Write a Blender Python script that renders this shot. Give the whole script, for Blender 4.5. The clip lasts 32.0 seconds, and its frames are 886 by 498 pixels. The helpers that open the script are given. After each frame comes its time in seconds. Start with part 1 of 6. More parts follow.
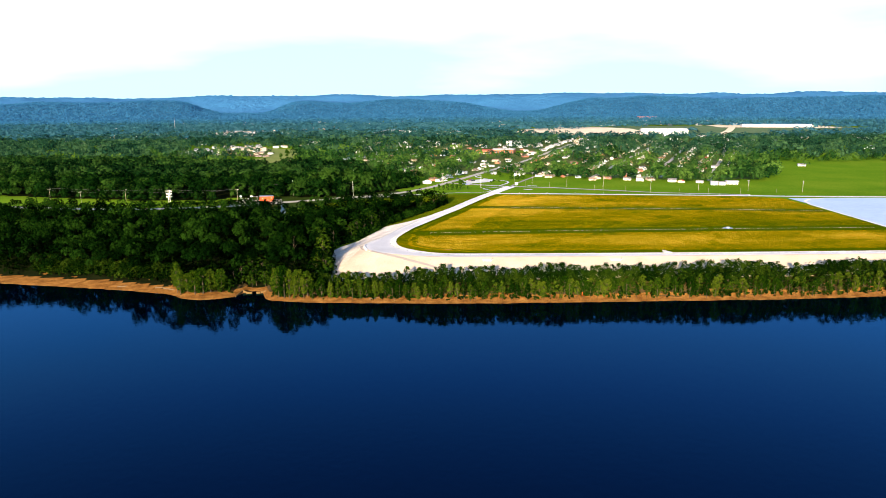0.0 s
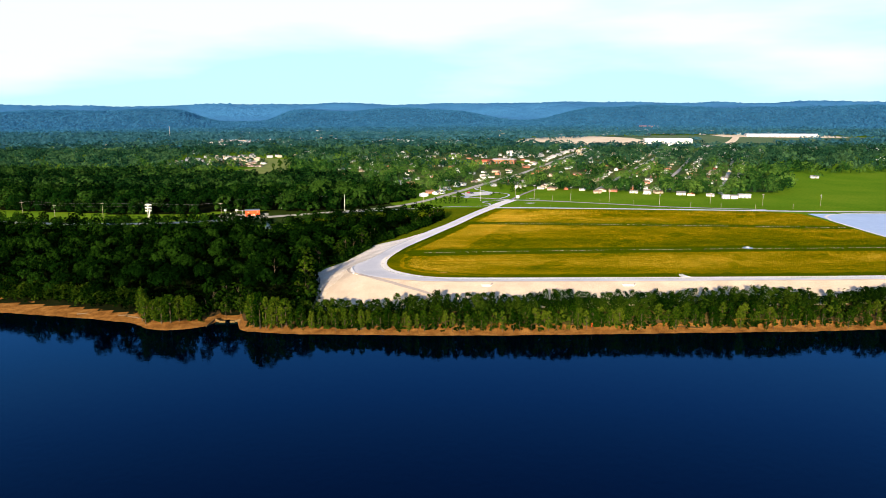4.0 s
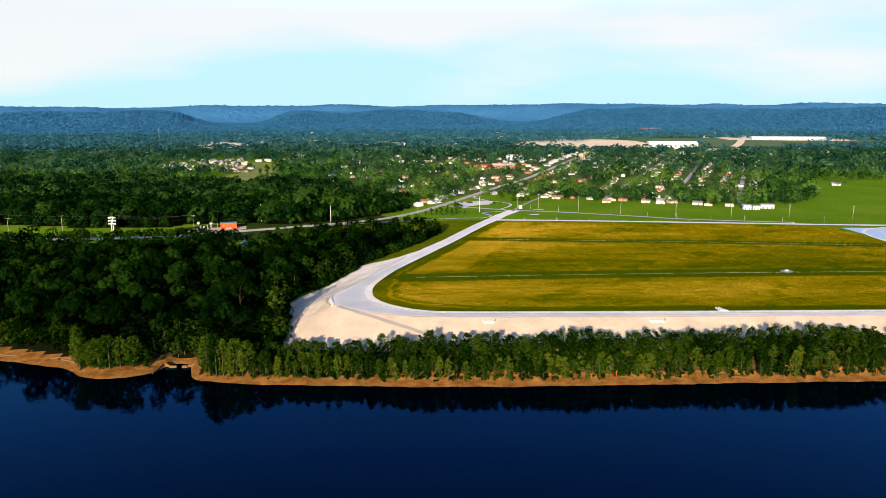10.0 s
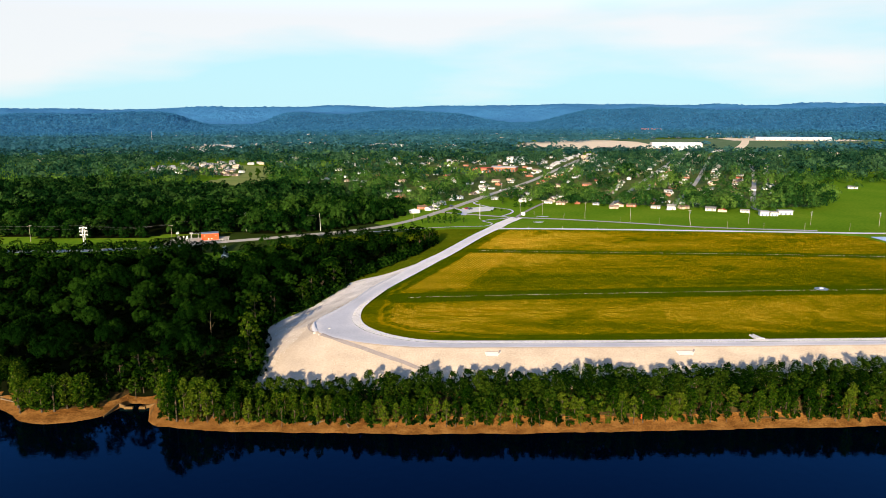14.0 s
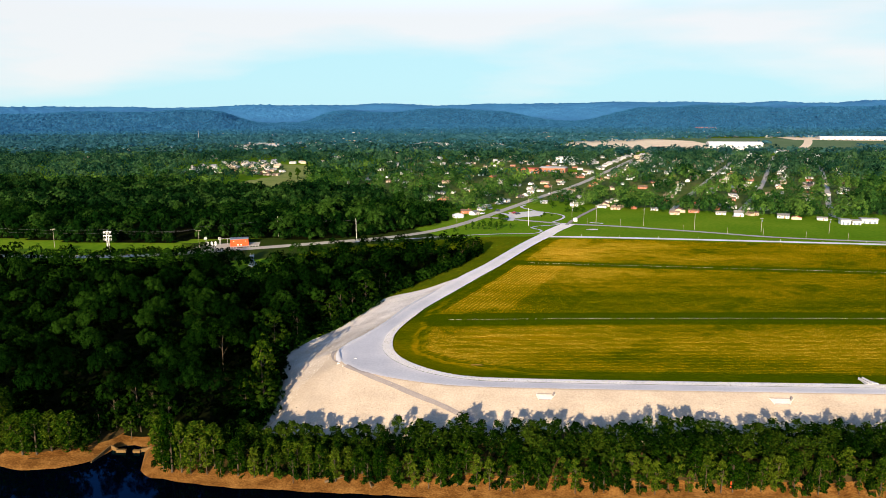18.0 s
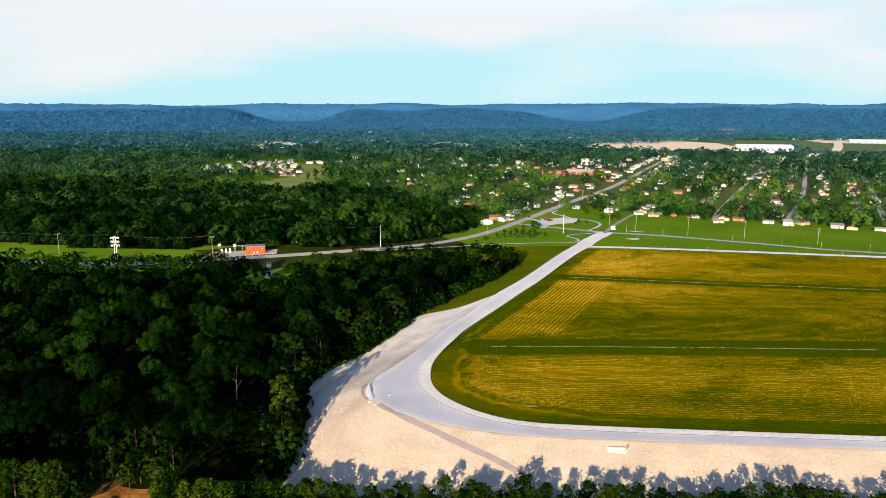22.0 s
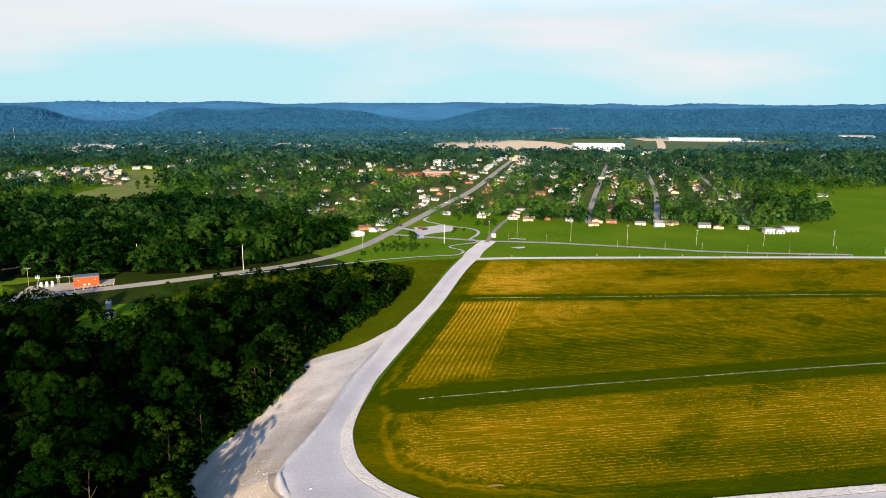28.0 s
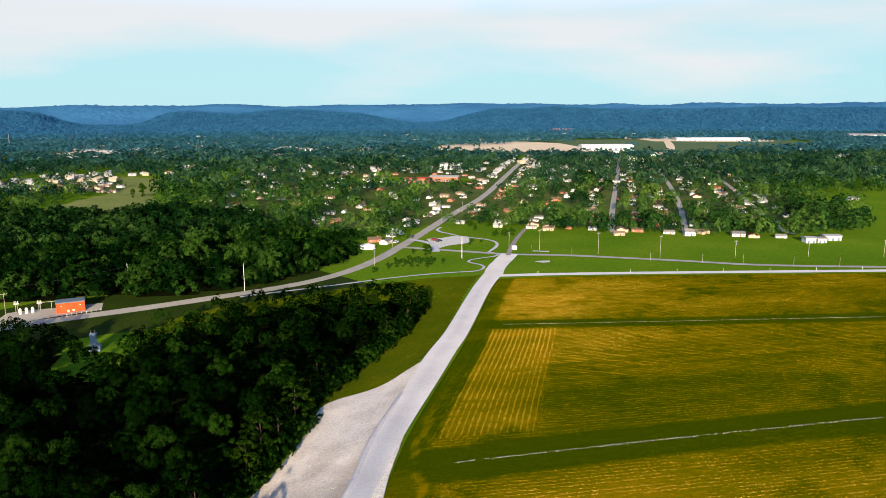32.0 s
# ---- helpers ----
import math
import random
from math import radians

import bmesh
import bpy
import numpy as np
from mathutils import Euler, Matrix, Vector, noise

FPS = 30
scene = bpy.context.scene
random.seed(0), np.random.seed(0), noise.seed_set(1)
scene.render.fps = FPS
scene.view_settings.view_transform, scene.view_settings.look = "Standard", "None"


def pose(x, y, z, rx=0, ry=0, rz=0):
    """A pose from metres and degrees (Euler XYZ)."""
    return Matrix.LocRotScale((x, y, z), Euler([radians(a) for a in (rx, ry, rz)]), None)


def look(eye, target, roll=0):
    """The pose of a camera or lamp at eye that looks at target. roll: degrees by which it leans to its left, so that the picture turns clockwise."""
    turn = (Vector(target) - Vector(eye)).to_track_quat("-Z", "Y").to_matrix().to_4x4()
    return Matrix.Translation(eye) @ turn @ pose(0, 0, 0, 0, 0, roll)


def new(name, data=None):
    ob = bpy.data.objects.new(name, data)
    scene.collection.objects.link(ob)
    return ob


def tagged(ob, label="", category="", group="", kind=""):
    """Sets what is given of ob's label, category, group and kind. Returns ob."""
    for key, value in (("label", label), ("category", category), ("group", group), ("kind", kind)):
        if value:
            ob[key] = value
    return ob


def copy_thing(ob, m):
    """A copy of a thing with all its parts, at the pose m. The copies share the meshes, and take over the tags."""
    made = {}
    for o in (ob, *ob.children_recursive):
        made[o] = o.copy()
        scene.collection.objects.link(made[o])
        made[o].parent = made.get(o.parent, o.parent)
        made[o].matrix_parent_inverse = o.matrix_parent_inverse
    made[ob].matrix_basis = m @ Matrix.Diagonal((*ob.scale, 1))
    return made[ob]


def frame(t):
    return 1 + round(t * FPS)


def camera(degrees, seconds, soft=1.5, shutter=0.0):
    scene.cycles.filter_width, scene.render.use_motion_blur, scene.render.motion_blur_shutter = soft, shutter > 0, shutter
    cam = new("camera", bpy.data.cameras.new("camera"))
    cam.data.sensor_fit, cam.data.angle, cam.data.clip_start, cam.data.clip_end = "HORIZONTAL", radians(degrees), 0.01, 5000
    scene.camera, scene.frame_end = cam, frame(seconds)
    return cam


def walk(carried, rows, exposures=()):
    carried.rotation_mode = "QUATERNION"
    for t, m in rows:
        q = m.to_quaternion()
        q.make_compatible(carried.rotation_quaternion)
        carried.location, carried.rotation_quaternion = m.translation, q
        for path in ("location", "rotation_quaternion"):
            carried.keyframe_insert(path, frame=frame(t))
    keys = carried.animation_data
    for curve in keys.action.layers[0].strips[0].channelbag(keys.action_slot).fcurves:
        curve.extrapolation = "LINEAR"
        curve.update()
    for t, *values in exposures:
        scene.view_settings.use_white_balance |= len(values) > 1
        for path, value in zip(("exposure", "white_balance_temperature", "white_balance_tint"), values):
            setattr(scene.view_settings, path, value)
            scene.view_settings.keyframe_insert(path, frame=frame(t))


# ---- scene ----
cam = camera(63.39, 32.0, soft=0.6)
PATH = [
    (0, (0.00, 0.00, 75.99), (0.004, 97.849, 55.364), -0.34),
    (0.5, (0.41, 4.07, 76.09), (0.410, 101.957, 55.625), -0.32),
    (1, (0.81, 8.16, 76.16), (0.814, 106.081, 55.854), -0.35),
    (2, (1.53, 16.39, 76.11), (1.488, 114.381, 56.156), -0.31),
    (3, (2.05, 24.68, 75.96), (1.996, 122.733, 56.302), -0.26),
    (3.5, (2.27, 28.86, 75.93), (2.257, 126.929, 56.359), -0.23),
    (5.5, (2.83, 45.67, 75.92), (2.846, 143.785, 56.586), -0.20),
    (6, (2.95, 49.87, 75.95), (2.993, 147.984, 56.625), -0.18),
    (7, (3.15, 58.24, 76.16), (3.273, 156.351, 56.822), -0.14),
    (8, (3.31, 66.51, 76.30), (3.509, 164.629, 57.003), -0.18),
    (9, (3.60, 74.65, 76.30), (3.866, 172.777, 57.026), -0.21),
    (10, (3.84, 82.89, 76.40), (4.137, 181.011, 57.118), -0.17),
    (11, (4.13, 91.11, 76.41), (4.462, 189.243, 57.165), -0.23),
    (12, (4.45, 99.40, 76.55), (4.812, 197.534, 57.314), -0.27),
    (13, (4.63, 107.82, 76.47), (4.998, 205.958, 57.275), -0.28),
    (14, (4.68, 116.50, 76.43), (5.125, 214.637, 57.245), -0.30),
    (14.5, (4.79, 120.96, 76.42), (-0.273, 218.973, 57.265), -0.26),
    (16.5, (5.39, 139.40, 76.38), (-0.261, 237.350, 57.036), -0.41),
    (17, (5.40, 143.81, 76.30), (-0.233, 241.768, 57.006), -0.34),
    (18, (4.91, 152.07, 75.85), (-0.922, 250.001, 56.467), -0.35),
    (19, (3.50, 159.94, 75.47), (-2.757, 257.845, 56.077), -0.24),
    (20, (1.02, 167.57, 75.45), (-5.779, 265.438, 56.088), -0.11),
    (21, (-2.24, 174.81, 75.58), (-9.474, 272.637, 56.153), -0.01),
    (22, (-6.16, 181.67, 75.44), (-13.857, 279.466, 56.036), 0.04),
    (22.5, (-8.19, 184.96, 75.33), (-16.142, 282.732, 55.898), 0.06),
    (23, (-10.17, 188.16, 75.13), (-14.426, 286.161, 55.704), 0.15),
    (23.5, (-12.38, 191.43, 74.91), (-14.901, 289.507, 55.541), 0.12),
    (24, (-14.50, 194.82, 74.76), (-17.033, 292.889, 55.362), 0.14),
    (25, (-18.52, 201.85, 74.62), (-21.089, 299.892, 55.118), 0.33),
    (25.5, (-20.44, 205.44, 74.64), (-23.083, 303.484, 55.113), 0.23),
    (27.5, (-26.77, 220.10, 75.84), (-18.989, 317.854, 56.252), 0.43),
    (28, (-28.06, 223.94, 76.06), (-13.124, 320.876, 56.577), 0.26),
    (28.5, (-29.10, 227.91, 76.19), (-14.266, 324.861, 56.712), 0.23),
    (29, (-29.96, 231.98, 76.32), (-15.217, 328.947, 56.844), 0.14),
    (29.5, (-30.63, 236.09, 76.44), (-15.978, 333.083, 56.998), 0.16),
    (30, (-31.19, 240.22, 76.55), (-16.623, 337.225, 57.092), 0.04),
    (31, (-31.87, 248.52, 76.70), (-17.033, 345.502, 57.340), -0.09),
    (32, (-32.13, 256.94, 76.84), (-17.224, 353.909, 57.499), -0.21),
]
walk(cam, [(t, look(eye, target, roll)) for t, eye, target, roll in PATH], exposures=[(0.0, 1.88), (1.0, 1.74), (3.0, 1.58), (6.0, 1.46), (12.0, 1.41), (20.0, 1.36), (25.0, 1.32), (32.0, 1.26)])

# ---- sky, sun ----
SUN_AZ, SUN_EL = radians(193.0), radians(13.5)   # where the sun stands, clockwise from +y
world = bpy.data.worlds.new("sky")
scene.world = world
world.use_nodes = True
wn, wl = world.node_tree.nodes, world.node_tree.links
bg = wn["Background"]
sky = wn.new("ShaderNodeTexSky")
sky.sky_type, sky.sun_disc = "NISHITA", False
sky.sun_elevation, sky.sun_rotation = SUN_EL, SUN_AZ
sky.air_density, sky.dust_density, sky.ozone_density = 0.7, 0.3, 2.5
bg.inputs["Strength"].default_value = 0.125
# a thin bright veil of summer haze and high cloud that thins out overhead
wtc = wn.new("ShaderNodeTexCoord")
wsep = wn.new("ShaderNodeSeparateXYZ")
wl.new(wtc.outputs["Generated"], wsep.inputs[0])
veil = wn.new("ShaderNodeValToRGB")
veil.color_ramp.interpolation = "EASE"
while len(veil.color_ramp.elements) < 5:
    veil.color_ramp.elements.new(0.5)
for e_, (p_, v_) in zip(veil.color_ramp.elements, ((0.115, 0.97), (0.17, 0.62), (0.30, 0.48), (0.40, 0.14), (0.50, 0.0))):
    e_.position, e_.color = p_, (v_, v_, v_, 1)
wl.new(wsep.outputs["Z"], veil.inputs["Fac"])
wmap = wn.new("ShaderNodeMapping")
wmap.inputs["Scale"].default_value, wmap.inputs["Location"].default_value = (1.3, 1.3, 7.0), (0.15, 0.4, 0.0)
wl.new(wtc.outputs["Generated"], wmap.inputs["Vector"])
wcl = wn.new("ShaderNodeTexNoise")
wcl.inputs["Scale"].default_value, wcl.inputs["Detail"].default_value = 1.6, 5
wl.new(wmap.outputs["Vector"], wcl.inputs["Vector"])
wr = wn.new("ShaderNodeValToRGB")
wr.color_ramp.elements[0].position, wr.color_ramp.elements[0].color = 0.36, (1.66, 2.66, 2.9, 1)
wr.color_ramp.elements[1].position, wr.color_ramp.elements[1].color = 0.60, (2.7, 2.76, 2.8, 1)
wup = wn.new("ShaderNodeMapRange")
wup.inputs["From Min"].default_value, wup.inputs["From Max"].default_value = 0.0, 0.11
wup.inputs["To Min"].default_value, wup.inputs["To Max"].default_value = -0.22, 0.12
wl.new(wsep.outputs["Z"], wup.inputs["Value"])
wadd = wn.new("ShaderNodeMath")
wl.new(wcl.outputs["Fac"], wadd.inputs[0])
wl.new(wup.outputs[0], wadd.inputs[1])
wl.new(wadd.outputs[0], wr.inputs["Fac"])
wm = wn.new("ShaderNodeMix")
wm.data_type = "RGBA"
wl.new(veil.outputs[0], wm.inputs[0])
wl.new(sky.outputs["Color"], wm.inputs[6])
wl.new(wr.outputs["Color"], wm.inputs[7])
wl.new(wm.outputs[2], bg.inputs["Color"])
sun = new("sun", bpy.data.lights.new("sun", "SUN"))
sun.data.energy, sun.data.angle, sun.data.color = 4.4, radians(0.6), (1.0, 0.80, 0.55)
sun_way = Vector((math.sin(SUN_AZ) * math.cos(SUN_EL), math.cos(SUN_AZ) * math.cos(SUN_EL), math.sin(SUN_EL)))
sun.matrix_world = look(sun_way * 300 + Vector((0, 400, 0)), (0, 400, 0))

rng = np.random.default_rng(7)


# ---- materials ----
def nodes_of(name, rough=0.8, spec=0.2):
    m = bpy.data.materials.new(name)
    m.use_nodes = True
    n, l = m.node_tree.nodes, m.node_tree.links
    b = n["Principled BSDF"]
    b.inputs["Roughness"].default_value = rough
    b.inputs["Specular IOR Level"].default_value = spec
    return m, n, l, b


def ramp(n, stops):
    r = n.new("ShaderNodeValToRGB")
    while len(r.color_ramp.elements) < len(stops):
        r.color_ramp.elements.new(0.5)
    for e, (p, c) in zip(r.color_ramp.elements, stops):
        e.position, e.color = p, (*c, 1)
    return r


def speckled(name, stops, scale, rough=0.85, fine=None, bump=0.0, spec=0.06, island=0.0, stretch=(1, 1, 1), metal=0.0):
    """A surface whose colour wanders along stops at two sizes, with a fine relief."""
    m, n, l, b = nodes_of(name, rough, spec)
    b.inputs["Metallic"].default_value = metal
    tc = n.new("ShaderNodeTexCoord")
    mp = n.new("ShaderNodeMapping")
    mp.inputs["Scale"].default_value = stretch
    l.new(tc.outputs["Object"], mp.inputs["Vector"])
    a = n.new("ShaderNodeTexNoise")
    a.inputs["Scale"].default_value, a.inputs["Detail"].default_value = scale, 6
    l.new(mp.outputs["Vector"], a.inputs["Vector"])
    f = n.new("ShaderNodeTexNoise")
    f.inputs["Scale"].default_value, f.inputs["Detail"].default_value = fine or scale * 9, 4
    l.new(mp.outputs["Vector"], f.inputs["Vector"])
    mix = n.new("ShaderNodeMath")
    mix.operation = "MULTIPLY_ADD"
    l.new(f.outputs["Fac"], mix.inputs[0])
    mix.inputs[1].default_value = 0.5
    half = n.new("ShaderNodeMath")
    half.operation = "MULTIPLY"
    half.inputs[1].default_value = 0.5
    l.new(a.outputs["Fac"], half.inputs[0])
    l.new(half.outputs[0], mix.inputs[2])
    fac = mix.outputs[0]
    if island:
        g = n.new("ShaderNodeNewGeometry")
        add = n.new("ShaderNodeMath")
        add.operation = "MULTIPLY_ADD"
        l.new(g.outputs["Random Per Island"], add.inputs[0])
        add.inputs[1].default_value = island
        sub = n.new("ShaderNodeMath")
        sub.operation = "SUBTRACT"
        l.new(fac, sub.inputs[0])
        sub.inputs[1].default_value = island / 2
        l.new(sub.outputs[0], add.inputs[2])
        fac = add.outputs[0]
    r = ramp(n, stops)
    l.new(fac, r.inputs["Fac"])
    l.new(r.outputs["Color"], b.inputs["Base Color"])
    if bump:
        bp = n.new("ShaderNodeBump")
        bp.inputs["Strength"].default_value, bp.inputs["Distance"].default_value = min(bump, 1), 0.1
        l.new(f.outputs["Fac"], bp.inputs["Height"])
        l.new(bp.outputs["Normal"], b.inputs["Normal"])
    return m


def leafy(name, dark, mid, light, thing=False, through_leaf=0.25, spread=0.45, tree=0.5):
    """Foliage: every leaf clump its own green, and every tree a shade of its own."""
    m, n, l, b = nodes_of(name, 0.85, 0.0)
    g = n.new("ShaderNodeNewGeometry")
    fac = g.outputs["Random Per Island"]
    tc = n.new("ShaderNodeTexCoord")
    o = n.new("ShaderNodeObjectInfo")
    ns = n.new("ShaderNodeTexNoise")
    ns.inputs["Scale"].default_value, ns.inputs["Detail"].default_value = 0.09, 2
    l.new(tc.outputs["Object"], ns.inputs["Vector"])
    stand = n.new("ShaderNodeTexNoise")
    stand.inputs["Scale"].default_value, stand.inputs["Detail"].default_value = 0.016, 2
    l.new(tc.outputs["Object"], stand.inputs["Vector"])
    mx = n.new("ShaderNodeMath")
    mx.operation = "MULTIPLY_ADD"
    l.new(fac, mx.inputs[0])
    mx.inputs[1].default_value = spread
    ad = n.new("ShaderNodeMath")
    ad.operation = "MULTIPLY_ADD"
    if thing:
        l.new(o.outputs["Random"], ad.inputs[0])
        ad.inputs[1].default_value, ad.inputs[2].default_value = 0.55, 0.0
    else:
        at = n.new("ShaderNodeAttribute")
        at.attribute_name = "tone"
        k = n.new("ShaderNodeMath")
        k.operation = "MULTIPLY_ADD"
        l.new(at.outputs["Fac"], k.inputs[0])
        k.inputs[1].default_value, k.inputs[2].default_value = tree, -0.5 * tree - spread / 2
        l.new(ns.outputs["Fac"], ad.inputs[0])
        ad.inputs[1].default_value = 0.4
        lift = n.new("ShaderNodeMath")
        lift.operation = "MULTIPLY_ADD"
        l.new(stand.outputs["Fac"], lift.inputs[0])
        lift.inputs[1].default_value = 0.8
        k.inputs[2].default_value -= 0.1
        l.new(k.outputs[0], lift.inputs[2])
        l.new(lift.outputs[0], ad.inputs[2])
    l.new(ad.outputs[0], mx.inputs[2])
    r = ramp(n, [(0.22, dark), (0.5, mid), (0.82, light)])
    l.new(mx.outputs[0], r.inputs["Fac"])
    l.new(r.outputs["Color"], b.inputs["Base Color"])
    tr = n.new("ShaderNodeBsdfTranslucent")
    l.new(r.outputs["Color"], tr.inputs["Color"])
    ms = n.new("ShaderNodeMixShader")
    ms.inputs["Fac"].default_value = through_leaf
    l.new(b.outputs[0], ms.inputs[1])
    l.new(tr.outputs[0], ms.inputs[2])
    l.new(ms.outputs[0], n["Material Output"].inputs["Surface"])
    return m


GRASS = speckled("grass", [(0.3, (0.062, 0.138, 0.007)), (0.5, (0.098, 0.182, 0.010)), (0.7, (0.160, 0.220, 0.016))], 0.02, 1.0, 0.5, 0.5, spec=0.0)
# litter coloured near-black: the shade under the trees is painted in
FLOOR_SHADE = speckled("forest_floor", [(0.3, (0.004, 0.006, 0.002)), (0.6, (0.009, 0.012, 0.004)), (0.8, (0.022, 0.024, 0.009))], 0.05, 1.0, 0.7, spec=0.0)
GRAVEL = speckled("gravel", [(0.25, (0.40, 0.39, 0.41)), (0.5, (0.50, 0.485, 0.50)), (0.75, (0.60, 0.58, 0.585))], 0.08, 0.95, 1.5, 0.5)
RIPRAP = speckled("limestone", [(0.25, (0.33, 0.265, 0.20)), (0.5, (0.45, 0.37, 0.285)), (0.75, (0.57, 0.475, 0.375))], 0.10, 0.95, 1.9, 0.7)


def paler_stone(m, stops):
    """Let the stone grow paler where the mesh attribute is high."""
    n, l = m.node_tree.nodes, m.node_tree.links
    old = [q for q in n if q.type == "VALTORGB"][0]
    r = ramp(n, stops)
    l.new(old.inputs["Fac"].links[0].from_socket, r.inputs["Fac"])
    at = n.new("ShaderNodeAttribute")
    at.attribute_name = "fresh"
    mx = n.new("ShaderNodeMix")
    mx.data_type = "RGBA"
    l.new(at.outputs["Fac"], mx.inputs[0])
    l.new(old.outputs["Color"], mx.inputs[6])
    l.new(r.outputs["Color"], mx.inputs[7])
    l.new(mx.outputs[2], n["Principled BSDF"].inputs["Base Color"])


PALE = speckled("pale_gravel", [(0.25, (0.56, 0.52, 0.48)), (0.5, (0.71, 0.66, 0.615)), (0.75, (0.83, 0.775, 0.725))], 0.08, 0.95, 1.7, 0.6)
paler_stone(GRAVEL, [(0.25, (0.58, 0.535, 0.505)), (0.5, (0.73, 0.675, 0.635)), (0.75, (0.84, 0.78, 0.735))])
# pale apron stops make up in colour for the little sun it catches
paler_stone(RIPRAP, [(0.32, (0.46, 0.405, 0.36)), (0.5, (0.72, 0.645, 0.57)), (0.68, (0.88, 0.80, 0.71))])
WORN = speckled("worn_gravel", [(0.3, (0.38, 0.37, 0.385)), (0.7, (0.50, 0.485, 0.495))], 0.15, 0.95, 1.5, 0.3)
SAND = speckled("river_sand", [(0.3, (0.050, 0.018, 0.003)), (0.48, (0.150, 0.064, 0.013)), (0.7, (0.34, 0.170, 0.046))], 0.35, 0.95, 3.2, 0.9, stretch=(0.7, 1, 1))
BANK_SOIL = speckled("bank_soil", [(0.3, (0.022, 0.016, 0.006)), (0.5, (0.050, 0.034, 0.012)), (0.75, (0.11, 0.065, 0.024))], 0.2, 0.95, 1.4, 0.5)
ASPHALT = speckled("asphalt", [(0.3, (0.31, 0.285, 0.245)), (0.6, (0.40, 0.37, 0.32)), (0.8, (0.47, 0.44, 0.385))], 0.1, 0.9, 2.0)
def stubble():
    """Mown grass: green where moist, gold to tan where the hay dried; the mesh says how dry."""
    m, n, l, b = nodes_of("hay_stubble", 1.0, 0.0)
    at = n.new("ShaderNodeAttribute")
    at.attribute_name = "dryness"
    tc = n.new("ShaderNodeTexCoord")
    mp = n.new("ShaderNodeMapping")
    mp.inputs["Scale"].default_value, mp.inputs["Rotation"].default_value = (0.4, 1.2, 1), (0, 0, -0.028)
    l.new(tc.outputs["Object"], mp.inputs["Vector"])
    total = at.outputs["Fac"]
    for size, much in ((0.06, 0.55), (1.3, 0.45)):
        t = n.new("ShaderNodeTexNoise")
        t.inputs["Scale"].default_value, t.inputs["Detail"].default_value = size, 5
        l.new(mp.outputs["Vector"], t.inputs["Vector"])
        k = n.new("ShaderNodeMath")
        k.operation = "MULTIPLY_ADD"
        l.new(t.outputs["Fac"], k.inputs[0])
        k.inputs[1].default_value, k.inputs[2].default_value = much, -much / 2
        a = n.new("ShaderNodeMath")
        l.new(total, a.inputs[0])
        l.new(k.outputs[0], a.inputs[1])
        total = a.outputs[0]
    r = ramp(n, [(0.05, (0.040, 0.060, 0.0003)), (0.28, (0.086, 0.088, 0.0003)), (0.5, (0.165, 0.130, 0.0006)), (0.70, (0.270, 0.160, 0.0015)), (1.0, (0.44, 0.31, 0.04))])
    l.new(total, r.inputs["Fac"])
    l.new(r.outputs["Color"], b.inputs["Base Color"])
    bp = n.new("ShaderNodeBump")
    bp.inputs["Strength"].default_value, bp.inputs["Distance"].default_value = 0.6, 0.1
    l.new(t.outputs["Fac"], bp.inputs["Height"])
    l.new(bp.outputs["Normal"], b.inputs["Normal"])
    return m


HAYFIELD = stubble()

LEAF_BANK = leafy("bank_leaves", (0.002, 0.010, 0.0005), (0.014, 0.038, 0.002), (0.072, 0.098, 0.007), True, through_leaf=0.15, spread=0.4)
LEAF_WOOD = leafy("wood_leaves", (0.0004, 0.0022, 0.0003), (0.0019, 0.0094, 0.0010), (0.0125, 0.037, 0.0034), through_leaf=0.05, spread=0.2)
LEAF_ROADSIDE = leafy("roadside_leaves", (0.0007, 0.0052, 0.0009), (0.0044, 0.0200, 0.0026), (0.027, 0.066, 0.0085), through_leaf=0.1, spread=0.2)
# undergrowth leaves near-black: deep shade between the crowns, put into the colour
LEAF_GAP_SHADE = leafy("undergrowth_leaves", (0.0004, 0.0020, 0.0002), (0.0012, 0.0045, 0.0004), (0.004, 0.010, 0.0009), through_leaf=0.05)
LEAF_BUSH = leafy("bush_leaves", (0.0014, 0.007, 0.0006), (0.0070, 0.021, 0.0017), (0.032, 0.056, 0.0045))
# a little lighter and bluer than the roadside leaves: slight haze in the colour
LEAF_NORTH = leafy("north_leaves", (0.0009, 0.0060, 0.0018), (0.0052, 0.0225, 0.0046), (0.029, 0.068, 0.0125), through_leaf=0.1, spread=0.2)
LEAF_EDGE = leafy("edge_leaves", (0.0006, 0.0035, 0.0003), (0.0042, 0.0155, 0.0011), (0.027, 0.054, 0.004), True, through_leaf=0.06, spread=0.3)
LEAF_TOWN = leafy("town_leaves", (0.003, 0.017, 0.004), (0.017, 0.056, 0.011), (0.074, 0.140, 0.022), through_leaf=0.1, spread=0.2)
LEAF_YOUNG = leafy("young_leaves", (0.020, 0.055, 0.004), (0.055, 0.120, 0.010), (0.120, 0.190, 0.020), through_leaf=0.3, spread=0.3)
# five leaf colours, bluer and lighter with distance: aerial haze put into the colour
LEAF_UPPER_HAZE = leafy("upper_leaves", (0.003, 0.018, 0.010), (0.013, 0.046, 0.024), (0.046, 0.102, 0.040), through_leaf=0.15, spread=0.2)
LEAF_FAR_HAZE = leafy("far_leaves", (0.006, 0.029, 0.030), (0.015, 0.058, 0.056), (0.038, 0.100, 0.082), through_leaf=0.2, spread=0.2)
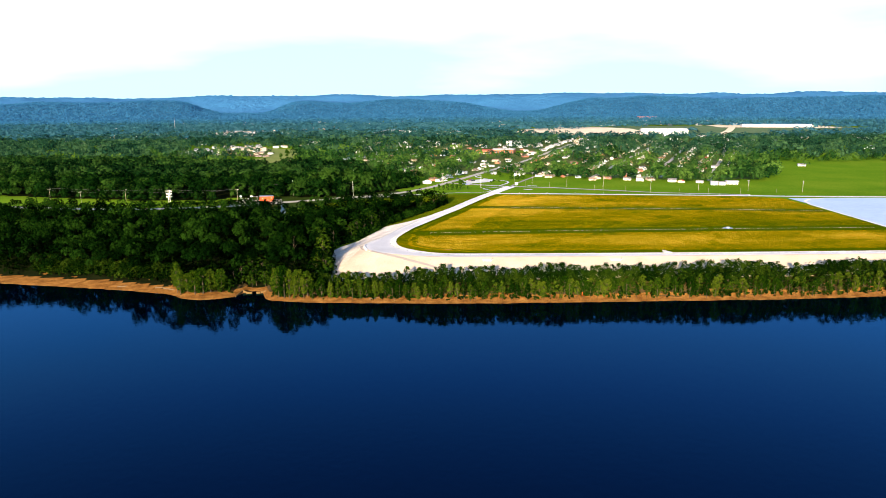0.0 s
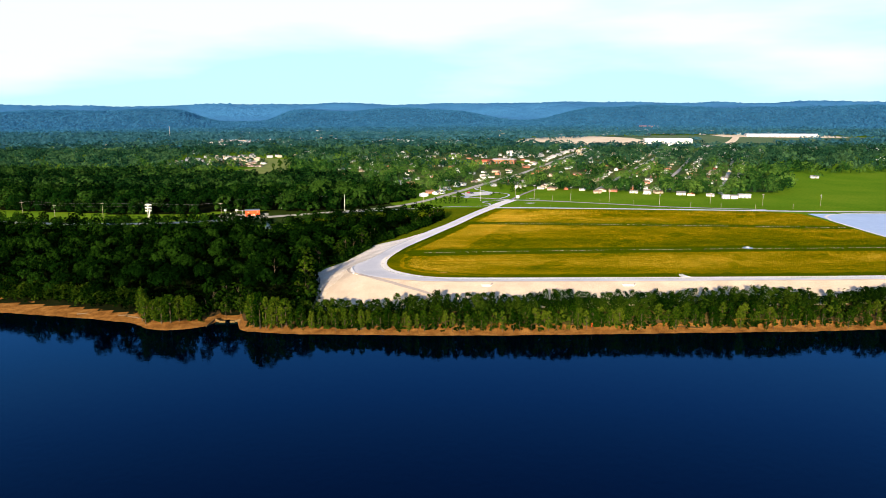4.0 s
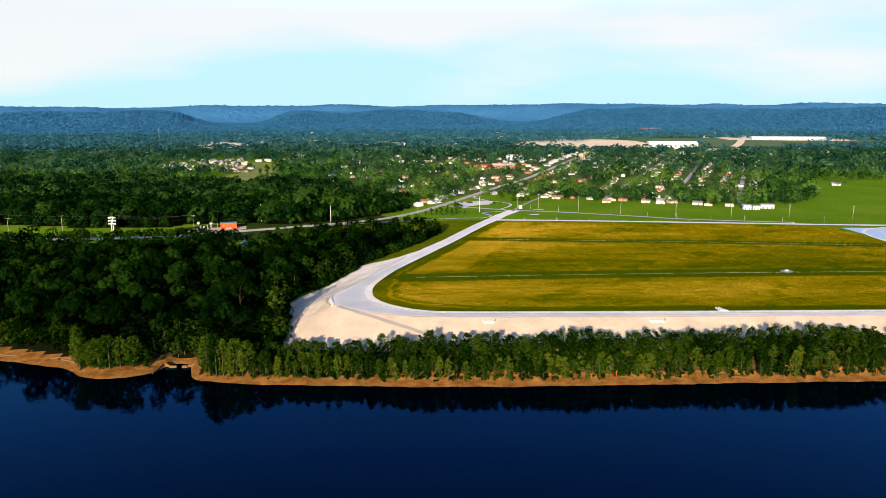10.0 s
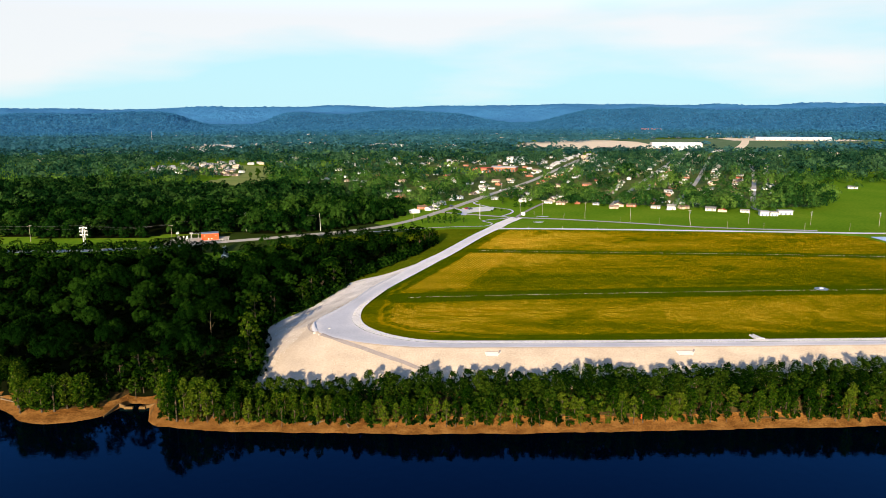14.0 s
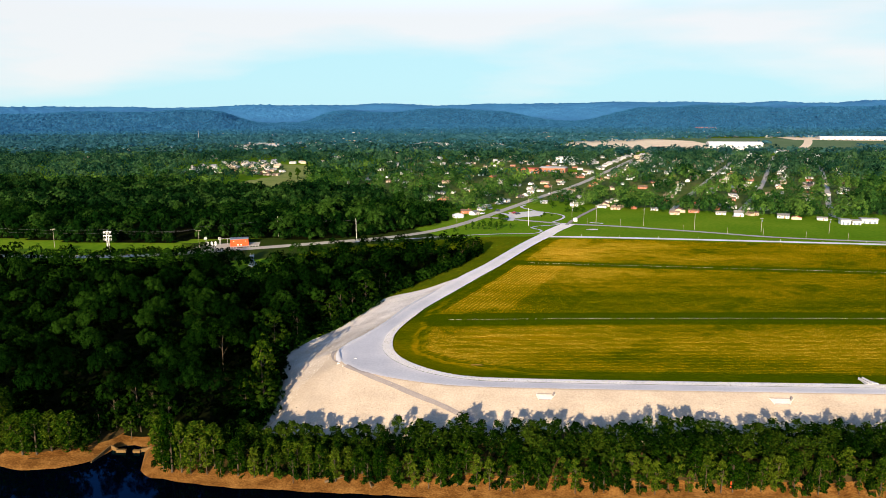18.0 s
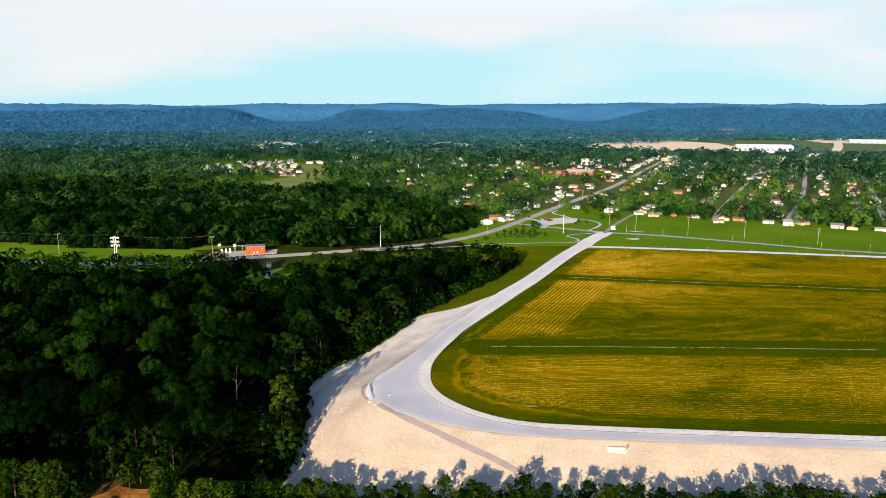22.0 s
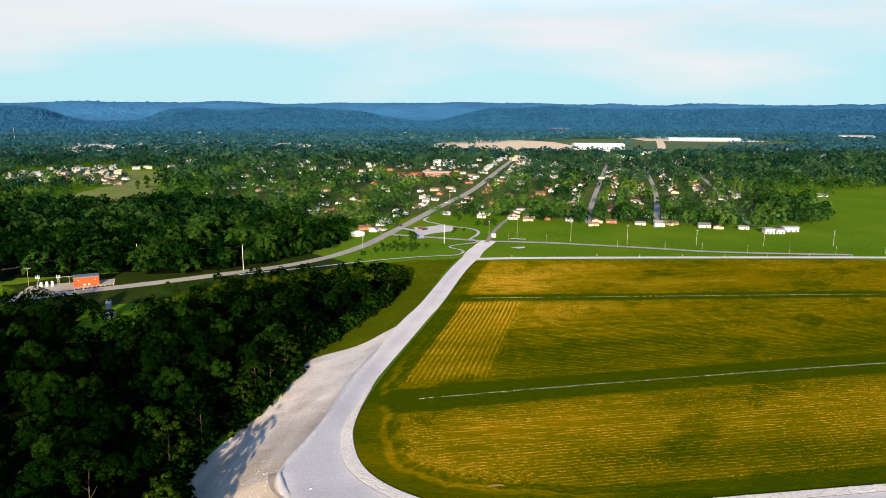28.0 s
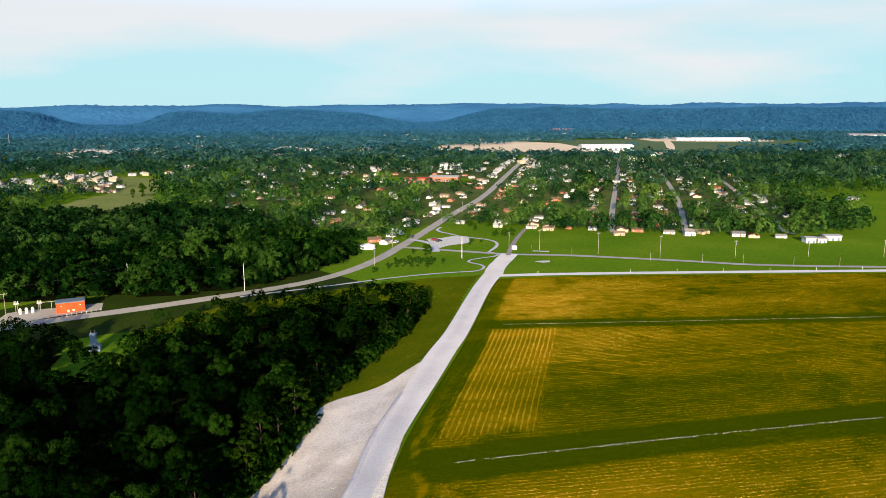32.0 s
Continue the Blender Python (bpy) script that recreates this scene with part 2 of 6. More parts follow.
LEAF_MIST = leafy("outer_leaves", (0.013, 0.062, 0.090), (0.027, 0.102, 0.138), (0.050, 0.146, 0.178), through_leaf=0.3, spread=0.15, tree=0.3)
LEAF_VALLEY_HAZE = leafy("valley_leaves", (0.016, 0.078, 0.138), (0.027, 0.114, 0.192), (0.044, 0.154, 0.236), through_leaf=0.4, spread=0.15, tree=0.3)
LEAF_HILL_HAZE = leafy("hill_leaves", (0.022, 0.110, 0.222), (0.034, 0.148, 0.282), (0.052, 0.185, 0.330), through_leaf=0.45, spread=0.15, tree=0.3)
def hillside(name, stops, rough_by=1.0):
    """Woods so far off that the crowns are only a rough, mottled skin; the stops carry haze."""
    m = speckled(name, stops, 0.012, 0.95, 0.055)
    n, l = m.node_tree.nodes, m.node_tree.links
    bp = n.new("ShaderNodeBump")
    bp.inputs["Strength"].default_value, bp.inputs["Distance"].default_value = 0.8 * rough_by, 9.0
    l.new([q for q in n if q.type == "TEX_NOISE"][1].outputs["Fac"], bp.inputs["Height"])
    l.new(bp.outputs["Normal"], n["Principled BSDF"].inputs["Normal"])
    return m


# hill woods with blue haze painted into their colour
HILL_HAZE = hillside("hillside", [(0.3, (0.015, 0.088, 0.172)), (0.5, (0.025, 0.115, 0.215)), (0.7, (0.038, 0.145, 0.25))])
# verge grass with the wood's shade painted in as a darker green
VERGE_SHADE = speckled("rough_grass", [(0.3, (0.011, 0.024, 0.0015)), (0.55, (0.022, 0.040, 0.002)), (0.75, (0.048, 0.066, 0.004))], 0.08, 0.95, 1.0, 0.5)
LAWN = speckled("town_lawn", [(0.3, (0.036, 0.060, 0.009)), (0.5, (0.066, 0.098, 0.014)), (0.62, (0.11, 0.115, 0.030)), (0.75, (0.21, 0.17, 0.09))], 0.03, 0.95, 0.2)
# ridge woods, paler blue still: more haze in the colour
RIDGE_HAZE = hillside("ridgeside", [(0.3, (0.030, 0.130, 0.270)), (0.5, (0.037, 0.148, 0.30)), (0.7, (0.045, 0.166, 0.325))], 0.6)
BARK = speckled("bark", [(0.3, (0.035, 0.026, 0.018)), (0.7, (0.11, 0.085, 0.06))], 0.8, 0.95, 6)

m = bpy.data.materials.new("river_water")
m.use_nodes = True
n, l = m.node_tree.nodes, m.node_tree.links
n.remove(n["Principled BSDF"])
deep = n.new("ShaderNodeBsdfDiffuse")
deep.inputs["Color"].default_value = (0.0001, 0.0004, 0.0022, 1)
shine = n.new("ShaderNodeBsdfGlossy")
shine.inputs["Color"].default_value, shine.inputs["Roughness"].default_value = (0.08, 0.42, 0.98, 1), 0.05
fres = n.new("ShaderNodeFresnel")
fres.inputs["IOR"].default_value = 1.205
tc = n.new("ShaderNodeTexCoord")
ns = n.new("ShaderNodeTexNoise")
ns.inputs["Scale"].default_value, ns.inputs["Detail"].default_value = 0.4, 6
l.new(tc.outputs["Object"], ns.inputs["Vector"])
bp = n.new("ShaderNodeBump")
bp.inputs["Strength"].default_value, bp.inputs["Distance"].default_value = 0.08, 0.3
l.new(ns.outputs["Fac"], bp.inputs["Height"])
for q in (shine, fres):
    l.new(bp.outputs["Normal"], q.inputs["Normal"])
ms = n.new("ShaderNodeMixShader")
l.new(fres.outputs[0], ms.inputs["Fac"])
l.new(deep.outputs[0], ms.inputs[1])
l.new(shine.outputs[0], ms.inputs[2])
l.new(ms.outputs[0], n["Material Output"].inputs["Surface"])
WATER = m


# ---- meshes ----
def mesh_np(name, verts, faces, material, smooth=False):
    """A mesh from arrays; faces is an (n, 3) or (n, 4) array."""
    verts, faces = np.asarray(verts, np.float32), np.asarray(faces, np.int32)
    me = bpy.data.meshes.new(name)
    k = faces.shape[1]
    me.vertices.add(len(verts))
    me.vertices.foreach_set("co", verts.ravel())
    me.loops.add(faces.size)
    me.loops.foreach_set("vertex_index", faces.ravel())
    me.polygons.add(len(faces))
    me.polygons.foreach_set("loop_start", np.arange(0, faces.size, k, dtype=np.int32))
    me.update(calc_edges=True)
    if smooth:
        me.polygons.foreach_set("use_smooth", np.ones(len(faces), bool))
    me.materials.append(material)
    return me


def grid_faces(nu, nv):
    i = np.arange((nu - 1) * (nv - 1))
    a = (i // (nv - 1)) * nv + i % (nv - 1)
    return np.stack([a, a + nv, a + nv + 1, a + 1], 1)


def smooth_step(x, a, b_):
    u = np.clip((x - a) / (b_ - a), 0, 1)
    return u * u * (3 - 2 * u)


def inside(px, py, poly):
    px, py = np.asarray(px, float), np.asarray(py, float)
    hit = np.zeros(px.shape, bool)
    for (x0, y0), (x1, y1) in zip(poly, poly[1:] + poly[:1]):
        c = (y0 > py) != (y1 > py)
        hit ^= c & (px < (x1 - x0) * (py - y0) / (y1 - y0 + 1e-12) + x0)
    return hit


def near_line(px, py, line):
    best = np.full(np.shape(px), 1e9)
    for (x0, y0), (x1, y1) in zip(line, line[1:]):
        dx, dy = x1 - x0, y1 - y0
        u = np.clip(((px - x0) * dx + (py - y0) * dy) / (dx * dx + dy * dy), 0, 1)
        best = np.minimum(best, np.hypot(px - x0 - u * dx, py - y0 - u * dy))
    return best


def wave(x, y, s, seed=0):
    """Cheap smooth noise in -1..1 at size s."""
    r = np.random.default_rng(seed)
    out = 0
    for k in range(5):
        a, ph = r.uniform(0, 6.28, 2)
        out = out + np.sin((x * np.cos(a) + y * np.sin(a)) / s * (0.7 + 0.4 * k) + ph) / (1 + 0.4 * k)
    return out / 2.6


# ---- the lie of the land ----
WATER_Z = -12.0
SHORE = [(-5000, 900), (-900, 520), (-420, 400), (-300, 362), (-208, 340), (-164, 331), (-136, 323), (-124, 319), (-118, 312), (-110, 309.5), (-94, 314.5),
         (-92.5, 325), (-83, 325), (-81, 309.5), (-66, 306), (-50, 304.5), (-21, 303), (7, 302), (64, 303), (155, 306), (192, 309), (420, 330), (900, 400), (5000, 800)]


def rounded(line, times=2):
    """Cut the corners of a line."""
    for k in range(times):
        q = [line[0]]
        for (x0, y0), (x1, y1) in zip(line, line[1:]):
            q += [(0.75 * x0 + 0.25 * x1, 0.75 * y0 + 0.25 * y1), (0.25 * x0 + 0.75 * x1, 0.25 * y0 + 0.75 * y1)]
        line = q + [line[-1]]
    return line


SHORE = rounded(SHORE)


def shore_y(x):
    return np.interp(x, [p[0] for p in SHORE], [p[1] for p in SHORE]) + 0.35 * wave(np.asarray(x, float), 0.0, 6, 14) * (np.abs(x) < 420)


def ridge(x, y):
    """The wooded hills that close the valley."""
    d, az = np.hypot(x, y), np.degrees(np.arctan2(x, y))
    rough = 11 * wave(x, y, 170, 3) + 7 * wave(x, y, 75, 4)
    far = smooth_step(d, 3900, 4450) * (88 + 2.5 * wave(az * 10, d * 0.1, 25, 5) - np.clip(-az - 18, 0, 12) * 0.9)
    left = smooth_step(-az, 16.3, 19.8) * smooth_step(d, 2750, 3350) * (54 + 11 * wave(az * 10, d * 0.05, 22, 6) - np.clip(-az - 29, 0, 9) * 3.0)
    mid = smooth_step(az, -14, -11) * smooth_step(-az, -6.0, -0.5) * smooth_step(d, 3050, 3650) * (50 + 9 * wave(az * 10, d * 0.05, 18, 8))
    right = smooth_step(az, 6.5, 12) * smooth_step(d, 2900, 3600) * (60 + 7 * wave(az * 10, d * 0.05, 25, 9))
    h = np.maximum.reduce([far, left, mid, right])
    return h + rough * smooth_step(h, 5, 40)


TOP_EDGE = [(900, 400), (420, 347), (300, 340.4), (176, 336.4), (107, 335.4), (10, 335.6), (-6, 336.6), (-20, 341), (-31, 347), (-37.5, 354), (-40.5, 364), (-38.5, 372), (-29.5, 395), (-25, 413), (-14, 442), (-5, 468), (5, 490), (26, 550), (41, 590), (50, 612)]


def height(x, y):
    x, y = np.asarray(x, float), np.asarray(y, float)
    s = y - shore_y(x)
    bank = np.where(s < 0, WATER_Z - 0.3 * np.minimum(-s, 15), np.where(s < 7, WATER_Z + 0.22 * s, WATER_Z + 1.54 + 0.16 * (s - 7)))
    # floor of the woods, rising away from the river
    woods = np.minimum(bank, np.interp(y, [330, 380, 450, 520, 560, 600], [-8.2, -5.5, -4.6, -3.0, -0.6, 0.0]))
    # the dyke: a flat top that carries road and field, with a rubble slope to the river and an apron to the woods
    top = 1.2 - 1.2 * smooth_step(y, 480, 610)
    edge = np.interp(x, [-40, -37, -31, -20, -6, 10, 107, 176, 300, 420], [366, 354, 348, 341, 336.6, 335.6, 335.4, 336.4, 340.4, 347])
    left_edge = np.interp(y, [300, 345, 364, 372, 395, 413, 442, 468, 490, 550, 590], [-41, -41, -40.5, -38.5, -29.5, -25, -14, -5, 5, 26, 41])
    steep = np.interp(y, [366, 440, 470, 520, 600], [0.37, 0.21, 0.21, 0.16, 0.06])
    dyke = top - steep * np.where((y < edge) | (x < left_edge), near_line(x, y, TOP_EDGE), 0.0)
    land = np.maximum(dyke, woods)
    z = np.where(s < 3, bank, bank + (land - bank) * smooth_step(s, 3, 10))
    z = np.where(y > 610, 0.0, z)
    return z + ridge(x, y)


def spaced(a, b_, *fine):
    """Grid lines between a and b, close together within the fine stretches (from, to, step)."""
    pts = [a]
    x = a
    while x < b_:
        step = 260.0
        for lo, hi, st in fine:
            if lo <= x < hi:
                step = min(step, st)
            else:
                gap = lo - x if x < lo else x - hi
                step = min(step, st + max(gap, 0) * 0.12)
        x += step
        pts.append(x)
    return np.array(pts)


gx = spaced(-5200, 5200, (-220, 330, 3.0))
gy = spaced(-900, 5400, (298, 350, 1.5), (350, 640, 5.0))
XX, YY = np.meshgrid(gx, gy, indexing="ij")
ZZ = height(XX, YY)
BEACH_FIELD = [(-52, 332), (-53, 344), (-59, 367), (-61, 375), (-58, 388), (-51, 402), (-43, 419), (-39, 439), (-16, 449), (-7, 468), (5, 494), (38, 571), (75, 568), (254, 540), (255, 348), (420, 352), (420, 334), (24, 321), (-44, 324)]
ZZ = ZZ - 0.45 * inside(XX, YY, BEACH_FIELD)
ZZ = ZZ - 30.0 * smooth_step(np.hypot(XX, YY), 2650, 3000)
BANK_S = YY - shore_y(XX)
ZZ = ZZ - 0.5 * ((BANK_S > -4) & (BANK_S < 13 + 9 * smooth_step(-XX, 112, 128)) & (np.abs(XX) < 425))
ground = tagged(new("ground", mesh_np("ground", np.stack([XX, YY, ZZ], -1).reshape(-1, 3), grid_faces(len(gx), len(gy)), GRASS, True)),
                "wide green grassland running to wooded hills", "ground", kind="structure")
water = tagged(new("water", mesh_np("water", [(-5200, -900, WATER_Z), (5200, -900, WATER_Z), (5200, 900, WATER_Z), (-5200, 900, WATER_Z)], [(0, 1, 2, 3)], WATER)),
               "calm dark blue river water reflecting the bank", "river", kind="structure")


def draped(verts, lift):
    v = np.asarray(verts, float)
    return np.column_stack([v[:, 0], v[:, 1], height(v[:, 0], v[:, 1]) + lift])


def along(line, step):
    """Points every step metres along a line, rounded at its bends."""
    p = np.array(line, float)
    for _ in range(2):
        q = np.empty((2 * len(p) - 2, 2))
        q[0::2], q[1::2] = 0.75 * p[:-1] + 0.25 * p[1:], 0.25 * p[:-1] + 0.75 * p[1:]
        p = np.vstack([p[:1], q, p[-1:]])
    d = np.r_[0, np.cumsum(np.hypot(*np.diff(p, axis=0).T))]
    t = np.linspace(0, d[-1], max(int(d[-1] / step), 2))
    return np.column_stack([np.interp(t, d, p[:, 0]), np.interp(t, d, p[:, 1])])


def ribbon(name, line, width, material, lift, step=4.0, nv=4, wander=0.15):
    """A road or path laid on the ground, slightly uneven at its edges."""
    p = along(line, step)
    g = np.gradient(p, axis=0)
    nrm = np.column_stack([-g[:, 1], g[:, 0]]) / np.maximum(np.hypot(*g.T), 1e-6)[:, None]
    w = width / 2 + wander * wave(p[:, 0], p[:, 1], 3.0, 11)
    v = np.linspace(-1, 1, nv)
    pts = (p[:, None, :] + nrm[:, None, :] * (w[:, None] * v[None])[..., None]).reshape(-1, 2)
    return mesh_np(name, draped(pts, lift), grid_faces(len(p), nv)[:, ::-1], material, True)


def loft(name, line_a, line_b, nu, nv, material, lift):
    """A surface between two lines on the ground."""
    def even(line):
        p = along(line, 1.0)
        d = np.r_[0, np.cumsum(np.hypot(*np.diff(p, axis=0).T))]
        t = np.linspace(0, d[-1], nu)
        return np.column_stack([np.interp(t, d, p[:, 0]), np.interp(t, d, p[:, 1])])
    a, b2 = even(line_a), even(line_b)
    v = np.linspace(0, 1, nv)[None, :, None]
    pts = (a[:, None] * (1 - v) + b2[:, None] * v).reshape(-1, 2)
    return mesh_np(name, draped(pts, lift), grid_faces(nu, nv), material, True)


PAINT_WHITE = speckled("white_paint", [(0.3, (0.66, 0.66, 0.64)), (0.7, (0.82, 0.82, 0.80))], 0.5, 0.6, 4)
CONCRETE = speckled("concrete", [(0.3, (0.48, 0.46, 0.42)), (0.7, (0.66, 0.64, 0.59))], 0.4, 0.9, 3, 0.2)
TRACK = speckled("packed_stone", [(0.3, (0.22, 0.19, 0.18)), (0.7, (0.33, 0.29, 0.27))], 0.3, 0.95, 3, 0.3)
LINER = speckled("pond_liner", [(0.3, (0.33, 0.43, 0.62)), (0.7, (0.44, 0.54, 0.71))], 0.03, 0.6, 0.3)
BARE = speckled("bare_earth", [(0.3, (0.66, 0.50, 0.33)), (0.7, (0.84, 0.68, 0.48))], 0.01, 0.95, 0.1)
DRYGRASS = speckled("verge_grass", [(0.3, (0.045, 0.076, 0.002)), (0.55, (0.080, 0.100, 0.003)), (0.75, (0.150, 0.140, 0.005))], 0.06, 1.0, 0.9, 0.6, spec=0.0)
PASTURE = speckled("pasture_grass", [(0.3, (0.12, 0.165, 0.040)), (0.55, (0.19, 0.215, 0.066)), (0.75, (0.27, 0.27, 0.105))], 0.03, 1.0, 0.3, spec=0.0)
WORKS = speckled("works_grass", [(0.3, (0.075, 0.125, 0.060)), (0.55, (0.11, 0.16, 0.082)), (0.75, (0.20, 0.21, 0.13))], 0.006, 1.0, 0.05, spec=0.0)
ROOF = [speckled("roof_" + k, [(0.3, c), (0.7, tuple(v * 1.35 for v in c))], 0.5, 0.9, 5) for k, c in
        (("grey", (0.13, 0.13, 0.14)), ("brown", (0.12, 0.085, 0.06)), ("pale", (0.19, 0.185, 0.18)), ("tan", (0.20, 0.14, 0.11)), ("white", (0.30, 0.30, 0.31)), ("red", (0.30, 0.07, 0.05)))]
WALL = [speckled("wall_" + k, [(0.3, c), (0.7, tuple(min(v * 1.15, 0.85) for v in c))], 0.6, 0.8, 6) for k, c in
        (("white", (0.60, 0.60, 0.58)), ("brick", (0.34, 0.13, 0.08)), ("cream", (0.40, 0.33, 0.25)), ("blue", (0.45, 0.52, 0.60)), ("tan", (0.48, 0.38, 0.28)))]
GLASS = speckled("window_glass", [(0.3, (0.02, 0.03, 0.04)), (0.7, (0.05, 0.06, 0.08))], 0.5, 0.12, 3, spec=0.6)
DOOR = speckled("door_paint", [(0.3, (0.16, 0.07, 0.04)), (0.7, (0.26, 0.13, 0.08))], 0.8, 0.6, 4)
RED_SHED = speckled("red_cladding", [(0.3, (0.50, 0.055, 0.018)), (0.7, (0.66, 0.10, 0.03))], 0.6, 0.6, 6)
RUST = speckled("rust_red", [(0.3, (0.36, 0.17, 0.15)), (0.7, (0.46, 0.23, 0.20))], 0.1, 0.8, 1)
WIRE = speckled("wire", [(0.3, (0.10, 0.10, 0.11)), (0.7, (0.16, 0.16, 0.17))], 1, 0.6, 5)
SPOT = speckled("bare_spot", [(0.3, (0.20, 0.13, 0.02)), (0.6, (0.42, 0.25, 0.06)), (0.75, (0.55, 0.36, 0.13))], 0.5, 0.95, 2.0, 0.4)
BLEACHED = speckled("bleached_wood", [(0.3, (0.10, 0.065, 0.035)), (0.7, (0.19, 0.14, 0.085))], 0.8, 0.9, 5)
STEEL = speckled("galvanised_steel", [(0.3, (0.42, 0.43, 0.44)), (0.7, (0.58, 0.59, 0.60))], 0.8, 0.45, 6, metal=0.6)
POLEWOOD = speckled("pole_wood", [(0.3, (0.30, 0.26, 0.21)), (0.7, (0.46, 0.41, 0.34))], 0.6, 0.9, 5, stretch=(1, 1, 0.2))
POLEWHITE = speckled("pale_pole", [(0.3, (0.62, 0.61, 0.58)), (0.7, (0.78, 0.77, 0.74))], 0.6, 0.7, 5)
CERAMIC = speckled("insulator", [(0.3, (0.55, 0.53, 0.50)), (0.7, (0.70, 0.68, 0.66))], 2.0, 0.3, 8)
GREYPAINT = speckled("grey_paint", [(0.3, (0.10, 0.135, 0.18)), (0.7, (0.17, 0.21, 0.26))], 0.6, 0.5, 5)
CARPAINT = [speckled("car_" + k, [(0.3, c), (0.7, c)], 0.5, 0.3, 3, spec=0.5) for k, c in (("red", (0.35, 0.02, 0.02)), ("white", (0.75, 0.75, 0.75)), ("dark", (0.03, 0.035, 0.045)), ("silver", (0.45, 0.46, 0.48)))]
RUBBER = speckled("tyre_rubber", [(0.3, (0.02, 0.02, 0.02)), (0.7, (0.035, 0.035, 0.035))], 2, 0.9, 9)

# ---- river bank, beach, roads, field ----
xs = np.arange(-420, 420, 2.0)
def bank_strip(name, near_, far_, material, label, lift):
    v_ = np.linspace(0, 1, 9)
    y0_ = shore_y(xs) + near_
    wide = (far_ - near_) * (1 + 0.16 * wave(xs, 0 * xs, 9, 31)) + 0.7 * wave(xs, 0 * xs, 3, 32) + 8.0 * smooth_step(-xs, 118, 135)
    pts_ = np.stack([np.repeat(xs, 9), (y0_[:, None] + v_[None] * wide[:, None]).ravel()], 1)
    return tagged(new(name, mesh_np(name, draped(pts_, lift) + np.column_stack([0 * pts_[:, 0], 0 * pts_[:, 0], 0.12 * wave(pts_[:, 0] * 0.4, pts_[:, 1] * 2, 1.2, 33) + 0.10 * wave(pts_[:, 0], pts_[:, 1], 0.9, 34)]), grid_faces(len(xs), 9)[:, ::-1], material, True)), label, "bank", kind="structure")


bank_strip("river_bank", -3, 6.0, SAND, "bare orange-brown sandy river bank", 0.16)
bank_strip("bank_floor", 3.0, 17, BANK_SOIL, "dark brown soil under the riverside trees", 0.08)

BEACH_LOW = [(-54, 327), (-46, 323), (-36, 321), (-20, 319), (2, 318), (24, 317.5), (107, 317.5), (176, 319.5), (300, 325), (420, 332)]
BEACH_TOP = [(-40.5, 366), (-38, 355), (-32, 348), (-21, 341.6), (-6, 337.2), (10, 336), (107, 335.8), (176, 336.8), (300, 340.8), (420, 347.4)]


def relief(me, much, line, shape, bumps=((1, 0.5), (5, 1.2), (26, 2.6))):
    """Tipped stone: lumps of several sizes that fade out towards the line at its top."""
    co = np.empty(len(me.vertices) * 3, np.float32)
    me.vertices.foreach_get("co", co)
    co = co.reshape(-1, 3)
    rr = np.random.default_rng(shape[0])
    bump = np.zeros(shape)
    for times, gain in bumps:
        g = rr.normal(size=shape)
        for k in range(times):
            g = (g + np.roll(g, 1, 0) + np.roll(g, -1, 0) + np.roll(g, 1, 1) + np.roll(g, -1, 1)) / 5
        bump += gain * g
    co[:, 2] += smooth_step(near_line(co[:, 0].astype(float), co[:, 1].astype(float), line), 0.3, 4.0) * much * bump.ravel()
    me.vertices.foreach_set("co", co.ravel())
    me.update()


slope_ = loft("rubble_slope", BEACH_LOW, BEACH_TOP, 420, 34, RIPRAP, 0.10)
relief(slope_, 0.09, BEACH_TOP, (420, 34))
tagged(new("rubble_slope", slope_), "pale limestone rubble slope between river trees and gravel road", "slope", kind="structure")
APRON_OUT = [(-54, 327), (-54, 344), (-59.5, 367), (-62, 375), (-59, 388), (-52, 402), (-43.5, 419), (-40, 432), (-38, 444), (-33, 447.5), (-26, 447), (-19, 450), (-12, 458)]
APRON_IN = [(-40.5, 366), (-40, 368), (-38, 372), (-35, 380), (-30.5, 392), (-27.5, 403), (-25, 413), (-21, 424), (-17, 435), (-14.5, 442), (-12.5, 447), (-10, 453), (-7, 463)]
apron_ = loft("rubble_apron", APRON_OUT, APRON_IN, 300, 90, RIPRAP, 0.11)
relief(apron_, 0.034, APRON_IN, (300, 90), ((0, 0.5), (2, 0.9), (60, 2.0)))
ay_ = np.array([v.co.y for v in apron_.vertices])
ax_ = np.array([v.co.x for v in apron_.vertices])
# paler towards the north: brightness the sun doesn't give, put into the stone colour
apron_.attributes.new("fresh", "FLOAT", "POINT").data.foreach_set("value", np.clip(smooth_step(ay_ - 0.6 * (ax_ + 45), 362, 425) + 0.30 * wave(ax_ * 2.2 - ay_ * 0.8, ay_ * 0.25, 4, 43) + 0.18 * wave(ax_, ay_, 2.0, 44), 0, 1).astype(np.float32))
tagged(new("rubble_apron", apron_), "pale limestone rubble apron beside the woods", "slope", kind="structure")
ROAD_OUT = [(420, 347), (300, 340.5), (176, 336.5), (107, 335.5), (10, 335.7), (-6, 336.8), (-21, 341.2), (-32, 347.5), (-38.5, 354.5), (-41, 364), (-38.7, 371), (-34, 382), (-30, 394), (-25.5, 413), (-14.5, 442), (-5.5, 468), (4.5, 490), (25, 550), (36, 577)]
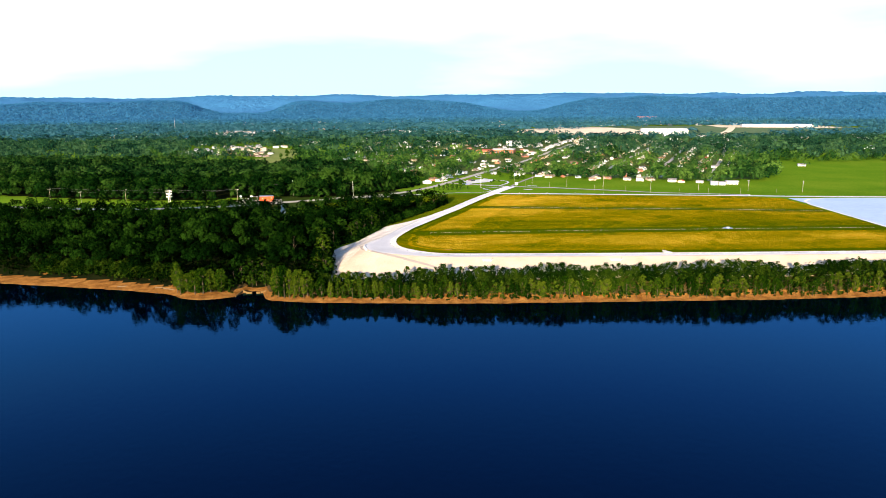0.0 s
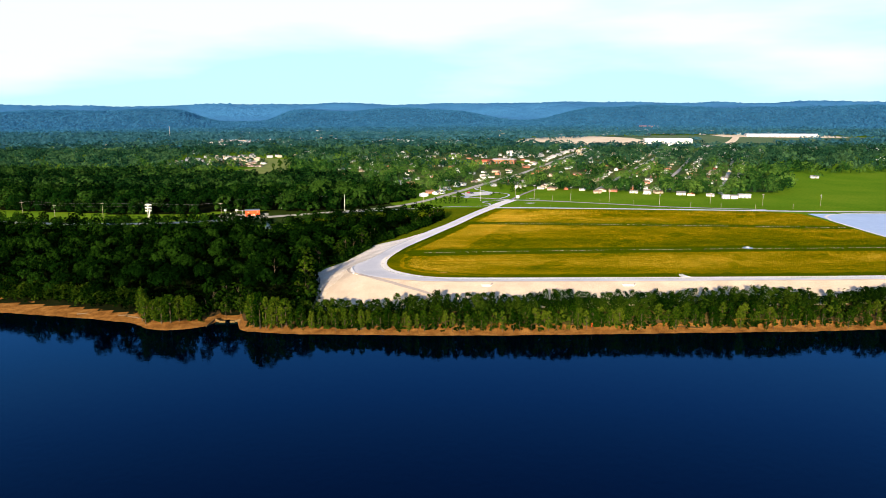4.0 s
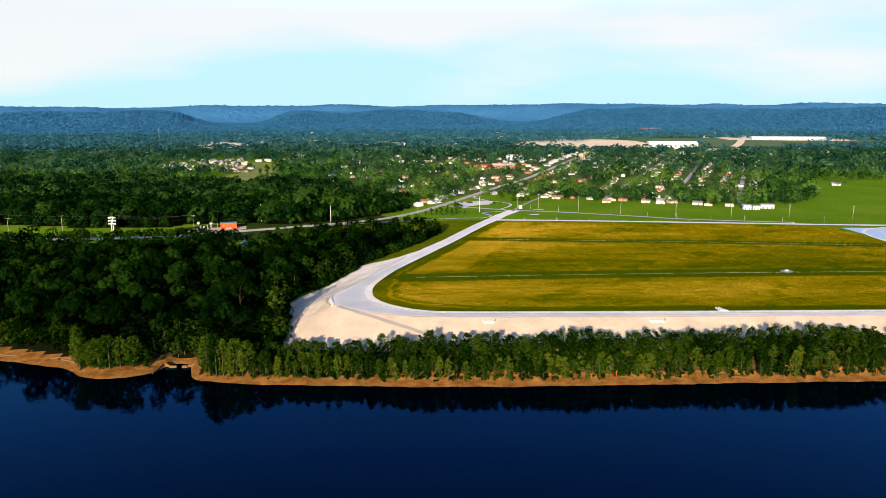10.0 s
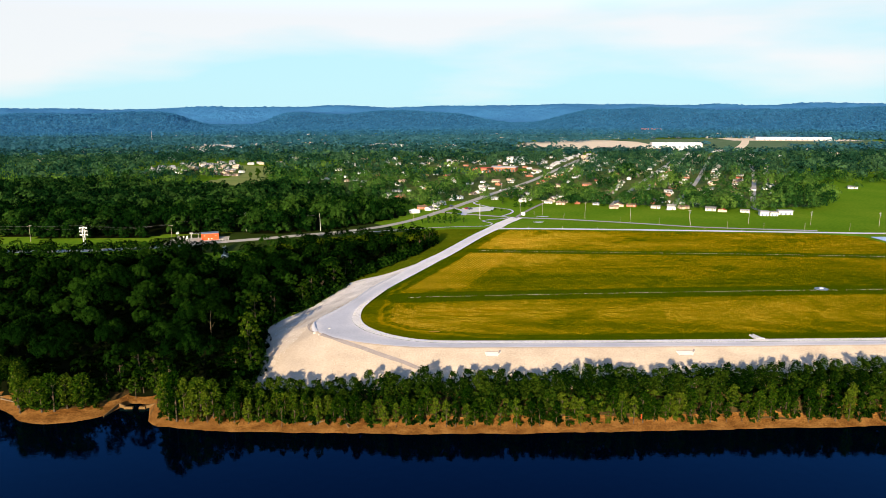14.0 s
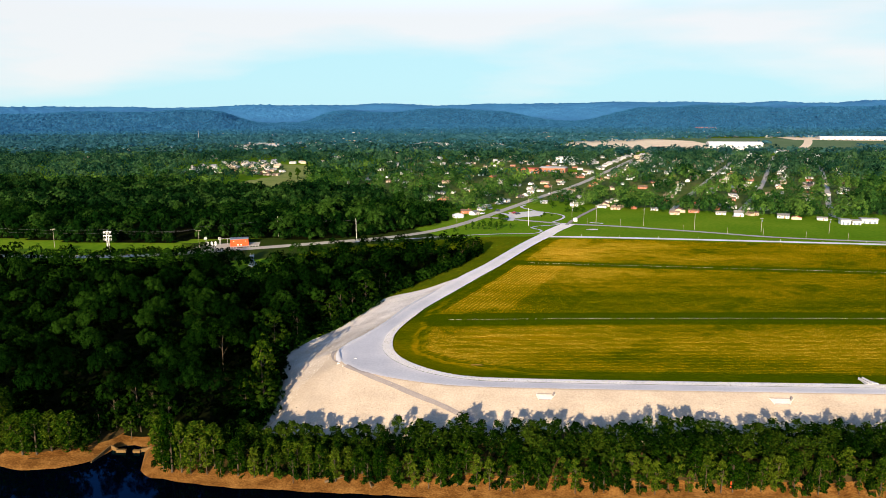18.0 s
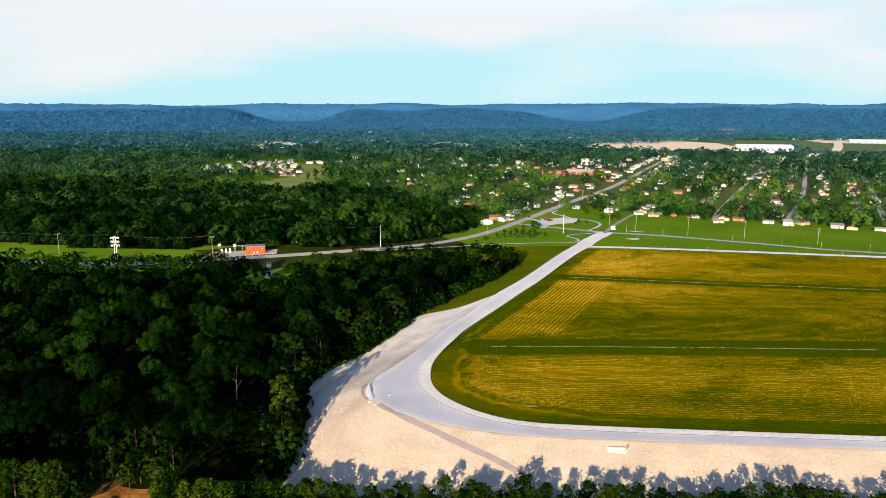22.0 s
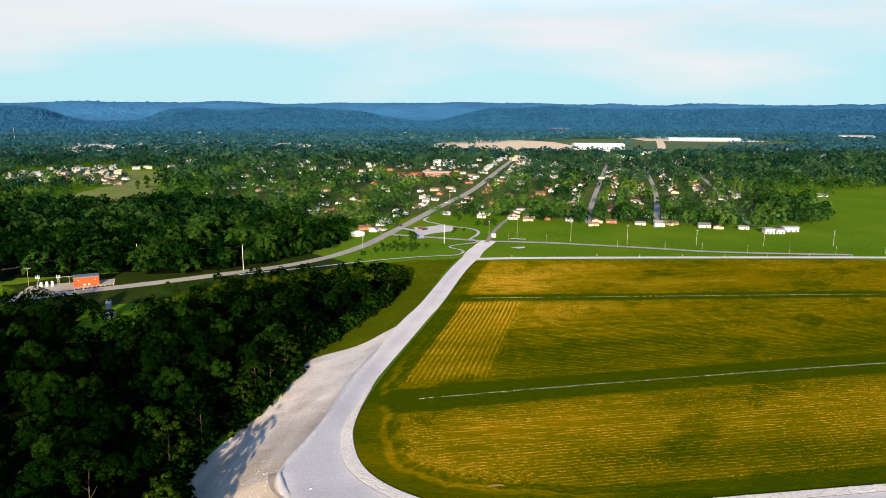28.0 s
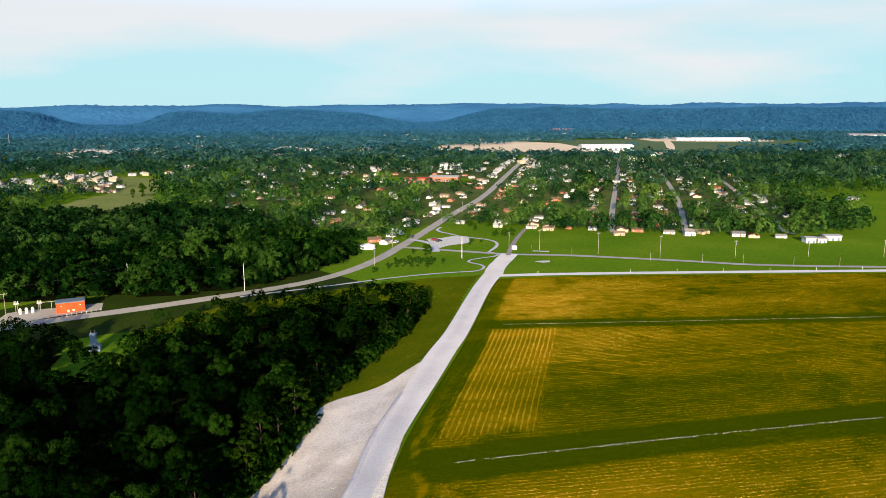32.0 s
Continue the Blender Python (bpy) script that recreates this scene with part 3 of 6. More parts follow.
ROAD_IN = [(420, 351.5), (300, 344.5), (176, 340.5), (107, 339.6), (11, 339.6), (-2, 341.4), (-14, 347), (-23, 356), (-27.5, 366), (-28, 376), (-27.5, 383), (-26, 389), (-23.5, 396), (-17.5, 414), (-3, 450), (5, 471), (12, 487), (33.5, 550), (45, 576)]
road_ = loft("gravel_road", ROAD_OUT, ROAD_IN, 420, 13, GRAVEL, 0.17)
ry_, rx_ = np.array([v.co.y for v in road_.vertices]), np.array([v.co.x for v in road_.vertices])
# paler to the north, to the east and at both edges, greyer mid-road
road_.attributes.new("fresh", "FLOAT", "POINT").data.foreach_set("value", np.clip(0.9 * smooth_step(ry_, 385, 450) + 0.45 * smooth_step(rx_, 40, 120) + 0.22 * wave(rx_, ry_, 5, 41) + 0.12 * wave(rx_, ry_, 1.6, 42) + 0.55 * (np.abs(np.tile(np.linspace(-1, 1, 13), 420)) ** 3) - 0.22 * np.exp(-((np.tile(np.linspace(-1, 1, 13), 420) + 0.1) / 0.35) ** 2), 0, 1).astype(np.float32))
tagged(new("gravel_road", road_), "pale grey gravel road round the hay field", "road", kind="structure")
wp_ = along(ROAD_OUT[8:15], 0.5)
wg_ = np.gradient(wp_, axis=0)
wn_ = np.column_stack([-wg_[:, 1], wg_[:, 0]]) / np.hypot(*wg_.T)[:, None]
wv_ = np.linspace(-1, 1, 7)
wide_ = 0.75 + 0.22 * wave(wp_[:, 0], wp_[:, 1], 2.0, 46)
rise_ = (0.42 + 0.16 * wave(wp_[:, 0], wp_[:, 1], 1.1, 47)) * np.interp(np.arange(len(wp_)), [0, 8, len(wp_) - 30, len(wp_) - 1], [0, 1, 1, 0])
wq_ = draped((wp_[:, None] + wn_[:, None] * (wide_[:, None] * wv_)[..., None]).reshape(-1, 2), 0.10)
wq_[:, 2] += (rise_[:, None] * (1 - np.abs(wv_) ** 1.5)).ravel()
tagged(new("gravel_windrow", mesh_np("gravel_windrow", wq_, grid_faces(len(wp_), 7)[:, ::-1], GRAVEL, True)), "low ridge of graded gravel along the road edge", "ridge", kind="structure")
VERGE_IN = [(420, 353.6), (300, 346.6), (176, 342.9), (107, 342.2), (11, 342.2), (-3, 344), (-13, 350), (-20.5, 358), (-24, 366), (-25.2, 377), (-24.8, 384), (-23.6, 390), (-22.3, 396), (-17.4, 414.05)]
tagged(new("stone_verge", loft("stone_verge", ROAD_IN[:14], VERGE_IN, 160, 4, PALE, 0.24)), "narrow band of loose white stone along the field", "verge", kind="structure")
FIELD_LEFT = [(-25, 366), (-25.3, 377), (-24.6, 386), (-22, 396), (-16.5, 414), (-2.3, 450), (12.5, 487), (34, 550), (41, 567)]
FIELD_FRONT = [(-25, 366), (-20.5, 357.5), (-13, 350), (-3, 344.2), (11, 342.4), (107, 342.3), (176, 343.1), (255, 346)]


def field_left(y):
    fl = along(FIELD_FRONT[:5][::-1] + FIELD_LEFT[1:], 1.0)
    o = np.argsort(fl[:, 1])
    return np.interp(y, fl[o, 1], fl[o, 0])


def field_top(x):
    return np.interp(x, [43, 80, 234, 256], [567.5, 566, 545.5, 533])


RIM = along(FIELD_LEFT[::-1] + FIELD_FRONT[1:], 3.0).tolist()
DRAINS = [[(-10, 398), (24, 401), (118, 405.5), (253, 408)], [(24, 495.5), (90, 489), (180, 480.5), (253, 471)]]


def dryness(x, y):
    """How far the hay has dried: green along rim and drains, tan on the mown strips and in the mower's turns."""
    rim = near_line(x, y, RIM) + 0.9 * wave(x, y, 3.5, 73) + 0.5 * wave(x, y, 1.3, 74)
    rim = rim - 4.5 * smooth_step(-x, -30, 0) * smooth_step(-y, -408, -385)
    k = 0.36 + 0.17 * wave(x * 0.35, y, 15, 71) + 0.11 * wave(x, y, 6, 72)
    k = k - 0.20 * smooth_step(wave(x * 0.6, y, 5, 78) + 0.5 * wave(x, y, 2.2, 79), 0.45, 0.95)
    k = k + 0.20 * np.exp(-((y - 374 - 0.03 * x) / 13) ** 2) * (0.45 + 0.55 * smooth_step(-x, -95, -35))
    k = k + 0.16 * np.exp(-((x - 46) / 17) ** 2) * smooth_step(y, 428, 455) * smooth_step(-y, -548, -520)
    k = k + 0.16 * smooth_step(y, 497, 506) * smooth_step(-x, -150, -60)
    left_ = x - field_left(y)
    hatch = smooth_step(left_, 6, 9) * smooth_step(-left_, -33, -29) * smooth_step(y, 409, 418) * smooth_step(-y, -494, -484)
    k = k + 0.26 * hatch
    for ln_, w_ in zip(DRAINS, (7.0, 4.5)):
        k = k - 0.34 * smooth_step(-near_line(x, y, ln_), -w_ - 1.5, -w_ + 1.0)
    k = k - 0.30 * smooth_step(-rim, -8.2, -6.0)
    turn = np.exp(-((rim - 3.2) / 1.1) ** 2) + 0.5 * np.exp(-((rim - 6.0) / 0.6) ** 2)
    turn = turn + 0.45 * np.cos(6.283 * rim / 1.25) * smooth_step(rim, 1.5, 3.0) * smooth_step(-rim, -9.5, -7.5)
    k = k + 0.38 * turn * smooth_step(-x, -60, 0) * smooth_step(-y, -480, -400)
    return np.clip(k, 0, 1)


def field_sheet(name, lift, material):
    nu, nv = 170, 210
    u, v_ = np.meshgrid(np.linspace(0, 1, nu) ** 1.2, np.linspace(0, 1, nv) ** 1.2, indexing="ij")
    yy = 342.45 + (567 - 342.45) * v_
    lx = field_left(yy)
    xx = lx * (1 - u) + 255 * u
    base = np.interp(xx, [p[0] for p in FIELD_FRONT[3:]], [p[1] for p in FIELD_FRONT[3:]])
    yy = np.where(v_ > 0.03, np.minimum(yy, field_top(xx)), np.maximum(yy, base))
    me = mesh_np(name, draped(np.stack([xx, yy], -1).reshape(-1, 2), lift), grid_faces(nu, nv), material, True)
    me.attributes.new("dryness", "FLOAT", "POINT").data.foreach_set("value", np.clip(dryness(xx, yy) - 0.09 * smooth_step(near_line(xx.ravel(), yy.ravel(), RIM), 5, 8).reshape(xx.shape), 0, 1).ravel().astype(np.float32))
    return me


tagged(new("hay_field", field_sheet("hay_field", 0.05, HAYFIELD)), "mown hay field in yellow and green", "field", kind="structure")

# stubble and hay: tufts that stand thick along the mower's rows and thin between them
r = np.random.default_rng(9)
n_ = 430000
hy_ = 343.0 + 223.0 * r.uniform(0, 1, n_) ** 1.12
hl_ = field_left(hy_)
hx_ = hl_ + 0.8 + (254 - hl_) * r.uniform(0, 1, n_) ** 1.25
k_ = (hy_ < field_top(hx_) - 0.6) & (hy_ > np.interp(hx_, [p[0] for p in FIELD_FRONT[3:]], [p[1] for p in FIELD_FRONT[3:]]) + 0.4)
hx_, hy_, hl_ = hx_[k_], hy_[k_], hl_[k_]
rim_ = near_line(hx_, hy_, RIM)
drain_ = np.minimum(near_line(hx_, hy_, DRAINS[0]) / 8.0, near_line(hx_, hy_, DRAINS[1]) / 5.5)
mown_ = (rim_ > 6.5 + 4.5 * smooth_step(-hx_, -30, 0) * smooth_step(-hy_, -408, -385)) & (drain_ > 1)
row_ = mown_ & (r.uniform(0, 1, len(hx_)) < 0.55)
hatch_ = (hx_ - hl_ < 31) & (hy_ > 411) & (hy_ < 492)
turn_ = (rim_ < 15) & (hx_ < 12) & (hy_ < 402)
gap_ = 1.3
lane_ = hy_ - 0.028 * hx_
dy_ = np.round(lane_ / gap_) * gap_ - lane_ + r.normal(0, 0.15, len(hx_))
hy_ = np.where(row_ & ~hatch_ & ~turn_, hy_ + dy_, hy_)
lane_ = hx_ - hl_
hx_ = np.where(row_ & hatch_, hl_ + np.round(lane_ / 1.6) * 1.6 + r.normal(0, 0.15, len(hx_)), hx_)
bare_ = wave(hx_ * 0.4, hy_ * 2.0, 1.4, 76) + 0.5 * wave(hx_, hy_, 7, 77) < -0.55
k_ = ~(row_ & bare_ & ~turn_) & (np.hypot((hx_ - 2.7) / 2.2, hy_ - 353.0) > 1.0)
hx_, hy_, row_, mown_ = hx_[k_], hy_[k_], row_[k_], mown_[k_]
n_ = len(hx_)
a_ = r.uniform(0, 6.283, n_)
w_ = np.where(row_, r.uniform(0.08, 0.26, n_), r.uniform(0.06, 0.18, n_))
t_ = np.where(row_, r.uniform(0.07, 0.21, n_), np.where(mown_, r.uniform(0.05, 0.17, n_), r.uniform(0.06, 0.17, n_)))
base_ = height(hx_, hy_) + 0.03
lean_ = r.normal(0, 0.14, (n_, 2))
tuft_ = np.stack([np.column_stack([hx_ - np.cos(a_) * w_, hy_ - np.sin(a_) * w_, base_]), np.column_stack([hx_ + np.cos(a_) * w_, hy_ + np.sin(a_) * w_, base_]),
                  np.column_stack([hx_ + lean_[:, 0], hy_ + lean_[:, 1], base_ + t_])], 1).reshape(-1, 3)
tufts = mesh_np("hay_tufts", tuft_, np.arange(3 * n_).reshape(-1, 3), HAYFIELD)
dry_ = np.clip(dryness(hx_, hy_) + np.where(row_, 0.27, np.where(mown_, -0.06, -0.03)) + r.normal(0, 0.07, n_), 0, 1)
tufts.attributes.new("dryness", "FLOAT", "POINT").data.foreach_set("value", np.repeat(dry_, 3).astype(np.float32))
tagged(new("hay_tufts", tufts), "short mown grass and straw standing in rows", "hay", kind="stuff")

MAIN_ROAD = [(-520, 590), (-420, 553), (-300, 527), (-220, 520), (-161, 529), (-143, 537), (-102, 550), (-56, 569), (-31, 588), (-13, 614), (2, 647), (25, 701), (56, 777), (96, 862), (159, 1043), (260, 1330)]
tagged(new("west_verge", ribbon("west_verge", MAIN_ROAD[:5], 46, GRASS, 0.06, 4, 9, 2.0)), "green mown grass on both sides of the road", "verge", kind="structure")
# this stretch is darker by colour, in place of shade from the trees
tagged(new("road_verge", ribbon("road_verge", MAIN_ROAD[4:9], 50, VERGE_SHADE, 0.06, 4, 9, 2.0)), "verge grass along the road, darkened for the wood's shade", "verge", kind="structure")
tagged(new("main_road", ribbon("main_road", MAIN_ROAD, 6.2, ASPHALT, 0.12, 5)), "grey asphalt road leading into the town", "road", kind="structure")
NORTH_ROAD = [(40, 573), (79, 571), (234, 550), (262, 545), (420, 530)]
tagged(new("north_road", ribbon("north_road", NORTH_ROAD, 5.0, PALE, 0.2, 5)), "pale gravel road along the far side of the field", "road", kind="structure")
for k, (nm, line, wd, mt, lab) in enumerate((
        ("cross_road", [(6, 650), (31, 636), (48, 627), (58, 621), (88, 614), (113, 603), (146, 588), (172, 573), (240, 556)], 4.2, ASPHALT, "narrow grey paved lane across the green"),
        ("gate_road", [(40, 574), (45, 590), (51, 603), (60, 622)], 9.0, PALE, "pale gravel entrance where the roads meet"),
        ("dirt_track", [(58, 618), (66, 642), (76, 668), (90, 700)], 2.6, TRACK, "narrow worn track up the green"),
        ("footpath", [(-72, 557), (-31, 570), (-13, 577), (9, 583), (26, 585), (35, 585), (40, 591), (40, 598), (35, 603), (34, 608), (40, 613), (50, 616), (55, 622), (50, 629)], 1.5, WORN, "winding pale footpath through the grass"),
        ("garden_path", [(50, 629), (58, 643), (61, 656), (57, 666), (50, 672), (43, 678), (39, 688), (34, 695), (32, 704), (37, 714)], 1.8, GRAVEL, "winding pale garden path through the lawn"),
        ("lot_drive", [(12, 672), (18, 668), (24, 655), (23, 642), (22, 634)], 4.0, GRAVEL, "curved pale drive beside the road"))):
    tagged(new(nm, ribbon(nm, line, wd, mt, 0.21 + 0.02 * k, 3)), lab, "path", kind="structure")


def pad(name, line_a, line_b, material, label, lift=0.18):
    return tagged(new(name, loft(name, line_a, line_b, 12, 6, material, lift)), label, "yard", kind="structure")


pad("car_park", [(22, 674), (32, 675), (40, 682), (48, 677)], [(23, 641), (30, 650), (38, 654), (45, 657)], CONCRETE, "pale paved car park by the green")
pad("small_slab", [(67.5, 601), (72, 602.5), (76, 602)], [(71, 597.5), (73, 598), (75, 598.5)], CONCRETE, "small concrete slab in the grass")
pad("long_slab", [(75, 629), (79, 627), (83, 625.5)], [(74, 627), (78, 625), (82, 623.5)], CONCRETE, "long concrete slab in the grass")
pad("substation_yard", [(-159, 549), (-150, 552), (-141, 553), (-126, 557)], [(-160, 533), (-152, 536), (-141, 541.5), (-124, 548)], ASPHALT, "pale gravel yard of the substation")
pad("dry_patch", [(1, 353.3), (2.6, 353.8), (4.2, 353.2)], [(0.9, 352.4), (2.8, 352.5), (4.6, 352.6)], SPOT, "small bare sandy spot in the field")
pad("pond", [(257, 354), (300, 356), (470, 366)], [(258, 531), (330, 529), (470, 522)], LINER, "large pale blue lined settling pond", 0.35)
tagged(new("pond_rim", ribbon("pond_rim", [(470, 365), (300, 355), (257, 353), (256.5, 440), (257.5, 532), (330, 530), (470, 523)], 2.0, PALE, 0.4, 3)), "pale stone rim round the settling pond", "rim", kind="structure")
pad("bare_ground", [(150, 1590), (240, 1500), (345, 1455), (445, 1480)], [(200, 1760), (300, 1870), (380, 1900), (455, 1760)], BARE, "large pale bare earth building site", 0.4)
pad("bare_lot", [(690, 1800), (740, 1790), (850, 1730), (960, 1740)], [(700, 1940), (760, 1935), (860, 1900), (980, 1900)], BARE, "pale bare ground by the warehouses", 0.4)
tagged(new("works_road", ribbon("works_road", [(550, 1440), (640, 1620), (735, 1840)], 16, BARE, 0.3, 20)), "pale dirt road to the warehouses", "road", kind="structure")
tagged(new("slope_track", ribbon("slope_track", [(-36, 351.5), (-32.3, 348), (-27.7, 343.9), (-20.6, 338.7), (-13.9, 334.1), (-1.6, 326.5), (8, 320.5)], 1.5, TRACK, 0.2, 1.5)), "worn grey track down the rubble slope", "path", kind="structure")

tagged(new("worn_patch", ribbon("worn_patch", [(-42, 365.5), (-42.2, 362), (-41.2, 358), (-39.2, 355)], 0.9, TRACK, 0.19, 1.0, 4, 0.5)), "worn dark patch at the road bend", "path", kind="structure")
# stone drains that cross the field
r = np.random.default_rng(12)
STONE_V = np.array([(-.5, -.45, 0), (.5, -.4, 0), (.45, .5, 0), (-.5, .4, 0), (-.3, -.25, .5), (.3, -.3, .55), (.25, .3, .45), (-.3, .3, .6)])
STONE_F = np.array([(0, 1, 5, 4), (1, 2, 6, 5), (2, 3, 7, 6), (3, 0, 4, 7), (4, 5, 6, 7)])


def stones(name, x, y, size, material, label, lift=0.1, flat=0.7):
    n_ = len(x)
    a = r.uniform(0, 6.28, n_)[:, None]
    s = size * r.uniform(0.5, 1.3, n_)[:, None]
    vx = (STONE_V[None, :, 0] * np.cos(a) - STONE_V[None, :, 1] * np.sin(a)) * s + np.asarray(x)[:, None]
    vy = (STONE_V[None, :, 0] * np.sin(a) + STONE_V[None, :, 1] * np.cos(a)) * s + np.asarray(y)[:, None]
    vz = STONE_V[None, :, 2] * s * flat * r.uniform(0.6, 1.4, (n_, 8)) + (height(np.asarray(x), np.asarray(y)) + lift)[:, None]
    f = (STONE_F[None] + (np.arange(n_) * 8)[:, None, None]).reshape(-1, 4)
    return tagged(new(name, mesh_np(name, np.stack([vx, vy, vz], -1).reshape(-1, 3), f, material)), label, "stones", kind="stuff")


STONES = speckled("loose_limestone", [(0.2, (0.40, 0.36, 0.30)), (0.5, (0.58, 0.53, 0.45)), (0.8, (0.72, 0.67, 0.58))], 0.5, 0.95, 4, island=0.5)
for k, line in enumerate(([(-8, 398.5), (24, 401), (118, 405.5), (250, 408)], [(26, 495.5), (90, 489), (180, 480.5), (252, 471)])):
    p = along(line, 0.3)
    keep = (wave(p[:, 0], p[:, 1], 1.3, 60 + k) > -0.80) & (r.uniform(0, 1, len(p)) < 0.75)
    p = p[keep]
    stones("drain_stones", p[:, 0] + r.normal(0, 0.08, len(p)), p[:, 1] + r.normal(0, 0.16, len(p)), 0.21, STONES, "broken line of white stones in a field drain")
u, v_ = r.uniform(0, 1, 3600), r.uniform(0, 1, 3600) ** 0.9
pa, pb = along(BEACH_LOW, 1.0), along(BEACH_TOP, 1.0)
ia, ib = (u * 0.72 * (len(pa) - 1)).astype(int), (u * 0.72 * (len(pb) - 1)).astype(int)
q = pa[ia] * (1 - v_[:, None]) + pb[ib] * v_[:, None]
stones("slope_stones", q[:, 0], q[:, 1], 0.34, RIPRAP, "loose limestone blocks on the rubble slope", 0.02)
u, v_ = r.uniform(0, 1, 5200), r.uniform(0, 1, 5200)
pa, pb = along(APRON_OUT, 0.5), along(APRON_IN, 0.5)
q = pa[(u * (len(pa) - 1)).astype(int)] * (1 - v_[:, None]) + pb[(u * (len(pb) - 1)).astype(int)] * v_[:, None]
stones("apron_stones", q[:, 0], q[:, 1], 0.3, STONES, "loose limestone blocks on the rubble apron", 0.0)
pa, pb = along(ROAD_IN[:14], 0.25), along(VERGE_IN, 0.25)
u, v_ = r.uniform(0.25, 1, 3600), r.uniform(0.1, 1, 3600)
q = pa[(u * (len(pa) - 1)).astype(int)] * (1 - v_[:, None]) + pb[(u * (len(pb) - 1)).astype(int)] * v_[:, None]
stones("verge_stones", q[:, 0], q[:, 1], 0.32, STONES, "loose white stones along the field edge", 0.18)

# ---- trees ----
def leaf_triangles(r, p, nrm, leaf):
    """One small three-cornered leaf spray at each point p, lying across nrm."""
    t = np.cross(nrm, r.normal(size=p.shape))
    t /= np.linalg.norm(t, axis=1)[:, None] + 1e-9
    s = np.cross(nrm, t)
    w = leaf * r.uniform(0.6, 1.35, len(p))[:, None]
    tri = np.stack([p - t * w - s * w * 0.7, p + t * w * 0.9 - s * w * r.uniform(0.2, 1.0, (len(p), 1)), p + t * w * r.uniform(-0.5, 0.6, (len(p), 1)) + s * w * 1.25], 1)
    tri[:, 2] -= nrm * w * 0.35
    v = tri.reshape(-1, 3)
    return v, np.arange(len(v)).reshape(-1, 3)


def unit(d):
    return d / (np.linalg.norm(d, axis=1)[:, None] + 1e-9)


def crown_points(seed, clumps, per, radius, tall, leaf, fine=1.0):
    """A slender crown of leaf clumps about 0,0 with its foot at z=0."""
    r = np.random.default_rng(seed)
    a, h = r.uniform(0, 6.283, clumps), r.uniform(0, 1, clumps) ** 0.8
    rad = radius * np.sqrt(np.clip(1 - (2 * h - 0.9) ** 2 * 0.8, 0.05, 1)) * r.uniform(0.35, 0.85, clumps)
    c = np.column_stack([np.cos(a) * rad, np.sin(a) * rad, h * tall])
    c[0] = (0, 0, tall * 0.95)
    size = radius * r.uniform(0.28, 0.5, clumps) * fine
    k = np.repeat(np.arange(clumps), per)
    d = r.normal(size=(len(k), 3))
    d[:, 2] = np.abs(d[:, 2]) * 1.1 - 0.35
    d = unit(d)
    p = c[k] + d * size[k][:, None] * r.uniform(0.7, 1.1, len(k))[:, None] * (1, 1, 1 + 0.7 * (fine < 1))
    return leaf_triangles(r, p, unit(d + r.normal(size=d.shape) * 0.4), leaf)


def dome_points(seed, lobes, per, radius, tall, leaf, loose=0.38, knob=1.0):
    """A broadleaf crown: boughs that bulge out of a dome, each a rounded tuft of leaf sprays, with dark gaps between."""
    r = np.random.default_rng(seed)
    g = np.arange(lobes) + 0.5
    z = 1 - 1.25 * g / lobes                       # from the top to below the middle
    a = g * 2.39996 + r.uniform(-0.5, 0.5, lobes)
    flat = np.sqrt(np.clip(1 - z * z, 0, 1))
    out = r.uniform(0.62, 1.06, lobes)
    c = np.column_stack([np.cos(a) * flat * radius * out, np.sin(a) * flat * radius * out, tall * 0.40 + z * tall * 0.56 * out])
    c[:, :2] += r.normal(size=(lobes, 2)) * radius * 0.07
    axis = unit(np.column_stack([np.cos(a) * flat, np.sin(a) * flat, z]))
    size = knob * radius * 1.45 / np.sqrt(lobes) * r.uniform(0.7, 1.25, lobes)
    k = np.repeat(np.arange(lobes), per)
    d = unit(r.normal(size=(len(k), 3)))
    d = unit(d + 0.75 * axis[k] + (0, 0, 0.25))
    p = c[k] + d * size[k][:, None] * r.uniform(0.72, 1.1, len(k))[:, None] * (1, 1, 0.8)
    return leaf_triangles(r, p, unit(d + 0.35 * axis[k] + r.normal(size=d.shape) * loose), leaf)


def grove(name, places, templates, material, label, turn=True):
    """Many crowns joined into one mesh: places holds x, y, foot z, width and height of each."""
    places = np.asarray(places, float)
    r = np.random.default_rng(len(places))
    vs, fs, tones, at = [], [], [], 0
    pick = r.integers(0, len(templates), len(places))
    for k, (tv, tf) in enumerate(templates):
        pl = places[pick == k]
        if not len(pl):
            continue
        ang = r.uniform(0, 6.283, len(pl))
        ca, sa = np.cos(ang)[:, None], np.sin(ang)[:, None]
        x = (tv[None, :, 0] * ca - tv[None, :, 1] * sa) * pl[:, 3:4] + pl[:, 0:1]
        y = (tv[None, :, 0] * sa + tv[None, :, 1] * ca) * pl[:, 3:4] + pl[:, 1:2]
        z = tv[None, :, 2] * pl[:, 4:5] + pl[:, 2:3]
        vs.append(np.stack([x, y, z], -1).reshape(-1, 3))
        fs.append((tf[None] + (np.arange(len(pl)) * len(tv))[:, None, None]).reshape(-1, tf.shape[1]) + at)
        tones.append(np.repeat(r.uniform(0, 1, len(pl)), len(tv)))
        at += len(pl) * len(tv)
    me = mesh_np(name, np.vstack(vs), np.vstack(fs), material)
    me.attributes.new("tone", "FLOAT", "POINT").data.foreach_set("value", np.concatenate(tones).astype(np.float32))
    return tagged(new(name, me), label, "trees", kind="stuff")


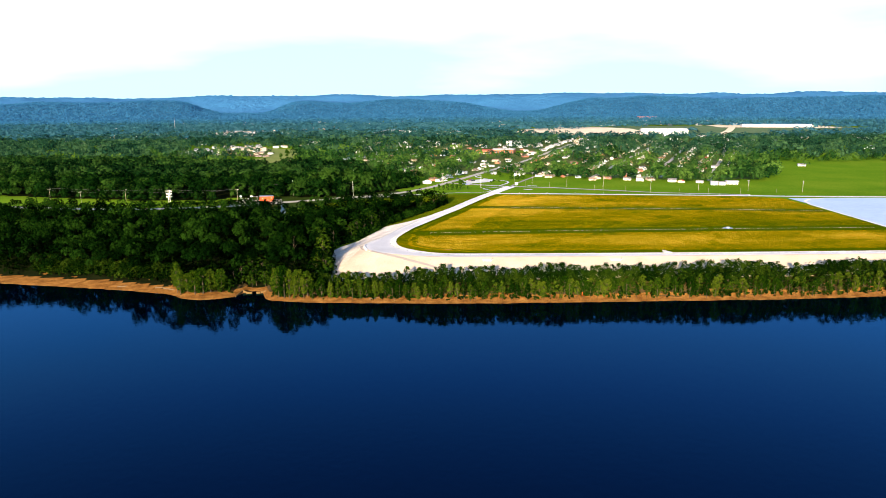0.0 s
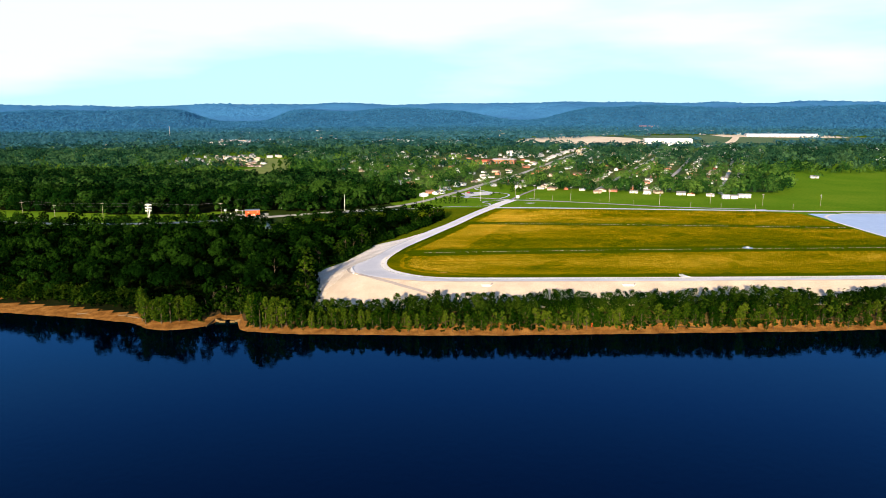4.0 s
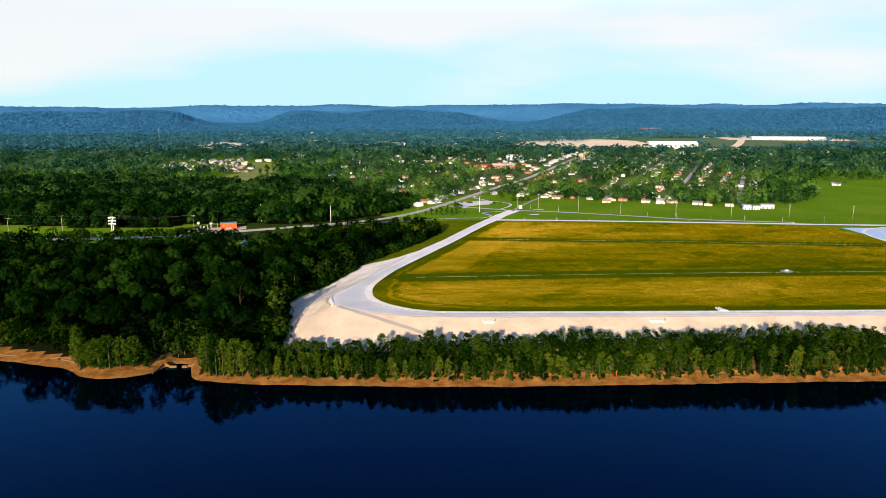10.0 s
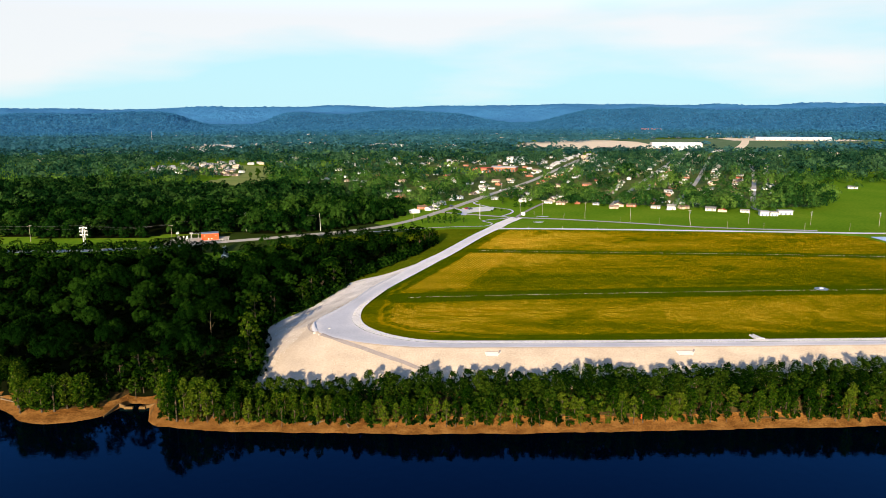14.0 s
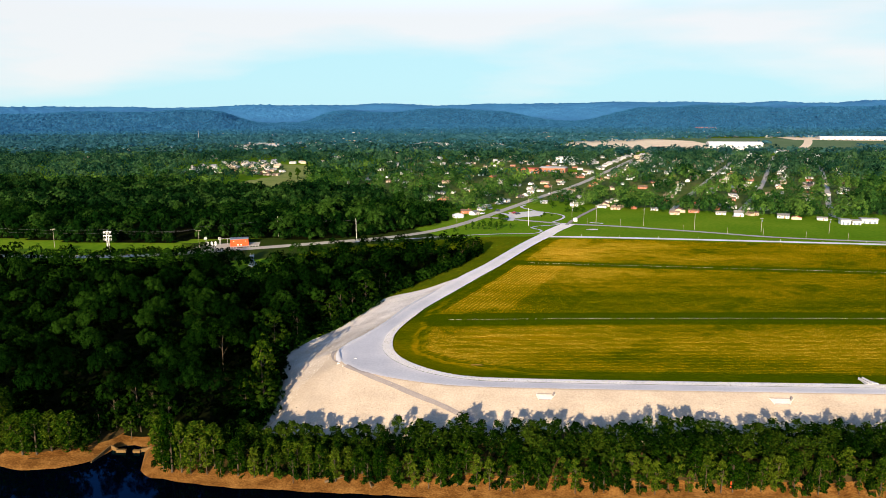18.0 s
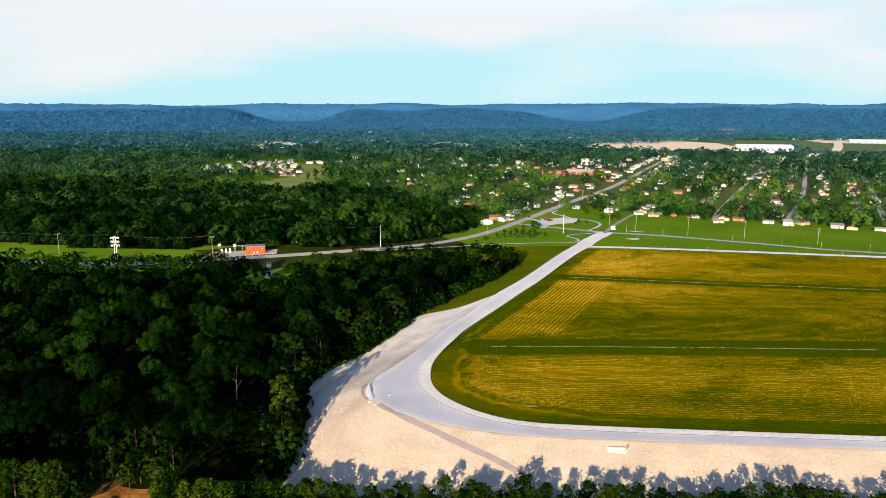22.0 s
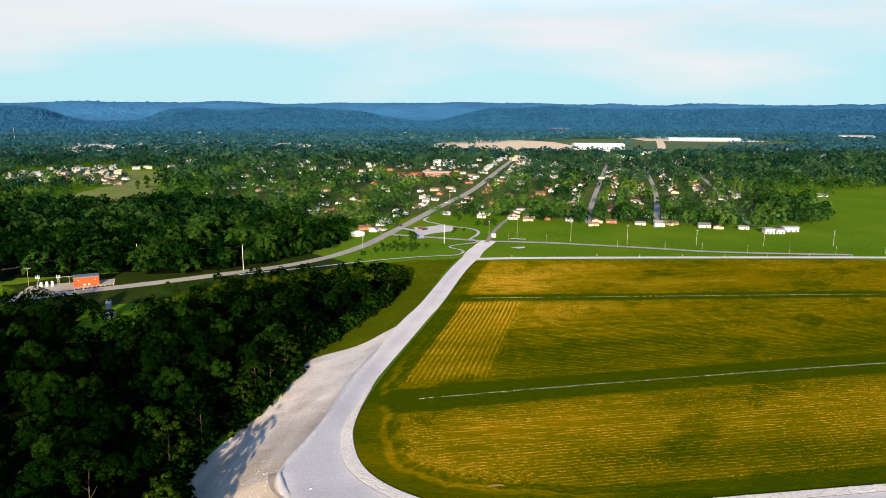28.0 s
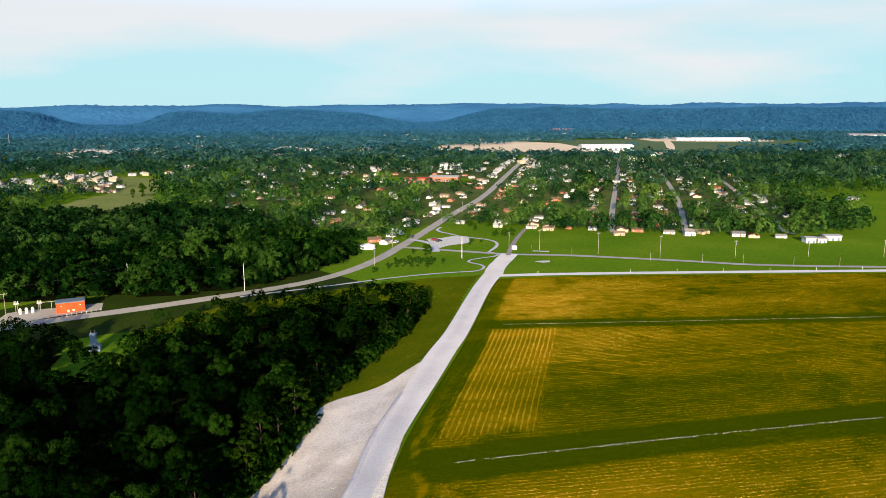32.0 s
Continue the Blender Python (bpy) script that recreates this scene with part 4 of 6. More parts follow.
def scatter(x0, x1, y0, y1, step, seed, keep):
    r = np.random.default_rng(seed)
    gx_, gy_ = np.meshgrid(np.arange(x0, x1, step), np.arange(y0, y1, step), indexing="ij")
    x = (gx_ + r.uniform(-0.45, 0.45, gx_.shape) * step).ravel()
    y = (gy_ + r.uniform(-0.45, 0.45, gx_.shape) * step).ravel()
    k = keep(x, y, r)
    return x[k], y[k]


W1 = [(-56, 326), (-55, 344), (-61, 366), (-63, 376), (-60, 391), (-53, 405), (-45, 421), (-41, 434), (-39, 450), (-31, 459), (-20, 479), (-8, 503), (0, 522), (2, 533), (-4, 540), (-25, 542), (-42, 544), (-60, 537), (-84, 522), (-95, 512), (-99, 490), (-105, 477),
      (-119, 476), (-122, 496), (-124, 510), (-135, 518), (-165, 510), (-215, 503), (-300, 508), (-480, 548), (-480, 440), (-300, 368), (-208, 347), (-164, 338), (-140, 330), (-125, 325), (-95, 327)]
GOLF = [(-258, 835), (-250, 900), (-240, 935), (-238, 985), (-256, 1050), (-285, 1100), (-278, 1133), (-215, 1095), (-203, 1020), (-197, 950), (-176, 868), (-172, 815), (-200, 805)]
ESTATE = [(-385, 1000), (-300, 985), (-262, 980), (-240, 955), (-228, 975), (-250, 1050), (-275, 1110), (-300, 1190), (-350, 1150), (-385, 1090)]
W2 = [(-460, 604), (-300, 562), (-230, 548), (-176, 550), (-164, 560), (-120, 563), (-100, 557), (-60, 576), (-37, 600), (-22, 622), (-14, 650), (-60, 690), (-110, 760), (-160, 820), (-270, 850), (-800, 900), (-800, 700)]
HOLLOW = (-71, 353)


def in_w1(x, y, r):
    return inside(x, y, W1) & (np.hypot(x - HOLLOW[0], (y - HOLLOW[1]) * 0.75) > 9.0) & (np.hypot(x + 59, y - 345) > 7) & ((np.abs(x + 113.5 + 0.3 * (y - 504)) > 3.5) | (y < 490)) & ((np.abs(x + 87.5) > 6) | (y > 329)) & (x > -0.9 * y) & (wave(x, y, 9, 91) + 0.6 * wave(x, y, 30, 92) > -0.92)


def wood_tall(x, y):
    """How high the southern wood grows: tall by the river, lower towards the road."""
    return np.interp(y, [320, 334, 350, 400, 440, 470, 500, 545], [20.5, 20.0, 16.0, 15.0, 14.5, 13.3, 12.0, 10.0])


tx, ty = scatter(-480, 20, 320, 585, 7.5, 21, in_w1)
r = np.random.default_rng(5)
edge_d = near_line(tx, ty, W1[:15])
lone = (edge_d < 5.0) & (ty > 334)
lone_x, lone_y = tx[lone], ty[lone]
tx, ty = tx[~lone], ty[~lone]
grow = wood_tall(tx, ty) * (0.92 + 0.2 * wave(tx, ty, 14, 93)) * r.uniform(0.60, 1.14, len(tx)) / 18.0
TWOOD = [dome_points(40 + k, 18, 112, 4.6, 6.4, 0.215, 0.3) for k in range(8)]
wood_places = np.column_stack([tx, ty, height(tx, ty) + 10.6 * grow, (0.45 + 0.5 * grow) * r.uniform(0.62, 1.05, len(tx)), 0.35 + 0.65 * grow])
# fills the gaps between crowns with painted shade
ux_, uy_ = scatter(-300, 0, 322, 545, 7.5, 27, lambda x, y, r: inside(x, y, W1) & (near_line(x, y, W1) > 3) & (x > -0.75 * y))
grove("understorey", np.column_stack([ux_, uy_, height(ux_, uy_) - 0.2, r.uniform(0.8, 1.4, len(ux_)), r.uniform(0.5, 1.0, len(ux_)) * wood_tall(ux_, uy_) / 16]), [dome_points(170 + k, 8, 11, 3.0, 7.5, 0.6) for k in range(5)], LEAF_GAP_SHADE, "undergrowth below the riverside wood, coloured near-black for shade")
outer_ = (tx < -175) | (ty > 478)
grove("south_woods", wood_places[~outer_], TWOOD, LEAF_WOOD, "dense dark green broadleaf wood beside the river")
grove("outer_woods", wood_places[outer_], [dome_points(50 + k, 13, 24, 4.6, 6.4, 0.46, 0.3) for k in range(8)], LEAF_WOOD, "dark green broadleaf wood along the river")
TMID = [dome_points(60 + k, 9, 16, 4.6, 6.6, 0.70, 0.28) for k in range(8)]
TNEAR = [dome_points(70 + k, 13, 36, 4.6, 6.6, 0.44, 0.3) for k in range(8)]
tx, ty = scatter(-800, 20, 540, 910, 8.0, 22, lambda x, y, r: inside(x, y, W2) & ~inside(x, y, GOLF) & ~inside(x, y, ESTATE) & (x > -0.85 * y))
tall = r.uniform(0.5, 1.35, len(tx)) * (0.95 + 0.2 * wave(tx, ty, 18, 94)) * np.interp(near_line(tx, ty, GOLF), [0, 60], [0.5, 1.0])
places = np.column_stack([tx, ty, height(tx, ty) + 5.2 * tall, (0.35 + 0.75 * tall) * r.uniform(0.66, 1.05, len(tx)), 0.3 + 0.75 * tall])
near_road = near_line(tx, ty, W2[:10]) < 75
places[:, 3:] *= np.interp(ty, [740, 800], [1.0, 0.8])[:, None]
skirt_ = near_line(tx, ty, W2[:10]) < 13   # boughs that reach down along the open edge
low_ = places[skirt_] * (1, 1, 1, 0.9, 0.85)
low_[:, 2] = height(low_[:, 0], low_[:, 1]) + 0.3
low_[:, :2] += r.uniform(-2, 2, (len(low_), 2))
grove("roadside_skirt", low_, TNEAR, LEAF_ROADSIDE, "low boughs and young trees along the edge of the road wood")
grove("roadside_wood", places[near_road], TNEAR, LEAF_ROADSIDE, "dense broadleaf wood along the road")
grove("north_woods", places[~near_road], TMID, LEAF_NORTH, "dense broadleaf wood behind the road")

STREETS = [MAIN_ROAD[9:], [(139, 672), (145, 695), (236, 911), (332, 1138), (430, 1370)], [(178, 655), (183, 667), (255, 818), (365, 1089), (440, 1270)], [(246, 652), (246, 665), (334, 864), (398, 1017), (470, 1200)]]
STREETS_OF_TOWN = STREETS[1:] + [MAIN_ROAD[11:]]
MEADOW_EDGE = [(-3, 664), (-9, 671), (2, 686), (6, 699), (16, 722), (-42, 742), (52, 727), (74, 710), (94, 701), (103, 693), (104, 729), (141, 718), (140, 668), (22, 733), (79, 722), (97, 711), (107, 705), (110, 739), (146, 680), (156, 677), (170, 711), (172, 667), (184, 708), (178, 694), (190, 699), (182, 660), (201, 692), (211, 690), (209, 652), (228, 728), (148, 731)]
LOWER_TOWN = [(20, 870), (21, 897), (-11, 819), (-5, 804), (-24, 793), (-30, 746), (-35, 788), (47, 819), (41, 776), (65, 845), (81, 892), (68, 759), (78, 790), (76, 751), (140, 867), (194, 859), (169, 789), (152, 831), (174, 881), (17, 745), (50, 829), (46, 796), (-10, 833), (69, 769), (82, 760), (84, 811), (246, 766), (241, 747), (262, 794), (164, 780), (180, 815), (242, 884), (213, 819), (239, 839), (255, 853), (266, 879), (314, 792), (298, 827)]
UPPER_TOWN = [(20, 1008), (18, 1094), (20, 1137), (-21, 1061), (44, 1238), (86, 1508), (61, 1478), (-7, 1186), (65, 1119), (86, 1082), (104, 1095), (119, 1109), (120, 1037), (107, 980), (146, 1042), (146, 945), (187, 979), (273, 1177), (69, 1012), (46, 1016), (289, 1002), (321, 932), (331, 955), (355, 1098), (366, 912), (345, 928), (-40, 983), (-8, 1227), (19, 1176), (56, 993), (91, 1162), (139, 1152), (124, 1009), (24, 1041), (41, 1092), (180, 1239), (13, 937)]
WEST_END = [(-166, 780), (-170, 770), (-187, 741), (-138, 774), (-159, 819), (-112, 834), (-110, 852), (-110, 921), (-93, 890), (-87, 902), (-76, 879), (-61, 847), (-71, 830), (-69, 965), (-92, 981), (-84, 991), (-194, 1222), (-184, 755), (-121, 913)]
ESTATE_HOMES = [(-355, 1029), (-356, 1049), (-351, 1065), (-355, 1087), (-330, 1083), (-344, 1128), (-303, 1028), (-329, 1132), (-299, 1078), (-303, 1115), (-316, 1171), (-287, 1134), (-261, 1045), (-265, 1033), (-257, 997), (-235, 965), (-317, 1130), (-217, 1138), (-225, 1155), (-248, 1143), (-262, 1139), (-256, 1161)]
_er = np.random.default_rng(45)
EDGE_ROW = []
for x_, y_ in along([(93, 699), (142, 674), (179, 659), (215, 645), (230, 641)], 12.0):
    x_, y_ = float(x_ + _er.uniform(-2, 2)), float(y_ + _er.uniform(1, 12))
    if min(math.hypot(x_ - a_, y_ - b_) for a_, b_ in MEADOW_EDGE + EDGE_ROW + [(139, 672), (178, 655)]) > 6.5:
        EDGE_ROW.append((x_, y_))
MEADOW_EDGE = MEADOW_EDGE + EDGE_ROW
HOUSES = MEADOW_EDGE + LOWER_TOWN + UPPER_TOWN + WEST_END + ESTATE_HOMES
SEEN = list(HOUSES)
_hr = np.random.default_rng(44)
for s_ in STREETS_OF_TOWN:
    p_ = along(s_, 15.0)
    g_ = np.gradient(p_, axis=0)
    g_ = g_ / np.hypot(*g_.T)[:, None]
    for (x_, y_), (gx_, gy_) in zip(p_, g_):
        for sd in (-1, 1):
            hx, hy = x_ - gy_ * sd * 15 + _hr.uniform(-2, 2), y_ + gx_ * sd * 15 + _hr.uniform(-2, 2)
            if hy > 715 and _hr.uniform() < 0.6 and min(math.hypot(hx - a_, hy - b_) for a_, b_ in HOUSES) > 11:
                HOUSES.append((hx, hy))
for k_ in range(260):
    hx, hy = _hr.uniform(-385, -225), _hr.uniform(960, 1180)
    if inside(hx, hy, ESTATE) and min(math.hypot(hx - a_, hy - b_) for a_, b_ in HOUSES) > 10.5:
        HOUSES.append((hx, hy))
for k_ in range(40):
    hx, hy = _hr.uniform(-60, 420), _hr.uniform(760, 1250)
    if min(math.hypot(hx - a_, hy - b_) for a_, b_ in HOUSES) > 13 and hx > 0.25 * (hy - 760) - 60:
        HOUSES.append((hx, hy))
for k_ in range(190):
    hx, hy = _hr.uniform(-140, 300), _hr.uniform(770, 1180)
    if min(math.hypot(hx - a_, hy - b_) for a_, b_ in HOUSES) > 15 and not inside(hx, hy, W2) and near_line(hx, hy, MAIN_ROAD[9:]) > 11:
        HOUSES.append((hx, hy))
        if k_ % 2:
            SEEN.append((hx, hy))
GREEN = [(-20, 560), (-8, 640), (20, 690), (60, 720), (91, 697), (142, 671), (179, 656), (215, 641), (238, 634), (270, 640), (290, 648), (318, 678), (384, 826), (490, 833), (640, 800), (640, 540), (300, 540)]
INDUSTRY = [(140, 1500), (200, 1760), (300, 1900), (980, 1930), (1010, 1620), (800, 1480), (570, 1370), (350, 1360)]


STORES = [(-430, 1590, 34), (-455, 1604, 26), (-385, 1625, 30), (-117, 1635, 30), (-69, 1590, 26), (435, 1418, 30), (399, 1255, 20), (478, 1346, 20), (720, 1240, 26), (616, 1046, 20), (-470, 1547, 30), (-399, 1537, 30)]


def in_town(x, y, r):
    k = (y > 560) & ~inside(x, y, W2) & ~inside(x, y, GREEN) & ~inside(x, y, GOLF) & (~inside(x, y, INDUSTRY) | ((wave(x, y * 3, 60, 51) > 0.30) & (near_line(x, y, [(150, 1590), (345, 1475), (550, 1480), (860, 1800)]) > 75))) & (np.abs(x) < 0.74 * y)
    k &= ~((x < 0) & (y < 640 - 0.1 * x))
    for s in STREETS:
        k &= near_line(x, y, s) > (9.5 if s is STREETS[0] else 6.0 if s is STREETS[1] else 4.0)
    for hx, hy in HOUSES:
        k &= np.hypot(x - hx, y - hy + 4) > 6.0
    for hx, hy in SEEN:   # trees cleared along the camera's line of sight so that these houses show
        k &= ~((np.abs(x - hx * y / hy) < 4.5) & (y < hy) & (y > hy - (45 if hx < -200 else 22)))
    for hx, hy, hw in STORES:
        k &= ~((np.abs(x - hx * y / hy) < hw * 0.55) & (y < hy + 12) & (y > hy - 45))
    k &= ~inside(x, y, ESTATE) | (r.uniform(0, 1, len(x)) < 0.10)
    return k & (r.uniform(0, 1, len(x)) < np.where((x > -150) & (y < 1150), np.where(x > 250, 0.8, 0.60), 0.82) + 0.25 * (near_line(x, y, GREEN[4:12]) < 45) + 0.25 * wave(x, y, 40, 50))


tx, ty = scatter(-900, 1000, 560, 1250, 12.8, 23, in_town)
hx_, hy_ = np.array(HOUSES).T
gx_, gy_ = hx_ + r.uniform(-7, 7, len(hx_)), hy_ - r.uniform(5.5, 9.5, len(hx_))   # garden trees in front of the houses
ok_ = (r.uniform(0, 1, len(hx_)) < 0.45) & (~inside(gx_, gy_, GREEN) | (r.uniform(0, 1, len(hx_)) < 0.6))
for s in STREETS:
    ok_ &= near_line(gx_, gy_, s) > 5
mx_, my_ = np.repeat(np.array(MEADOW_EDGE), 3, 0).T
mx_, my_ = mx_ + r.choice([-1, 1], len(mx_)) * r.uniform(5.5, 10, len(mx_)), my_ + r.uniform(-1, 11, len(mx_))
belt_ = along(GREEN[4:12], 4.0)
belt_ = belt_[r.uniform(0, 1, len(belt_)) < 0.8]
mx_, my_ = np.r_[mx_, belt_[:, 0] + r.uniform(-2, 2, len(belt_))], np.r_[my_, belt_[:, 1] + np.where(belt_[:, 0] > 222, r.uniform(1, 12, len(belt_)), r.uniform(-3, 14, len(belt_)))]
k_ = (np.min(np.hypot(mx_[:, None] - np.array(HOUSES)[:, 0], my_[:, None] - np.array(HOUSES)[:, 1] + 2), 1) > 5.0)
for s in STREETS:
    k_ &= near_line(mx_, my_, s) > 5.5
for hx, hy in MEADOW_EDGE[:31]:
    k_ &= ~((np.abs(mx_ - hx) < 3.5) & (my_ < hy) & (my_ > hy - 15))
tx, ty = np.r_[tx, mx_[k_]], np.r_[ty, my_[k_]]
tall = np.r_[r.uniform(0.6, 1.25, len(tx)) + 0.5 * r.uniform(0, 1, len(tx)) ** 3, r.uniform(0.4, 0.9, ok_.sum())]
tx, ty = np.r_[tx, gx_[ok_]], np.r_[ty, gy_[ok_]]
town_ = np.column_stack([tx, ty, height(tx, ty) + 1.2 * tall, (0.3 + 0.8 * tall) * r.uniform(0.72, 1.05, len(tx)), tall * 1.1])
SCHOOL_FIELD = [(-45, 1012), (20, 1002), (60, 1000), (112, 1002), (120, 1018), (104, 1052), (40, 1066), (-40, 1062)]
low_ = np.where((tx > 20) & (tx < 125) & (ty > 925) & (ty < 1004), 0.55, np.where(near_line(tx, ty, MAIN_ROAD[11:]) < 26, 0.72, 1.0))
town_[:, 3:] *= np.column_stack([0.5 + 0.5 * low_, low_])
keep_ = ~inside(tx, ty, SCHOOL_FIELD) & ~((low_ < 0.9) & (r.uniform(0, 1, len(tx)) < 0.3))
town_, tx, ty = town_[keep_], tx[keep_], ty[keep_]
# distance picks the leaf colour; the farther one has haze mixed in
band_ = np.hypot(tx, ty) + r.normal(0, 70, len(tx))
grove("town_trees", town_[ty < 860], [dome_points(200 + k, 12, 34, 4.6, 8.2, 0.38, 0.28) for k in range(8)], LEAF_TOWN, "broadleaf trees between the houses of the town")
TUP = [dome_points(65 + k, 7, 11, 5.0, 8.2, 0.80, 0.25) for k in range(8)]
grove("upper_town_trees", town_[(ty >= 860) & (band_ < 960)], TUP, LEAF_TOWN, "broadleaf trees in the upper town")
grove("outer_town_trees", town_[(ty >= 860) & (band_ >= 960)], TUP, LEAF_UPPER_HAZE, "broadleaf trees round the edge of the town")
TFAR = [dome_points(80 + k, 6, 5, 6.4, 9, 1.9, 0.2) for k in range(6)]
tx, ty = scatter(-1500, 1900, 1250, 2050, 14.5, 24, in_town)
tall = r.uniform(0.45, 1.0, len(tx))
far_ = np.column_stack([tx, ty, height(tx, ty) + 2.5 * tall, r.uniform(0.8, 1.2, len(tx)), tall])
# the hazier leaf colours take over band by band
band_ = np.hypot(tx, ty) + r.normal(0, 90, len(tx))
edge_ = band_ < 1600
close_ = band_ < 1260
grove("near_valley_trees", far_[close_], TFAR, LEAF_UPPER_HAZE, "wooded valley floor just beyond the town")
grove("valley_trees", far_[edge_ & ~close_], TFAR, LEAF_FAR_HAZE, "wooded valley floor beyond the town")
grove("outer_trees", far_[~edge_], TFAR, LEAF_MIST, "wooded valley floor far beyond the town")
TDIST = [dome_points(90 + k, 3, 2, 4.2, 5.5, 2.2, 0.2) for k in range(6)]
tx, ty = scatter(-2700, 3100, 1500, 3850, 15.5, 25, lambda x, y, r: (x > -0.74 * y) & (x < 0.86 * y) & (np.hypot(x, y) < 3820) & (np.hypot(x, y) > 2040))
tall = r.uniform(0.6, 1.4, len(tx))
# farthest bands: haze is strongest in these leaf colours
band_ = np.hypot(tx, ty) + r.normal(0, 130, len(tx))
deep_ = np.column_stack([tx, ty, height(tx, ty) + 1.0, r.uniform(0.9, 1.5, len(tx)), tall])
grove("valley_woods", deep_[band_ < 2500], TDIST, LEAF_VALLEY_HAZE, "distant woods on the valley floor")
grove("hill_woods", deep_[band_ >= 2500], TDIST, LEAF_HILL_HAZE, "distant woods on the hills that close the valley")


def floor_sheet(name, poly, label, material=FLOOR_SHADE, rim=4.5, lift=0.25, cell=4.0):
    """A ground sheet in square cells, by default litter with tree shade in its colour."""
    xs_, ys_ = [p[0] for p in poly], [p[1] for p in poly]
    g1, g2 = np.arange(min(xs_), max(xs_), cell), np.arange(min(ys_), max(ys_), cell)
    X_, Y_ = np.meshgrid(g1, g2, indexing="ij")
    f_ = grid_faces(len(g1), len(g2))
    flat = np.column_stack([X_.ravel(), Y_.ravel()])
    mid_ = flat[f_].mean(1)
    f_ = f_[inside(mid_[:, 0], mid_[:, 1], poly) & (near_line(mid_[:, 0], mid_[:, 1], poly + poly[:1]) > rim)]
    used_ = np.unique(f_)
    back = np.zeros(len(flat), int)
    back[used_] = np.arange(len(used_))
    return tagged(new(name, mesh_np(name, draped(flat[used_], lift), back[f_], material, True)), label, "ground", kind="structure")


floor_sheet("pasture", GOLF, "pale mown pasture below the housing estate", PASTURE, 0.0, 0.1, 6.0)
floor_sheet("estate_ground", ESTATE, "pale yards and lawns of the housing estate", LAWN, 0.0, 0.12, 8.0)
floor_sheet("works_ground", INDUSTRY, "dull green open ground round the warehouses", WORKS, 0.0, 0.15, 20.0)
# two sheets whose near-black colour stands in for shade below the crowns
floor_sheet("wood_floor", W1, "leaf litter under the riverside wood, darkened for tree shade", FLOOR_SHADE, 1.0, 0.25, 2.5)
floor_sheet("north_wood_floor", W2, "leaf litter under the northern wood, darkened for tree shade", FLOOR_SHADE, 4.0, 0.25, 5.0)
# lawns and tan yards; the darker green partly stands in for tree shade
floor_sheet("town_ground", [(-140, 800), (-30, 715), (15, 712), (60, 735), (125, 700), (205, 662), (300, 668), (370, 840), (560, 1300), (120, 1340), (-150, 1180)], "patchy lawns and yards between the houses", LAWN, 4.0, 0.05, 8.0)
VERGE = [(-43, 434), (-39, 443), (-30, 445), (-18, 449), (-10, 460), (-3, 474), (5, 492), (24, 552), (35, 578), (10, 576), (-40, 560), (-75, 548), (-96, 532), (-104, 470), (-60, 500), (-40, 460)]
floor_sheet("school_field", SCHOOL_FIELD, "sunlit mown grass behind the school", GRASS, 0.0, 0.12, 1.5)
floor_sheet("verge_grass", VERGE, "olive green rough grass beside the gravel road", DRYGRASS, 0.0, 0.07, 1.5)
n_ = 40000
vx_, vy_ = r.uniform(-104, 38, n_), r.uniform(434, 580, n_)
k_ = inside(vx_, vy_, VERGE) & ~inside(vx_, vy_, W1) & (near_line(vx_, vy_, ROAD_OUT) > 1.0) & ~inside(vx_, vy_, APRON_OUT + APRON_IN[::-1])
vx_, vy_ = vx_[k_], vy_[k_]
a_, w_, t_ = r.uniform(0, 6.283, len(vx_)), r.uniform(0.08, 0.22, len(vx_)), r.uniform(0.07, 0.22, len(vx_))
b_ = height(vx_, vy_) + 0.05
tuft_ = np.stack([np.column_stack([vx_ - np.cos(a_) * w_, vy_ - np.sin(a_) * w_, b_]), np.column_stack([vx_ + np.cos(a_) * w_, vy_ + np.sin(a_) * w_, b_]), np.column_stack([vx_ + r.normal(0, 0.15, len(vx_)), vy_ + r.normal(0, 0.15, len(vx_)), b_ + t_])], 1)
tagged(new("verge_tufts", mesh_np("verge_tufts", tuft_.reshape(-1, 3), np.arange(3 * len(vx_)).reshape(-1, 3), DRYGRASS)), "tufts of rough grass beside the gravel road", "grass", kind="stuff")
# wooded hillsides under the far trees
# both surfaces get their haze from the material's blue
for nm, d0_, d1_, mt_, lift_ in (("hills", 2700, 3870, HILL_HAZE, 1.5), ("far_ridge", 3850, 4850, RIDGE_HAZE, 1.5)):
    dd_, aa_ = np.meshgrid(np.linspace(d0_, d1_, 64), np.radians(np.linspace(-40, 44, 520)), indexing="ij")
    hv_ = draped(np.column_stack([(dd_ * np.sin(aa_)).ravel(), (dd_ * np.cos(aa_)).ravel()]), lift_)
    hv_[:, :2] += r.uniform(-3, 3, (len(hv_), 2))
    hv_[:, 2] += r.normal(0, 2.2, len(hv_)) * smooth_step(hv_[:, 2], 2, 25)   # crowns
    tagged(new(nm, mesh_np(nm, hv_, grid_faces(64, 520), mt_)), "wooded hills closing the valley, coloured blue for haze", "hill", kind="structure")

# ---- bank trees, one by one ----
def part(name, me, parent, label=""):
    ob = new(name, me)
    ob.parent = parent
    return tagged(ob, label) if label else ob


